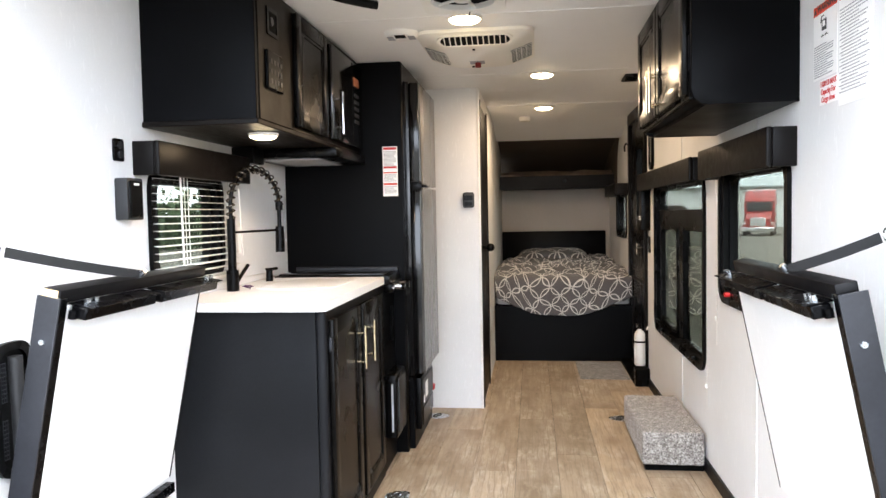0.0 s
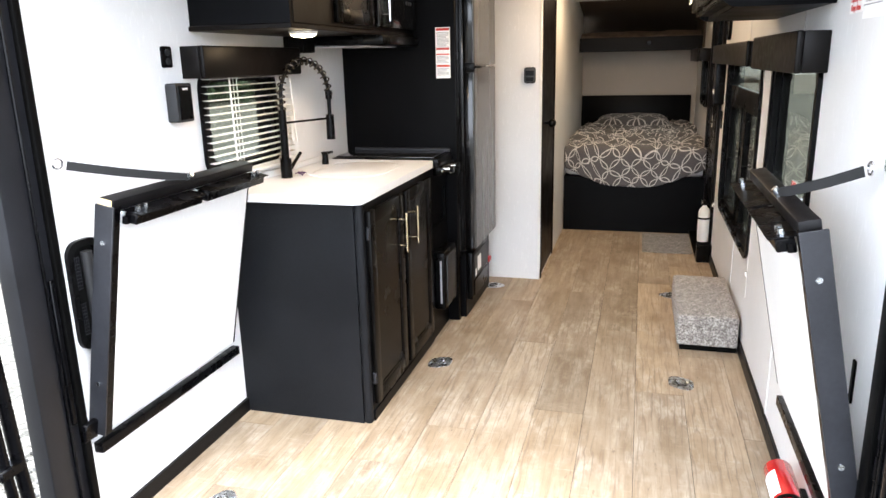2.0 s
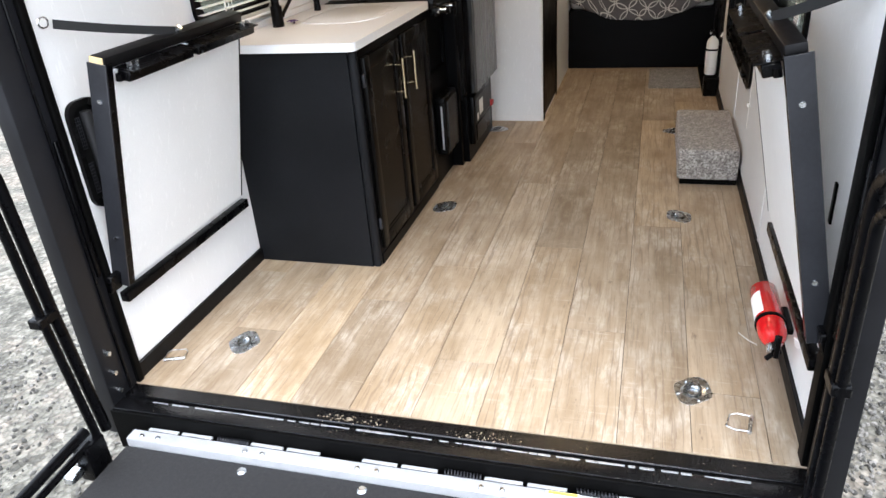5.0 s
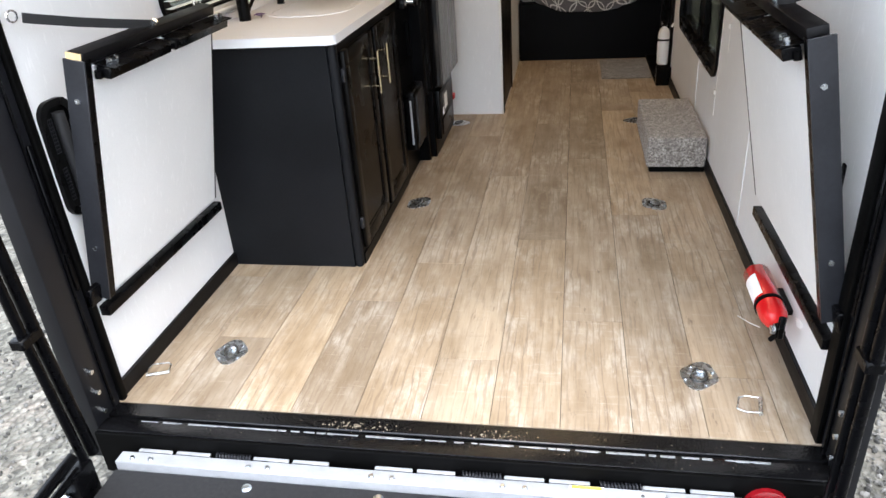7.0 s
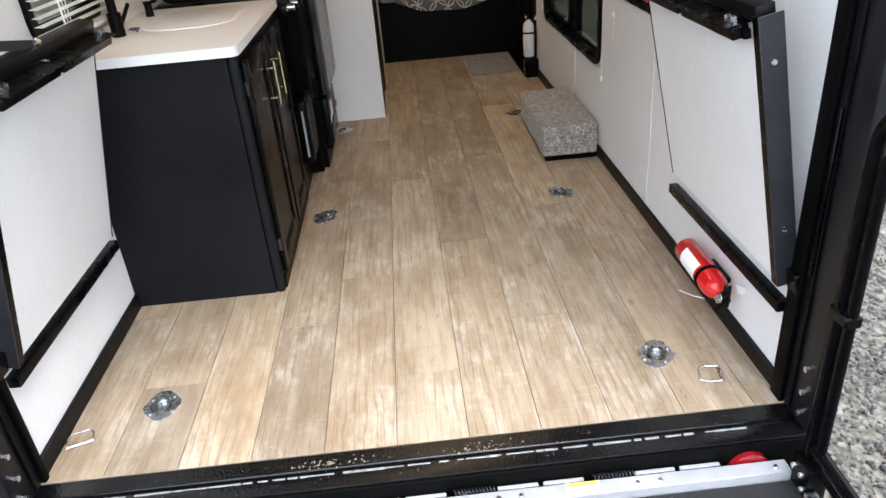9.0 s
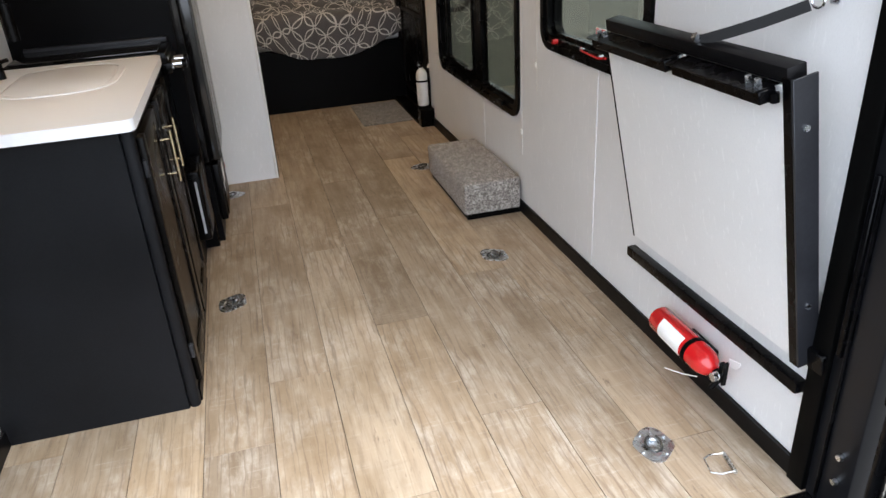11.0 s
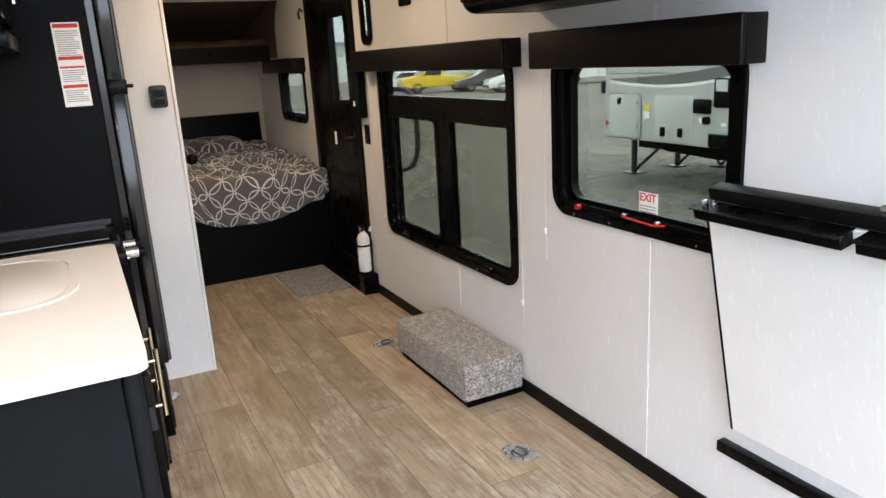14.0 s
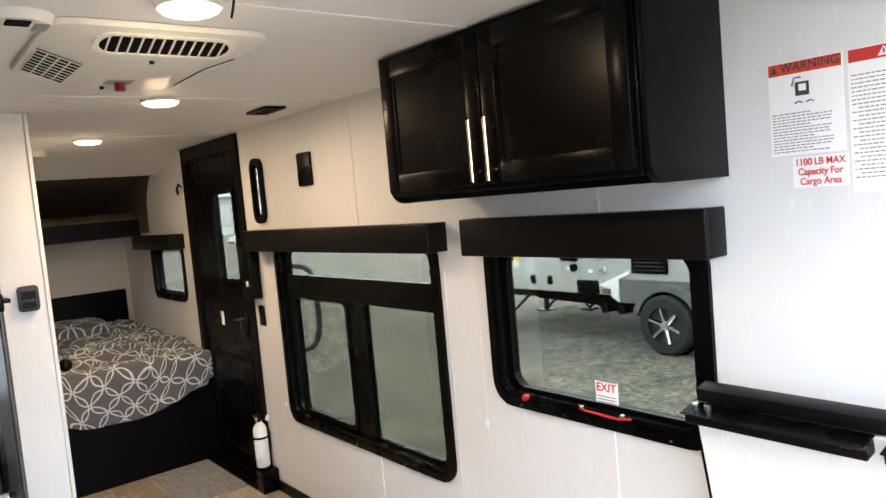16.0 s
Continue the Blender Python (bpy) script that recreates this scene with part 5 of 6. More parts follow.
# slotted grilles on the sloping sides
for s, cx in ((-1, -0.2035), (1, 0.1865)):
    MS = Matrix.Translation((cx, 2.12, 1.983)) @ Matrix.Rotation(s * math.atan2(0.042, 0.117) * -1, 4, "Y")
    part("side_grille_back", box(-0.050, 0.050, -0.120, 0.120, -0.0038, 0.003, 0.001, m=MS), GRILL, ac, "dark side grille")
    for k in range(5):
        x = -0.050 + k * 0.025
        part("grille_bar", box(x - 0.0016, x + 0.0016, -0.122, 0.122, -0.0052, -0.003, 0.0006, m=MS), CREAMP, ac)
    for k in range(9):
        y = -0.120 + k * 0.030
        part("grille_bar", box(-0.052, 0.052, y - 0.0022, y + 0.0022, -0.0054, -0.003, 0.0006, m=MS), CREAMP, ac)
part("selector_plate", box(-0.06, 0.01, 2.16, 2.225, 1.9600, 1.9625, 0.001), INKG, ac)
part("selector_knob", rod((-0.022, 2.195, 1.960), (-0.022, 2.195, 1.938), 0.014, 16), pmat("dark_red_plastic", (0.22, 0.015, 0.012), 0.4), ac, "dark red selector knob")
for x, y in ((-0.02, 1.91), (-0.05, 2.27)):
    part("screw", rod((x, y, 1.963), (x, y, 1.955), 0.006, 10), STEEL, ac)
ac.location.y -= 0.05
t = thing("ceiling_speaker", -0.322, 1.75, 1.99, "round white ceiling vent with slotted face", "vent")
part("body", rod((-0.322, 1.75, ZC - 0.001), (-0.322, 1.75, 1.998), 0.075, 28, r2=0.066), WHITEP, t)
part("centre", box(-0.345, -0.30, 1.70, 1.74, 1.994, 1.9985, 0.001), GRILL, t)
for k in range(7):
    for sx in (-1, 1):
        part("slot", box(-0.322 + sx * 0.045 - 0.014, -0.322 + sx * 0.045 + 0.014, 1.72 + k * 0.009, 1.7235 + k * 0.009, 1.9955, 1.9985, 0), INKG, t)
t = thing("roof_vent", -0.01, 1.27, 1.98, "white roof vent fan with dark blades and a pull cord", "vent")
part("rim", ring(rounded(-0.16, 0.14, 1.11, 1.41, 0.03, 4), rounded(-0.125, 0.105, 1.145, 1.375, 0.11, 4), "z", 1.995, ZC - 0.002), WHITEP, t)
part("void", rod((-0.01, 1.26, ZC - 0.002), (-0.01, 1.26, ZC - 0.004), 0.118, 28), GRILL, t)
for k in range(5):
    a = k * 1.2566
    part("spoke", rod((-0.01, 1.26, 2.006), (-0.01 + 0.12 * math.cos(a), 1.26 + 0.12 * math.sin(a), 2.006), 0.006, 6), WHITEP, t)
part("hub", rod((-0.01, 1.26, 2.012), (-0.01, 1.26, 1.995), 0.03, 18), WHITEP, t)
part("pull_cord", tube([(0.005, 1.40, 2.0), (0.0, 1.40, 1.975), (-0.004, 1.405, 1.955)], 0.0025, 6), STEEL, t)
solo("ceiling_bracket", tube([(-0.46, 1.16, ZC - 0.01), (-0.42, 1.19, 2.004), (-0.36, 1.23, 1.998), (-0.318, 1.25, 1.994)], 0.015, 10), PLASTIC, "black jointed bracket arm under the ceiling", "bracket")
solo("smoke_detector", rod((0.175, 4.60, ZC - 0.001), (0.175, 4.60, 1.985), 0.052, 24, r2=0.044), CREAMP, "round ivory smoke detector on the ceiling", "smoke detector")
t = thing("ceiling_register", 0.79, 2.96, 2.0, "black rectangular ceiling air register", "vent")
part("frame", ring(rounded(0.765, 0.865, 2.90, 3.10, 0.006, 2), rounded(0.78, 0.85, 2.915, 3.085, 0.004, 2), "z", 2.008, ZC - 0.001), PLASTIC, t)
for k in range(7):
    part("slat", box(0.78, 0.85, 2.92 + k * 0.025, 2.924 + k * 0.025, 2.006, 2.018, 0), PLASTIC, t)
part("back", box(0.777, 0.853, 2.91, 3.09, 2.0175, 2.0188, 0), GRILL, t)

# ---- wall notices ----
def notice(y0, y1, z0, z1, heading, band, lines, label, word=""):
    t = thing("safety_notice", XR, (y0 + y1) / 2, z0, label, "sign")
    part("sheet", box(XR - 0.0016, XR - 0.0002, y0, y1, z0, z1, 0), PAPER, t)
    if band:
        part("header_band", box(XR - 0.0024, XR - 0.0016, y0 + 0.002, y1 - 0.002, z1 - band, z1 - 0.002, 0), heading, t)
    rng = random.Random(int(y0 * 1000))
    for z, indent, length in lines:
        x = y1 - 0.006 - indent
        e = max(y0 + 0.005, x - length)
        while x - e > 0.006:
            w = rng.uniform(0.004, 0.012)
            part("print_word", box(XR - 0.0024, XR - 0.0017, max(e, x - w), x, z - 0.0014, z + 0.0014, 0), INKG, t)
            x -= w + 0.0026
    if word:
        lettering(word, 0.026, face_left(XR - 0.0028, (y0 + y1) / 2 - 0.012, z1 - band / 2), INK, t, "heading_letters")
    return t


lines = [(1.685 - 0.0065 * k, 0.0 if k % 5 else 0.0, 0.13 if k % 4 else 0.09) for k in range(14)]
t = notice(0.698, 0.858, 1.592, 1.800, ORANGE, 0.028, lines, "white warning notice with an orange heading", "WARNING")
part("triangle", slab([(0.852, 1.777), (0.834, 1.777), (0.843, 1.794)], "x", XR - 0.0032, XR - 0.0024), INK, t)
part("picture_box", box(XR - 0.0032, XR - 0.0018, 0.768, 0.798, 1.722, 1.752, 0.0006, m=Matrix.Translation((0, 0, 0))), INK, t, "small black tipping trailer picture")
part("picture_window", box(XR - 0.0040, XR - 0.0032, 0.774, 0.790, 1.732, 1.747, 0), PAPER, t)
part("picture_swirl", tube([(XR - 0.0025, 0.805, 1.745), (XR - 0.0025, 0.80, 1.762), (XR - 0.0025, 0.785, 1.762)], 0.0016, 5), INK, t)
for y in (0.80, 0.775):
    part("picture_wave", tube([(XR - 0.0025, y, 1.706), (XR - 0.0025, y - 0.008, 1.710), (XR - 0.0025, y - 0.016, 1.706)], 0.0015, 5), INK, t)
t = notice(0.694, 0.812, 1.518, 1.587, None, 0, [], "white label with red capacity lettering")
for k, row in enumerate(("1100 LB MAX", "Capacity For", "Cargo Area")):
    lettering(row, 0.0215, face_left(XR - 0.0028, 0.753, 1.574 - 0.0215 * k), REDINK, t, "capacity_letters", narrow=0.86)
lines = [(1.745 - 0.0085 * k, 0.0 if k < 8 or k % 2 else 0.012, 0.155 if k % 3 else 0.11) for k in range(26)]
t = notice(0.50, 0.688, 1.50, 1.800, REDINK, 0.028, lines, "white carbon monoxide notice with a red heading")
part("triangle", slab([(0.630, 1.776), (0.606, 1.776), (0.618, 1.796)], "x", XR - 0.0032, XR - 0.0024), PAPER, t)
part("mark", box(XR - 0.004, XR - 0.0032, 0.6165, 0.6195, 1.780, 1.790, 0), REDINK, t)

# ---- fire extinguishers ----
def extinguisher(m, paint, label, strap):
    """Bottle along local z, foot at the origin."""
    t = thing("fire_extinguisher", 0, 0, 0, label, "extinguisher")
    b = bmesh.new()
    prof = [(0.0, 0.0), (0.036, 0.0), (0.042, 0.008), (0.042, 0.235), (0.040, 0.255), (0.030, 0.278), (0.018, 0.290), (0.016, 0.302), (0.0, 0.302)]
    rings = []
    for r, z in prof:
        rings.append([b.verts.new((r * math.cos(2 * math.pi * k / 24), r * math.sin(2 * math.pi * k / 24), z)) for k in range(24)] if r else [b.verts.new((0, 0, z))])
    for A, B in zip(rings, rings[1:]):
        for k in range(24):
            f = [A[k % len(A)], A[(k + 1) % 24 % len(A)], B[(k + 1) % 24 % len(B)], B[k % len(B)]]
            f = list(dict.fromkeys(f))
            b.faces.new(f)
    bmesh.ops.recalc_face_normals(b, faces=b.faces)
    part("bottle", b, paint, t)
    lb = bmesh.new()
    for k in range(9):
        a0, a1 = radians(120 + k * 11), radians(120 + (k + 1) * 11)
        lb.faces.new([lb.verts.new((0.0428 * math.cos(q), 0.0428 * math.sin(q), z)) for q, z in ((a0, 0.06), (a1, 0.06), (a1, 0.175), (a0, 0.175))])
    part("label", lb, PAPER, t, "white printed label")
    part("valve", rod((0, 0, 0.300), (0, 0, 0.335), 0.014, 14), PLASTIC, t)
    part("lever", box(-0.008, 0.008, -0.02, 0.06, 0.335, 0.343, 0.003), PLASTIC, t)
    part("carry_handle", box(-0.008, 0.008, -0.015, 0.05, 0.318, 0.325, 0.003), PLASTIC, t)
    part("nozzle", rod((0, -0.01, 0.322), (-0.02, -0.04, 0.315), 0.008, 10), PLASTIC, t)
    part("gauge", rod((-0.012, 0, 0.318), (-0.024, 0, 0.318), 0.013, 16), ZINC, t, "round pressure gauge")
    part("pull_pin", tube([(-0.02, 0.015 + 0.012 * math.cos(q), 0.332 + 0.012 * math.sin(q)) for q in np.linspace(0, 6.28, 12)], 0.0018, 6), ZINC, t)
    part("strap", ring([(0.0455 * math.cos(q), 0.0455 * math.sin(q)) for q in np.linspace(0, 6.28, 25)[:-1]], [(0.0422 * math.cos(q), 0.0422 * math.sin(q)) for q in np.linspace(0, 6.28, 25)[:-1]], "z", strap, strap + 0.014), RUBBER, t, "black rubber strap")
    part("bracket", box(0.041, 0.060, -0.010, 0.010, 0.10, 0.23, 0.003), PLASTIC, t)
    part("hang_tag", box(-0.05, -0.047, -0.02, 0.012, 0.29, 0.325, 0, m=pose(0, 0, 0, 0, 20, 15)), PAPER, t, "white hang tag")
    t.matrix_world = m
    return t


lie = Matrix(((1, 0, 0, XR - 0.062), (0, 0, -1, 0.775), (0, 1, 0, 0.172), (0, 0, 0, 1)))
e = extinguisher(lie @ pose(0, 0, 0, 2, 0, 0), RED, "red fire extinguisher strapped level to the wall above the skirting", 0.19)
part("zip_tie", tube([(-0.044, -0.02, 0.28), (-0.062, -0.035, 0.24), (-0.085, -0.05, 0.18)], 0.0015, 5), WHITEP, e, "white plastic tie").matrix_parent_inverse = Matrix.Identity(4)
extinguisher(Matrix.Translation((XR - 0.062, 3.82, 0.145)) @ Matrix.Diagonal((0.92, 0.92, 0.86, 1)), WHITEP, "white fire extinguisher strapped upright to the wall beside the door", 0.19)
solo("door_stop_box", box(XR - 0.10, XR, 3.76, 3.85, 0.0, 0.13, 0.006), PLASTIC, "black box on the floor under the white extinguisher", "box")

# ---- floor things ----
def tie_down(x, y, turn):
    t = thing("tie_down_ring", 0, 0, 0.0, "recessed zinc tie-down ring in the floor", "tie-down", "floor tie-downs")
    o = [(0.062 * math.cos(q) * (1.0 + 0.16 * math.cos(2 * q)), 0.054 * math.sin(q) * (1.0 + 0.06 * math.cos(4 * q))) for q in np.linspace(0, 2 * math.pi, 33)[:-1]]
    i = [(0.040 * math.cos(q), 0.036 * math.sin(q)) for q in np.linspace(0, 2 * math.pi, 33)[:-1]]
    part("flange", ring(o, i, "z", 0.0, 0.0035), ZINC, t)
    cup = bmesh.new()
    a = [cup.verts.new((*p, 0.0030)) for p in i]
    b = [cup.verts.new((p[0] * 0.7, p[1] * 0.7, 0.0006)) for p in i]
    for k in range(32):
        cup.faces.new((a[k], a[(k + 1) % 32], b[(k + 1) % 32], b[k]))
    cup.faces.new(b)
    part("cup", cup, ZINC, t, "dished zinc cup")
    part("ring", tube([(0.026 * math.cos(q), 0.022 * math.sin(q), 0.007 + 0.004 * math.cos(q)) for q in np.linspace(0.4, 5.9, 18)], 0.0036, 8), STAINLESS, t, "worn steel ring")
    part("pivot", box(0.012, 0.034, -0.013, 0.013, 0.002, 0.010, 0.003), ZINC, t)
    for q in (0.8, 2.3, 3.9, 5.4):
        part("rivet", rod((0.050 * math.cos(q), 0.044 * math.sin(q), 0.003), (0.050 * math.cos(q), 0.044 * math.sin(q), 0.0065), 0.005, 10), ZINC, t)
    t.matrix_world = pose(x, y, 0.0045, 0, 0, turn)


for x, y, a in ((-0.79, 0.428, 100), (-0.378, 1.697, 60), (-0.364, 2.955, 0), (0.735, 1.706, 120), (0.751, 0.42, 70), (0.735, 2.965, 0)):
    tie_down(x, y, a)


def hitch_pin(x, y, turn):
    t = thing("locking_pin", 0, 0, 0.0, "bent wire locking pin lying on the floor", "pin", "locking pins")
    part("pin", rod((-0.035, 0, 0.006), (0.04, 0, 0.006), 0.0055, 10), ZINC, t)
    part("wire_loop", tube([(-0.033, 0.003, 0.010), (-0.034, 0.04, 0.006), (-0.022, 0.062, 0.004), (0.03, 0.058, 0.004), (0.04, 0.04, 0.005), (0.037, 0.002, 0.008)], 0.002, 6), ZINC, t)
    t.matrix_world = pose(x, y, 0.004, 0, 0, turn)


hitch_pin(0.90, 0.285, 80)
hitch_pin(-0.99, 0.285, 20)
# carpeted step
b = bmesh.new()
box(0.730, XR - 0.014, 2.103, 2.80, 0.03, 0.19, 0.013, 2, bm=b)
bmesh.ops.subdivide_edges(b, edges=b.edges[:], cuts=5, use_grid_fill=True)
for v in b.verts:
    v.co += Vector((noise.noise(v.co * 22), noise.noise(v.co * 22 + Vector((9, 0, 0))), noise.noise(v.co * 24 + Vector((0, 9, 0))))) * 0.003
t = thing("carpeted_step", 0.88, 2.45, 0, "low step box covered in speckled grey-brown carpet", "step")
part("carpet_cover", b, CARPET, t)
part("base", box(0.745, XR - 0.016, 2.112, 2.785, 0.0, 0.034, 0.002), RUBBER, t, "black base strip")
b = bmesh.new()
bmesh.ops.create_grid(b, x_segments=16, y_segments=26, size=0.5, matrix=Matrix.Translation((0.742, 4.27, 0.0125)) @ Matrix.Diagonal((0.36, 0.60, 1, 1)))
for v in b.verts:
    v.co.z += 0.004 * noise.noise(v.co * 9)
r = bmesh.ops.extrude_face_region(b, geom=b.faces[:])
bmesh.ops.translate(b, verts=[v for v in r["geom"] if isinstance(v, bmesh.types.BMVert)], vec=(0, 0, -0.009))
solo("door_mat", b, MATTING, "small grey woven mat on the floor by the door", "mat")

# ---- bed and bunk ----
bed = thing("bed", 0.47, 5.4, 0, "black bed base built across the front", "bed")
part("front_board", box(-0.094, XR - 0.001, 4.625, 4.645, 0.0, 0.465, 0.003), BLACKP, bed)
part("deck_board", box(-0.094, XR - 0.001, 4.646, 6.328, 0.40, 0.462, 0), BLACKP, bed)
part("headboard", box(-0.094, 0.985, 6.295, 6.328, 0.45, 1.04, 0.006, 2), BLACKP, bed, "black headboard")
solo("mattress", box(-0.09, XR - 0.005, 4.66, 6.29, 0.465, 0.62, 0.04, 4), SHEET, "pale mattress on the bed base", "mattress")
duv = bmesh.new()
uvl = duv.loops.layers.uv.new("UVMap")
NX, NY = 74, 96
grid = []
for j in range(NY + 1):
    row = []
    s = j / NY * 2.02
    for i in range(NX + 1):
        u = i / NX
        x = -0.088 + u * 1.11
        hem = 0.228 + 0.050 * math.sin(u * math.pi) ** 1.5 - 0.10 * max(0, 0.28 - u) / 0.28 - 0.10 * max(0, u - 0.68) / 0.32
        fold = 0.045
        yb = 4.605
        if s < hem:
            y, z = yb + 0.02 * math.sin(u * 21) * (1 - s / hem) * 0.5, 0.665 - (hem - s)
        else:
            q = s - hem
            y, z = yb + q, 0.665 + 0.075 * (1 - math.exp(-q * 7))
        if 0 <= s - hem < 0.10:
            k = (s - hem) / 0.10
            y = yb + 0.10 * k * k * (1.5 - 0.5 * k)
            z = 0.665 + 0.045 * (1 - (1 - k) ** 2)
        top = max(0.0, min(1.0, (s - hem) / 0.25))
        z += top * (0.035 * noise.noise(Vector((x * 3.1, y * 2.7, 0.3))) + 0.055 * abs(noise.noise(Vector((x * 6.5 + 2, y * 7.5, 1.3)))) + 0.030 * abs(noise.noise(Vector((x * 11 + 5, y * 15, 6.3)))) + 0.014 * noise.noise(Vector((x * 19, y * 23, 4))) - 0.035 * (1 - min(1, abs(noise.noise(Vector((x * 3.6 + y, y * 4.2, 11.0)))) * 3)) ** 2)
        y += (1 - top) * (0.034 * noise.noise(Vector((x * 6.0, s * 1.8, 7.0))) + 0.014 * noise.noise(Vector((x * 15.0, s * 4, 3.0)))) * (1.2 if s < hem else 1)
        if y > 5.95:
            z += 0.03 * math.exp(-((x - 0.55) / 0.42) ** 4) * math.sin(min(1, (y - 5.95) / 0.28) * math.pi * 0.62)
        edge = min(u, 1 - u)
        z -= 0.07 * math.exp(-edge * 26) * top
        row.append(duv.verts.new((x, min(y, 6.285), z)))
    grid.append(row)
for j in range(NY):
    for i in range(NX):
        f = duv.faces.new((grid[j][i], grid[j][i + 1], grid[j + 1][i + 1], grid[j + 1][i]))
        for lp, (a, b) in zip(f.loops, ((i, j), (i + 1, j), (i + 1, j + 1), (i, j + 1))):
            lp[uvl].uv = (a / NX * 1.11 / 0.155 + 0.34 * noise.noise(Vector((a * 0.075, b * 0.065, 2.0))), b / NY * 2.02 / 0.155 + 0.34 * noise.noise(Vector((a * 0.07, b * 0.085, 9.0))))
bmesh.ops.recalc_face_normals(duv, faces=duv.faces)
ob = solo("duvet", duv, CLOTH, "rumpled charcoal duvet with interlaced white rings on the bed", "duvet", smooth=180)
md = ob.modifiers.new("thickness", "SOLIDIFY")
md.thickness, md.offset = 0.02, -1
pil = bmesh.new()
puv = pil.loops.layers.uv.new("UVMap")
PN = 26
pg = [[None] * (PN + 1) for _ in range(PN + 1)]
for j in range(PN + 1):
    for i in range(PN + 1):
        a, c = i / PN * 2 - 1, j / PN * 2 - 1
        h = max(0.0, (1 - a ** 4)) ** 0.5 * max(0.0, (1 - c ** 4)) ** 0.5
        px, py = 0.43 + a * 0.36 * (1 - 0.05 * c * c), 6.06 + c * 0.19
        pg[j][i] = pil.verts.new((px, py, 0.745 + 0.10 * h + 0.02 * (c + 1) + 0.014 * noise.noise(Vector((px * 7, py * 7, 2)))))
for j in range(PN):
    for i in range(PN):
        f = pil.faces.new((pg[j][i], pg[j][i + 1], pg[j + 1][i + 1], pg[j + 1][i]))
        for lp, (a, c) in zip(f.loops, ((i, j), (i + 1, j), (i + 1, j + 1), (i, j + 1))):
            lp[puv].uv = (a / PN * 0.72 / 0.235 + 0.3, c / PN * 0.42 / 0.235 + 0.2)
low = bmesh.ops.extrude_face_region(pil, geom=pil.faces[:])
for v in low["geom"]:
    if isinstance(v, bmesh.types.BMVert):
        v.co.z = 0.735
bmesh.ops.recalc_face_normals(pil, faces=pil.faces)
solo("pillow", pil, CLOTH, "charcoal pillow with white ring print against the headboard", "pillow", smooth=60)
bk = thing("bunk", 0.47, 6.2, 1.46, "dark overhead bunk across the front", "bunk")
part("front_board", box(-0.094, XR - 0.001, 5.85, 5.875, 1.47, 1.60, 0.003), ESPRESSO, bk)
part("platform", box(-0.094, XR - 0.001, 5.876, 6.9, 1.475, 1.50, 0), ESPRESSO, bk)
part("edge_bolt", rod((0.55, 5.85, 1.545), (0.55, 5.842, 1.545), 0.018, 14), STEEL, bk)
b = bmesh.new()
bmesh.ops.create_grid(b, x_segments=40, y_segments=16, size=0.5, matrix=Matrix.Translation((0.467, 6.33, 1.655)) @ Matrix.Diagonal((1.10, 0.88, 1, 1)))
for v in b.verts:
    e = min(v.co.y - 5.885, 0.2) / 0.2
    v.co.z += 0.02 * noise.noise(v.co * 6) - 0.05 * (1 - max(0, e)) ** 3
r = bmesh.ops.extrude_face_region(b, geom=b.faces[:])
for v in r["geom"]:
    if isinstance(v, bmesh.types.BMVert):
        v.co.z = 1.505
bmesh.ops.recalc_face_normals(b, faces=b.faces)
solo("bunk_quilt", b, BUNKCLOTH, "brown quilted mattress cover on the bunk", "bedding", smooth=60)


# ---- the lot outside ----
def wheel(parent, x, y, r, w, spokes=6, rim=CHROME, zg=GROUND):
    """A wheel whose axle runs along x."""
    b = bmesh.new()
    z = zg + r
    prof = [(r * 0.62, -w / 2), (r * 0.9, -w / 2), (r, -w * 0.32), (r, w * 0.32), (r * 0.9, w / 2), (r * 0.62, w / 2)]
    N = 28
    rr = [[b.verts.new((x + d, y + q * math.cos(2 * math.pi * k / N), z + q * math.sin(2 * math.pi * k / N))) for k in range(N)] for q, d in prof]
    for A, B in zip(rr, rr[1:] + rr[:1]):
        for k in range(N):
            b.faces.new((A[k], A[(k + 1) % N], B[(k + 1) % N], B[k]))
    bmesh.ops.recalc_face_normals(b, faces=b.faces)
    wh = part("wheel", b, TYRE, parent, "black tyre")
    part("rim_back", rod((x - w * 0.2, y, z), (x + w * 0.2, y, z), r * 0.62, 24), STRIPE, wh)
    for sx in (-1, 1):
        for k in range(spokes):
            a = 2 * math.pi * k / spokes + 0.3
            part("spoke", rod((x + sx * w * 0.34, y, z), (x + sx * w * 0.4, y + r * 0.6 * math.cos(a), z + r * 0.6 * math.sin(a)), r * 0.075, 6), rim, wh)
        part("hub", rod((x + sx * w * 0.2, y, z), (x + sx * w * 0.46, y, z), r * 0.15, 12), rim, wh)
    return wh


# travel trailer parked alongside; its near side is the plane x = TX
TX = 7.05
tr = thing("travel_trailer", TX + 1.2, 3.5, GROUND, "white travel trailer with grey skirt and dark swoosh decals", "trailer")
side = [(8.85, 0.04), (8.85, 1.5), (8.0, 2.45), (-2.0, 2.5), (-2.0, 0.0)]
part("body", slab(side, "x", TX, TX + 2.4, 0.03), SKIN, tr)
part("lower_skirt", box(TX - 0.02, TX + 2.3, -2.0, 5.975, -0.055, 0.262, 0.01), SKING, tr, "grey lower skirt")
part("frame_rail", box(TX + 0.3, TX + 0.45, -2.0, 8.4, -0.12, 0.02, 0.01), STEEL, tr)
part("front_cap_mirror", box(TX - 0.05, TX + 0.02, 8.83, 8.9, 0.72, 0.92, 0.02), PLASTIC, tr, "black corner marker")
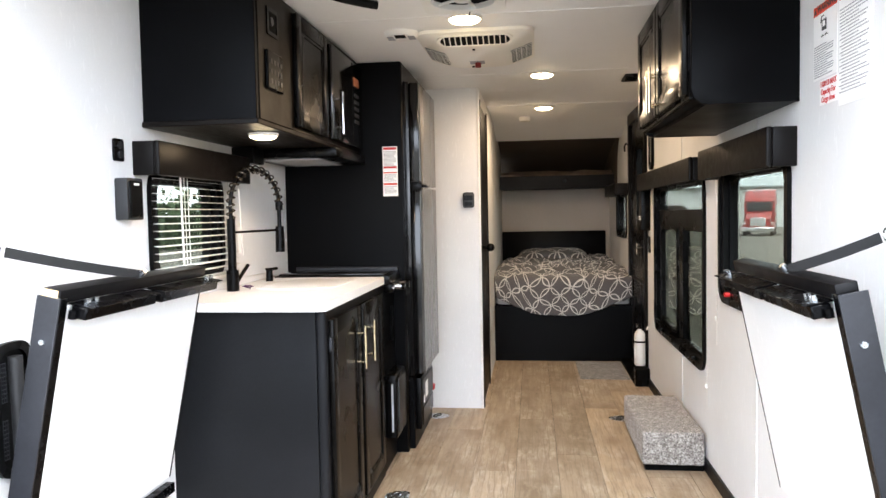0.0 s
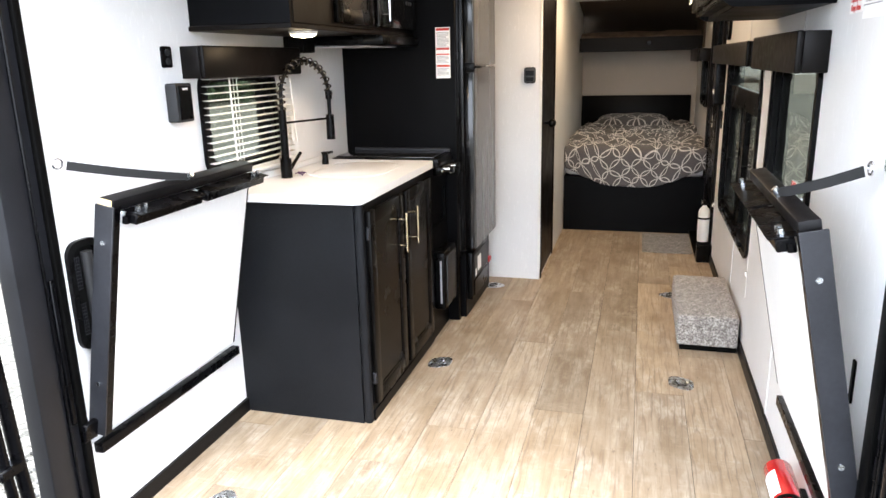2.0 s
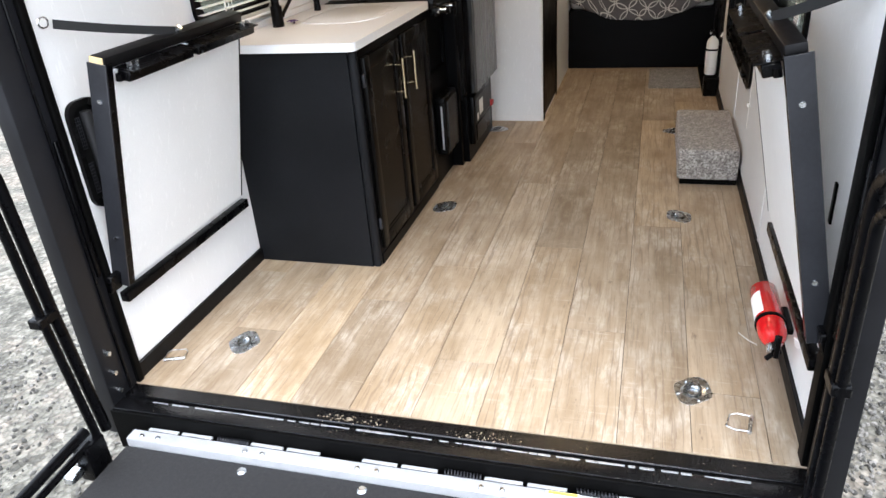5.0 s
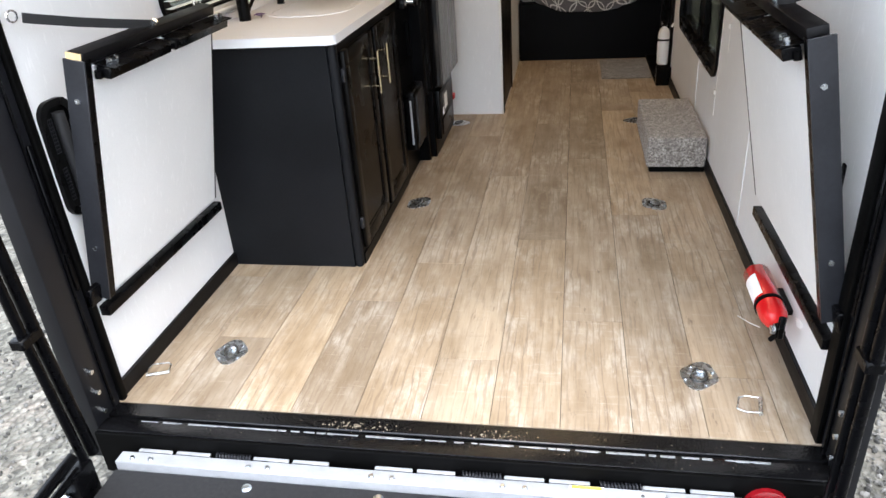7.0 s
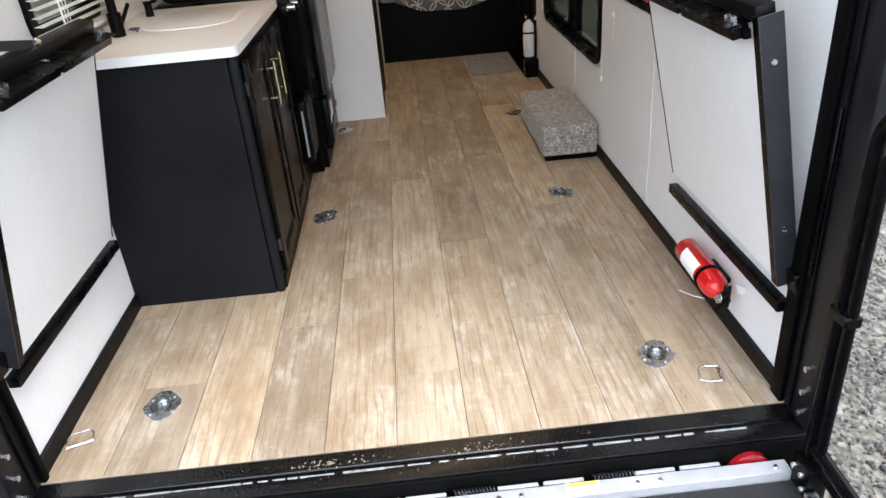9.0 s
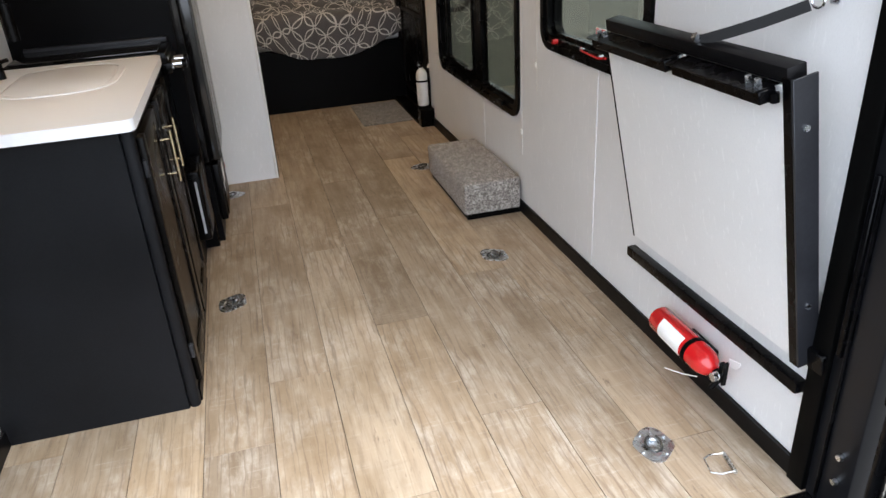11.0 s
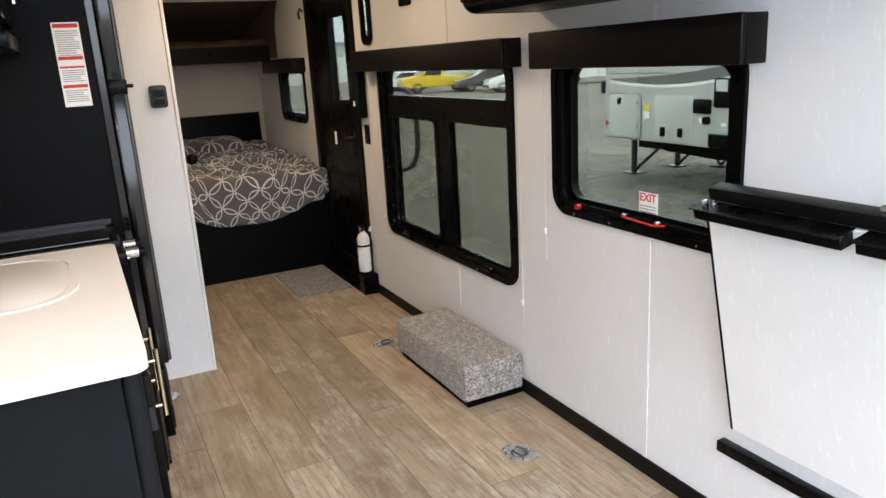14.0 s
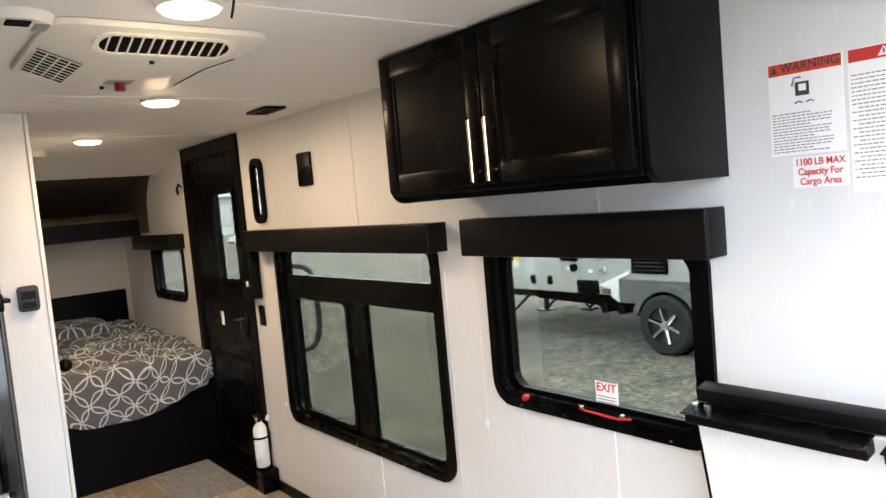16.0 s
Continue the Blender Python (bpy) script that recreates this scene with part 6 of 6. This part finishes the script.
for y0, y1, z0, z1, ends in ((8.02, 8.74, 0.07, 0.72, 0), (7.0, 7.74, 0.09, 0.71, 1)):
    d = part("hatch", slab(rounded(y0, y1, z0, z1, 0.07), "x", TX - 0.012, TX, 0.004), SKIN, tr, "white baggage hatch")
    part("hatch_seal", ring(rounded(y0 - 0.012, y1 + 0.012, z0 - 0.012, z1 + 0.012, 0.08), rounded(y0, y1, z0, z1, 0.07), "x", TX - 0.008, TX), SKING if ends == 0 else METALWALL, d)
    if ends:
        for y in (7.21, 7.55):
            part("latch", box(TX - 0.035, TX - 0.014, y - 0.045, y + 0.045, 0.14, 0.27, 0.03, 2), PLASTIC, d, "black hatch latch")
    else:
        part("latch", box(TX - 0.03, TX - 0.011, 8.45, 8.53, 0.57, 0.67, 0.01, 2), PLASTIC, d, "black hatch latch")
        for z in (0.58, 0.24):
            part("hinge_cap", box(TX - 0.025, TX - 0.011, 8.07, 8.11, z, z + 0.04, 0.01), PLASTIC, d)
part("vent_box", slab(rounded(6.17, 6.62, 0.58, 0.96, 0.02), "x", TX - 0.03, TX, 0.005), PLASTIC, tr, "black appliance vent")
part("vent_sticker", box(TX - 0.034, TX - 0.031, 6.40, 6.59, 0.79, 0.94, 0), METALWALL, tr, "grey printed sticker")
part("small_vent", slab(rounded(6.68, 6.98, 0.49, 0.68, 0.02), "x", TX - 0.025, TX, 0.005), PLASTIC, tr, "black small hatch")
part("outlet", rod((TX - 0.05, 6.74, 0.40), (TX, 6.74, 0.40), 0.055, 16), PLASTIC, tr)
part("outlet_cover", box(TX - 0.02, TX, 6.80, 6.88, 0.36, 0.42, 0.01), PAPER, tr)
part("silver_port", box(TX - 0.03, TX, 6.18, 6.30, 0.31, 0.43, 0.02), ZINC, tr, "silver service port")
part("white_port", box(TX - 0.015, TX, 6.42, 6.5, 0.33, 0.38, 0.008), PAPER, tr)
part("lower_groove", box(TX - 0.006, TX, 5.7, 6.98, 0.295, 0.305, 0), METALWALL, tr)
part("battery_box", box(TX - 0.05, TX + 0.3, 6.33, 6.69, 0.045, 0.23, 0.015), PLASTIC, tr, "black battery box")
part("white_chevron", slab([(6.32, 0.166), (5.80, 0.385), (5.80, 0.335), (5.985, 0.262), (5.985, -0.05), (6.11, 0.02), (6.10, 0.13)], "x", TX - 0.03, TX - 0.003, 0.003), PAPER, tr, "white chevron on the skirt end")
part("step_label", box(TX - 0.012, TX - 0.004, 6.13, 6.27, 0.05, 0.12, 0), pmat("rust_brown_trim", (0.20, 0.10, 0.07), 0.6), tr, "rust-brown trim")
part("side_vent", slab(rounded(5.225, 5.755, 0.348, 0.86, 0.02), "x", TX - 0.03, TX, 0.005), PLASTIC, tr, "black louvred appliance vent")
for k in range(9):
    part("vent_louvre", box(TX - 0.042, TX - 0.031, 5.26, 5.72, 0.385 + k * 0.05, 0.40 + k * 0.05, 0.004), PLASTIC2, tr)
part("marker_light", box(TX - 0.02, TX, 8.76, 8.81, 0.22, 0.32, 0.01), REDP, tr, "red marker light")
part("yellow_label", box(TX - 0.006, TX, 7.84, 7.96, 0.48, 0.58, 0), YELLOW, tr, "pale yellow label")
part("white_label", box(TX - 0.006, TX, 7.84, 7.96, 0.37, 0.475, 0), PAPER, tr, "white label")
sw = [(8.70 - 0.27 * k, 0.93 - 0.115 * math.sin(min(1.0, k / 8) * math.pi * 0.62) + 0.0022 * k * k) for k in range(15)]
sh = [(y, z + 0.15 * math.sin(math.pi * (k + 0.4) / 15) ** 0.8) for k, (y, z) in enumerate(sw)]
part("decal_stripe", slab(sw + sh[::-1], "x", TX - 0.004, TX), SKING, tr, "grey swoosh decal")
part("decal_edge", slab([(y, z - 0.045) for y, z in sw] + [(y, z - 0.006) for y, z in sw[::-1]], "x", TX - 0.004, TX), PAPER, tr, "white swoosh edge")
part("decal_line", slab([(6.42, 0.485), (6.1, 0.55), (5.2, 0.76), (5.2, 0.80), (6.1, 0.575)], "x", TX - 0.004, TX), STRIPE, tr, "charcoal decal line")
part("cap_line", box(TX - 0.004, TX, 7.45, 8.8, 1.02, 1.035, 0), SKING, tr)
for y0, y1 in ((3.2, 4.6), (0.2, 1.9)):
    part("window", slab(rounded(y0, y1, 1.1, 1.85, 0.1), "x", TX - 0.02, TX, 0.004), CARGLASS, tr, "dark trailer window")
for y in (5.215, 4.34):
    wheel(tr, TX - 0.07, y, 0.375, 0.24)
    arc_o, arc_i = ([(y + r * math.cos(q), GROUND + 0.375 + r * math.sin(q)) for q in np.linspace(0.25, math.pi - 0.25, 18)] for r in (0.505, 0.425))
    part("wheel_arch", slab(arc_o + arc_i[::-1], "x", TX - 0.13, TX - 0.021, 0.008), SKING, tr, "grey wheel arch")
    part("wheel_well", slab([(y + 0.42 * math.cos(q), GROUND + 0.375 + 0.42 * math.sin(q)) for q in np.linspace(0, 2 * math.pi, 25)[:-1]], "x", TX - 0.028, TX - 0.021), RUBBER, tr, "dark wheel well")
for x in (TX + 0.72, TX + 1.7):
    part("landing_leg", rod((x, 8.95, 0.1), (x, 8.95, GROUND + 0.02), 0.05, 12), STEELG, tr, "grey landing leg")
    part("landing_foot", box(x - 0.13, x + 0.13, 8.82, 9.08, GROUND, GROUND + 0.02, 0.004), STEELG, tr)
    part("brace", rod((x, 8.92, GROUND + 0.06), (x, 8.15, 0.0), 0.028, 8), STEELG, tr)
for dy in (-0.28, 0.28):
    part("rear_jack", rod((TX + 0.8, 7.2, -0.34), (TX + 0.8, 7.2 + dy, -0.06), 0.02, 8), STEELG, tr)
part("jack_foot", box(TX + 0.7, TX + 0.9, 7.1, 7.3, -0.37, -0.34, 0.006), STEELG, tr)
part("underbelly", slab([(7.9, 0.02), (7.6, -0.1), (6.4, -0.14), (5.0, -0.12), (5.0, 0.02)], "x", TX + 0.1, TX + 2.2, 0.02), RUBBER, tr, "black underbelly cover")
for k in range(3):
    part("underside_pipe", rod((TX + 0.1, 6.35 - 0.28 * k, -0.16), (TX + 0.5, 6.25 - 0.28 * k, -0.16), 0.085, 12), STEEL, tr, "black waste pipe")


def vehicle(name, x, y, turn, paint, length, pickup, label):
    """Parked car or pickup, modelled along y, nose to +y."""
    t = thing(name, 0, 0, 0, label, "car" if not pickup else "pickup")
    L, W = length / 2, 0.9
    if pickup:
        prof = [(-L, 0.45), (-L, 1.05), (-0.25, 1.08), (-0.15, 1.75), (0.95, 1.78), (1.45, 1.15), (L - 0.1, 1.05), (L, 0.75), (L, 0.4)]
        win = [(-0.05, 1.2), (-0.02, 1.66), (0.85, 1.68), (1.22, 1.2)]
    else:
        prof = [(-L, 0.4), (-L, 0.85), (-L + 0.5, 0.98), (-0.9, 1.42), (0.35, 1.45), (1.05, 0.98), (L - 0.2, 0.8), (L, 0.55), (L, 0.3)]
        win = [(-1.0, 1.02), (-0.75, 1.34), (0.28, 1.37), (0.85, 1.0)]
    part("body", slab(prof, "x", -W, W, 0.05), paint, t)
    for s in (-1, 1):
        part("side_window", slab(win, "x", s * (W - 0.01), s * (W + 0.012)), CARGLASS, t)
        part("door_seam", box(s * W - 0.006, s * W + 0.006, 0.0, 0.015, 0.5, 1.0, 0), STRIPE, t)
        part("head_light", box(s * 0.6 - 0.16, s * 0.6 + 0.16, L - 0.08, L + 0.02, 0.66, 0.80, 0.02), CHROME, t)
        part("tail_light", box(s * 0.7 - 0.12, s * 0.7 + 0.12, -L - 0.02, -L + 0.06, 0.68, 0.85, 0.02), REDP, t)
    part("windscreen", box(-0.75, 0.75, 0, 0.012, -0.32, 0.30, 0.0, m=Matrix.Translation((0, 1.24 if pickup else 0.74, 1.46 if pickup else 1.22)) @ Matrix.Rotation(radians(38 if pickup else 55), 4, "X")), CARGLASS, t)
    part("front_bumper", box(-W + 0.05, W - 0.05, L - 0.1, L + 0.06, 0.34, 0.5, 0.03), STRIPE, t)
    if pickup:
        part("bed_void", box(-0.75, 0.75, -L + 0.12, -0.4, 1.0, 1.095, 0), STRIPE, t)
    for yy in (-L * 0.62, L * 0.62):
        for s in (-1, 1):
            wheel(t, s * (W - 0.1), yy, 0.34 if not pickup else 0.38, 0.22, 5, ALU, 0.0)
    t.matrix_world = pose(x - 0.5, y - 1.0, GROUND, 0, 0, turn) @ Matrix.Diagonal((0.88, 0.88, 0.88, 1))
    return t


vehicle("pickup_truck", 20.3, 41.0, 80, CARYELLOW, 5.4, True, "yellow pickup truck parked in the lot")
vehicle("sedan", 22.6, 38.6, 70, CARDARK, 4.6, False, "dark sedan parked in the lot")
vehicle("sedan", 22.8, 35.4, 72, CARWHITE, 4.7, False, "white sedan parked in the lot beside others")
vehicle("sedan", 30.2, 43.2, 65, CARWHITE, 4.7, False, "silver-white sedan parked in the lot")
vehicle("pickup_truck", 29.4, 37.3, 75, CARWHITE, 5.6, True, "white pickup truck parked in the lot")
vehicle("sedan", 20.4, 46.5, 85, CARWHITE, 4.6, False, "white sedan at the end of the row")

# red tractor unit
t = thing("semi_truck", 0, 0, 0, "red semi truck tractor with a tall sleeper cab", "truck")
part("sleeper", slab([(-3.0, 0.9), (-3.0, 3.6), (-2.2, 3.9), (-0.8, 3.75), (0.1, 2.9), (0.1, 0.9)], "x", -1.2, 1.2, 0.1), TRUCKRED, t)
part("hood", slab([(0.1, 0.7), (0.1, 2.0), (1.9, 1.75), (2.3, 1.4), (2.3, 0.7)], "x", -0.95, 0.95, 0.1), TRUCKRED, t)
part("windscreen", box(-1.0, 1.0, 0.05, 0.16, 2.05, 2.8, 0.02), CARGLASS, t)
part("grille", box(-0.6, 0.6, 2.28, 2.34, 0.8, 1.5, 0.03), CHROME, t)
part("bumper", box(-1.2, 1.2, 2.2, 2.45, 0.35, 0.72, 0.05), CHROME, t)
for s in (-1, 1):
    part("fender", slab([(0.6, 0.6), (0.8, 1.15), (1.8, 1.15), (2.1, 0.7)], "x", s * 0.9, s * 1.25, 0.04), TRUCKRED, t)
    part("head_light", box(s * 1.05 - 0.15, s * 1.05 + 0.15, 2.1, 2.2, 0.9, 1.15, 0.03), CHROME, t)
    part("side_window", box(s * 1.19, s * 1.215, -0.75, -0.05, 2.0, 2.6, 0.005), CARGLASS, t)
    for y in (1.4, -2.2, -3.4):
        wheel(t, s * 1.05, y, 0.52, 0.3, 5, ALU, 0.0)
part("chassis", box(-0.5, 0.5, -4.2, 2.0, 0.5, 0.85, 0.02), STRIPE, t)
t.matrix_world = pose(16.3, 52.0, GROUND, 0, 0, 160) @ Matrix.Diagonal((0.84, 0.84, 0.84, 1))

# pale metal building and far trees closing the lot
bld = thing("warehouse", 20, 78, GROUND, "long pale metal-clad warehouse behind the lot", "building")
part("wall", box(-30, 75, 76, 96, GROUND, 3.5, 0), METALWALL, bld)
part("roof", slab([(75.5, 3.45), (75.5, 3.6), (96.5, 8.6), (96.5, 3.45)], "x", -30.5, 75.5), ROOFM, bld)
for k in range(9):
    part("bay_door", box(-22 + k * 10.5, -17.5 + k * 10.5, 75.9, 76.0, GROUND, 2.9, 0.02), SKIN, bld)
rib = bmesh.new()
for k in range(105):
    box(-30 + k, -29.92 + k, 75.93, 76.0, GROUND + 0.2, 3.5, 0, bm=rib)
part("cladding_rib", rib, METALWALL, bld)
lt = thing("travel_trailer", -9.5, 5.0, GROUND, "white travel trailer parked on the kitchen side", "trailer")
part("body", slab([(-1.5, -0.05), (-1.5, 2.3), (9.0, 2.4), (10.2, 1.4), (10.2, -0.05)], "x", -12.0, -9.6, 0.05), SKIN, lt)
part("decal_stripe", slab([(-1.4, 0.55), (9.5, 0.75), (9.5, 0.95), (-1.4, 0.72)], "x", -9.6, -9.592), STRIPE, lt)
for y0, y1 in ((1.0, 2.4), (4.4, 6.0)):
    part("window", slab(rounded(y0, y1, 1.1, 1.75, 0.1), "x", -9.6, -9.585), CARGLASS, lt)
for y in (4.2, 5.1):
    wheel(lt, -9.75, y, 0.36, 0.22)
rng = random.Random(21)
leaf_v, leaf_f = [], []
for k in range(9000):
    bx = -24 + rng.gauss(0, 1.2)
    by = rng.uniform(-15, 60)
    bz = GROUND + abs(rng.gauss(1.6, 1.5)) * (0.7 + 0.5 * noise.noise(Vector((0, by * 0.35, 0))))
    s = rng.uniform(0.15, 0.4)
    q = pose(bx, by, bz, rng.uniform(0, 360), rng.uniform(0, 360), rng.uniform(0, 360))
    o = len(leaf_v)
    for p in ((-s, -s * 0.5, 0), (s, -s * 0.5, 0.05), (s, s * 0.5, 0), (-s, s * 0.5, 0.06)):
        leaf_v.append(tuple(q @ Vector(p)))
    leaf_f.append((o, o + 1, o + 2, o + 3))
me = bpy.data.meshes.new("hedgerow")
me.from_pydata(leaf_v, [], leaf_f)
me.materials.append(HEDGE)
tagged(new("hedgerow", me), "far dark green hedgerow along the lot", "hedge", kind="stuff")
# awning arm stay seen through the big window
solo("grab_rail", tube([(XR + 0.06, 3.74, 1.255), (XR + 0.18, 3.70, 1.255), (XR + 0.2, 3.60, 1.25), (XR + 0.2, 3.53, 1.225), (XR + 0.2, 3.495, 1.16), (XR + 0.2, 3.487, 1.06), (XR + 0.2, 3.485, 0.94), (XR + 0.2, 3.51, 0.87), (XR + 0.2, 3.57, 0.81), (XR + 0.2, 3.68, 0.775), (XR + 0.06, 3.74, 0.77)], 0.016, 10), STEELG, "grey folding grab rail outside the entry door", "handrail")

# ---- floor planks, last ----
solo("floor_base", box(XL, XR, 0.146, 6.33, -0.05, 0.0, 0), JOINT, "trailer floor under the planks", "floor", kind="structure")
floor = thing("floor", 0, 3.0, 0.0, "tan weathered-wood vinyl plank floor", "floor", kind="structure")
PW, PL = 0.202, 1.6
plank_meshes = {}


def plank(x0, x1, y0, y1):
    key = (round(x1 - x0, 3), round(y1 - y0, 3))
    if key not in plank_meshes:
        w, h = key[0] / 2 - 0.0010, key[1] / 2 - 0.0010
        b = box(-w, w, -h, h, -0.004, 0.004, 0.0005)
        me = bpy.data.meshes.new("plank")
        b.to_mesh(me)
        b.free()
        me.materials.append(PLANK)
        plank_meshes[key] = me
    ob = new("plank", plank_meshes[key])
    ob.parent = floor
    ob.matrix_parent_inverse = floor.matrix_world.inverted()
    ob.location = ((x0 + x1) / 2, (y0 + y1) / 2, 0.0005)


# first joint of each row of planks, from the kitchen wall across
STARTS = (0.95, 0.522, 1.30, 0.792, 1.097, 0.452, 1.324, 0.705, 1.585, 0.42, 1.256)
EDGES = [XL] + [-0.068 + PW * k for k in range(-4, 6)] + [XR]
for x, x1, y in zip(EDGES, EDGES[1:], STARTS):
    ys = [0.148]
    while y < 4.62:
        ys.append(y)
        y += PL
    ys.append(4.625)
    for a, b in zip(ys, ys[1:]):
        if b - a > 0.03:
            plank(x, x1, a, b)
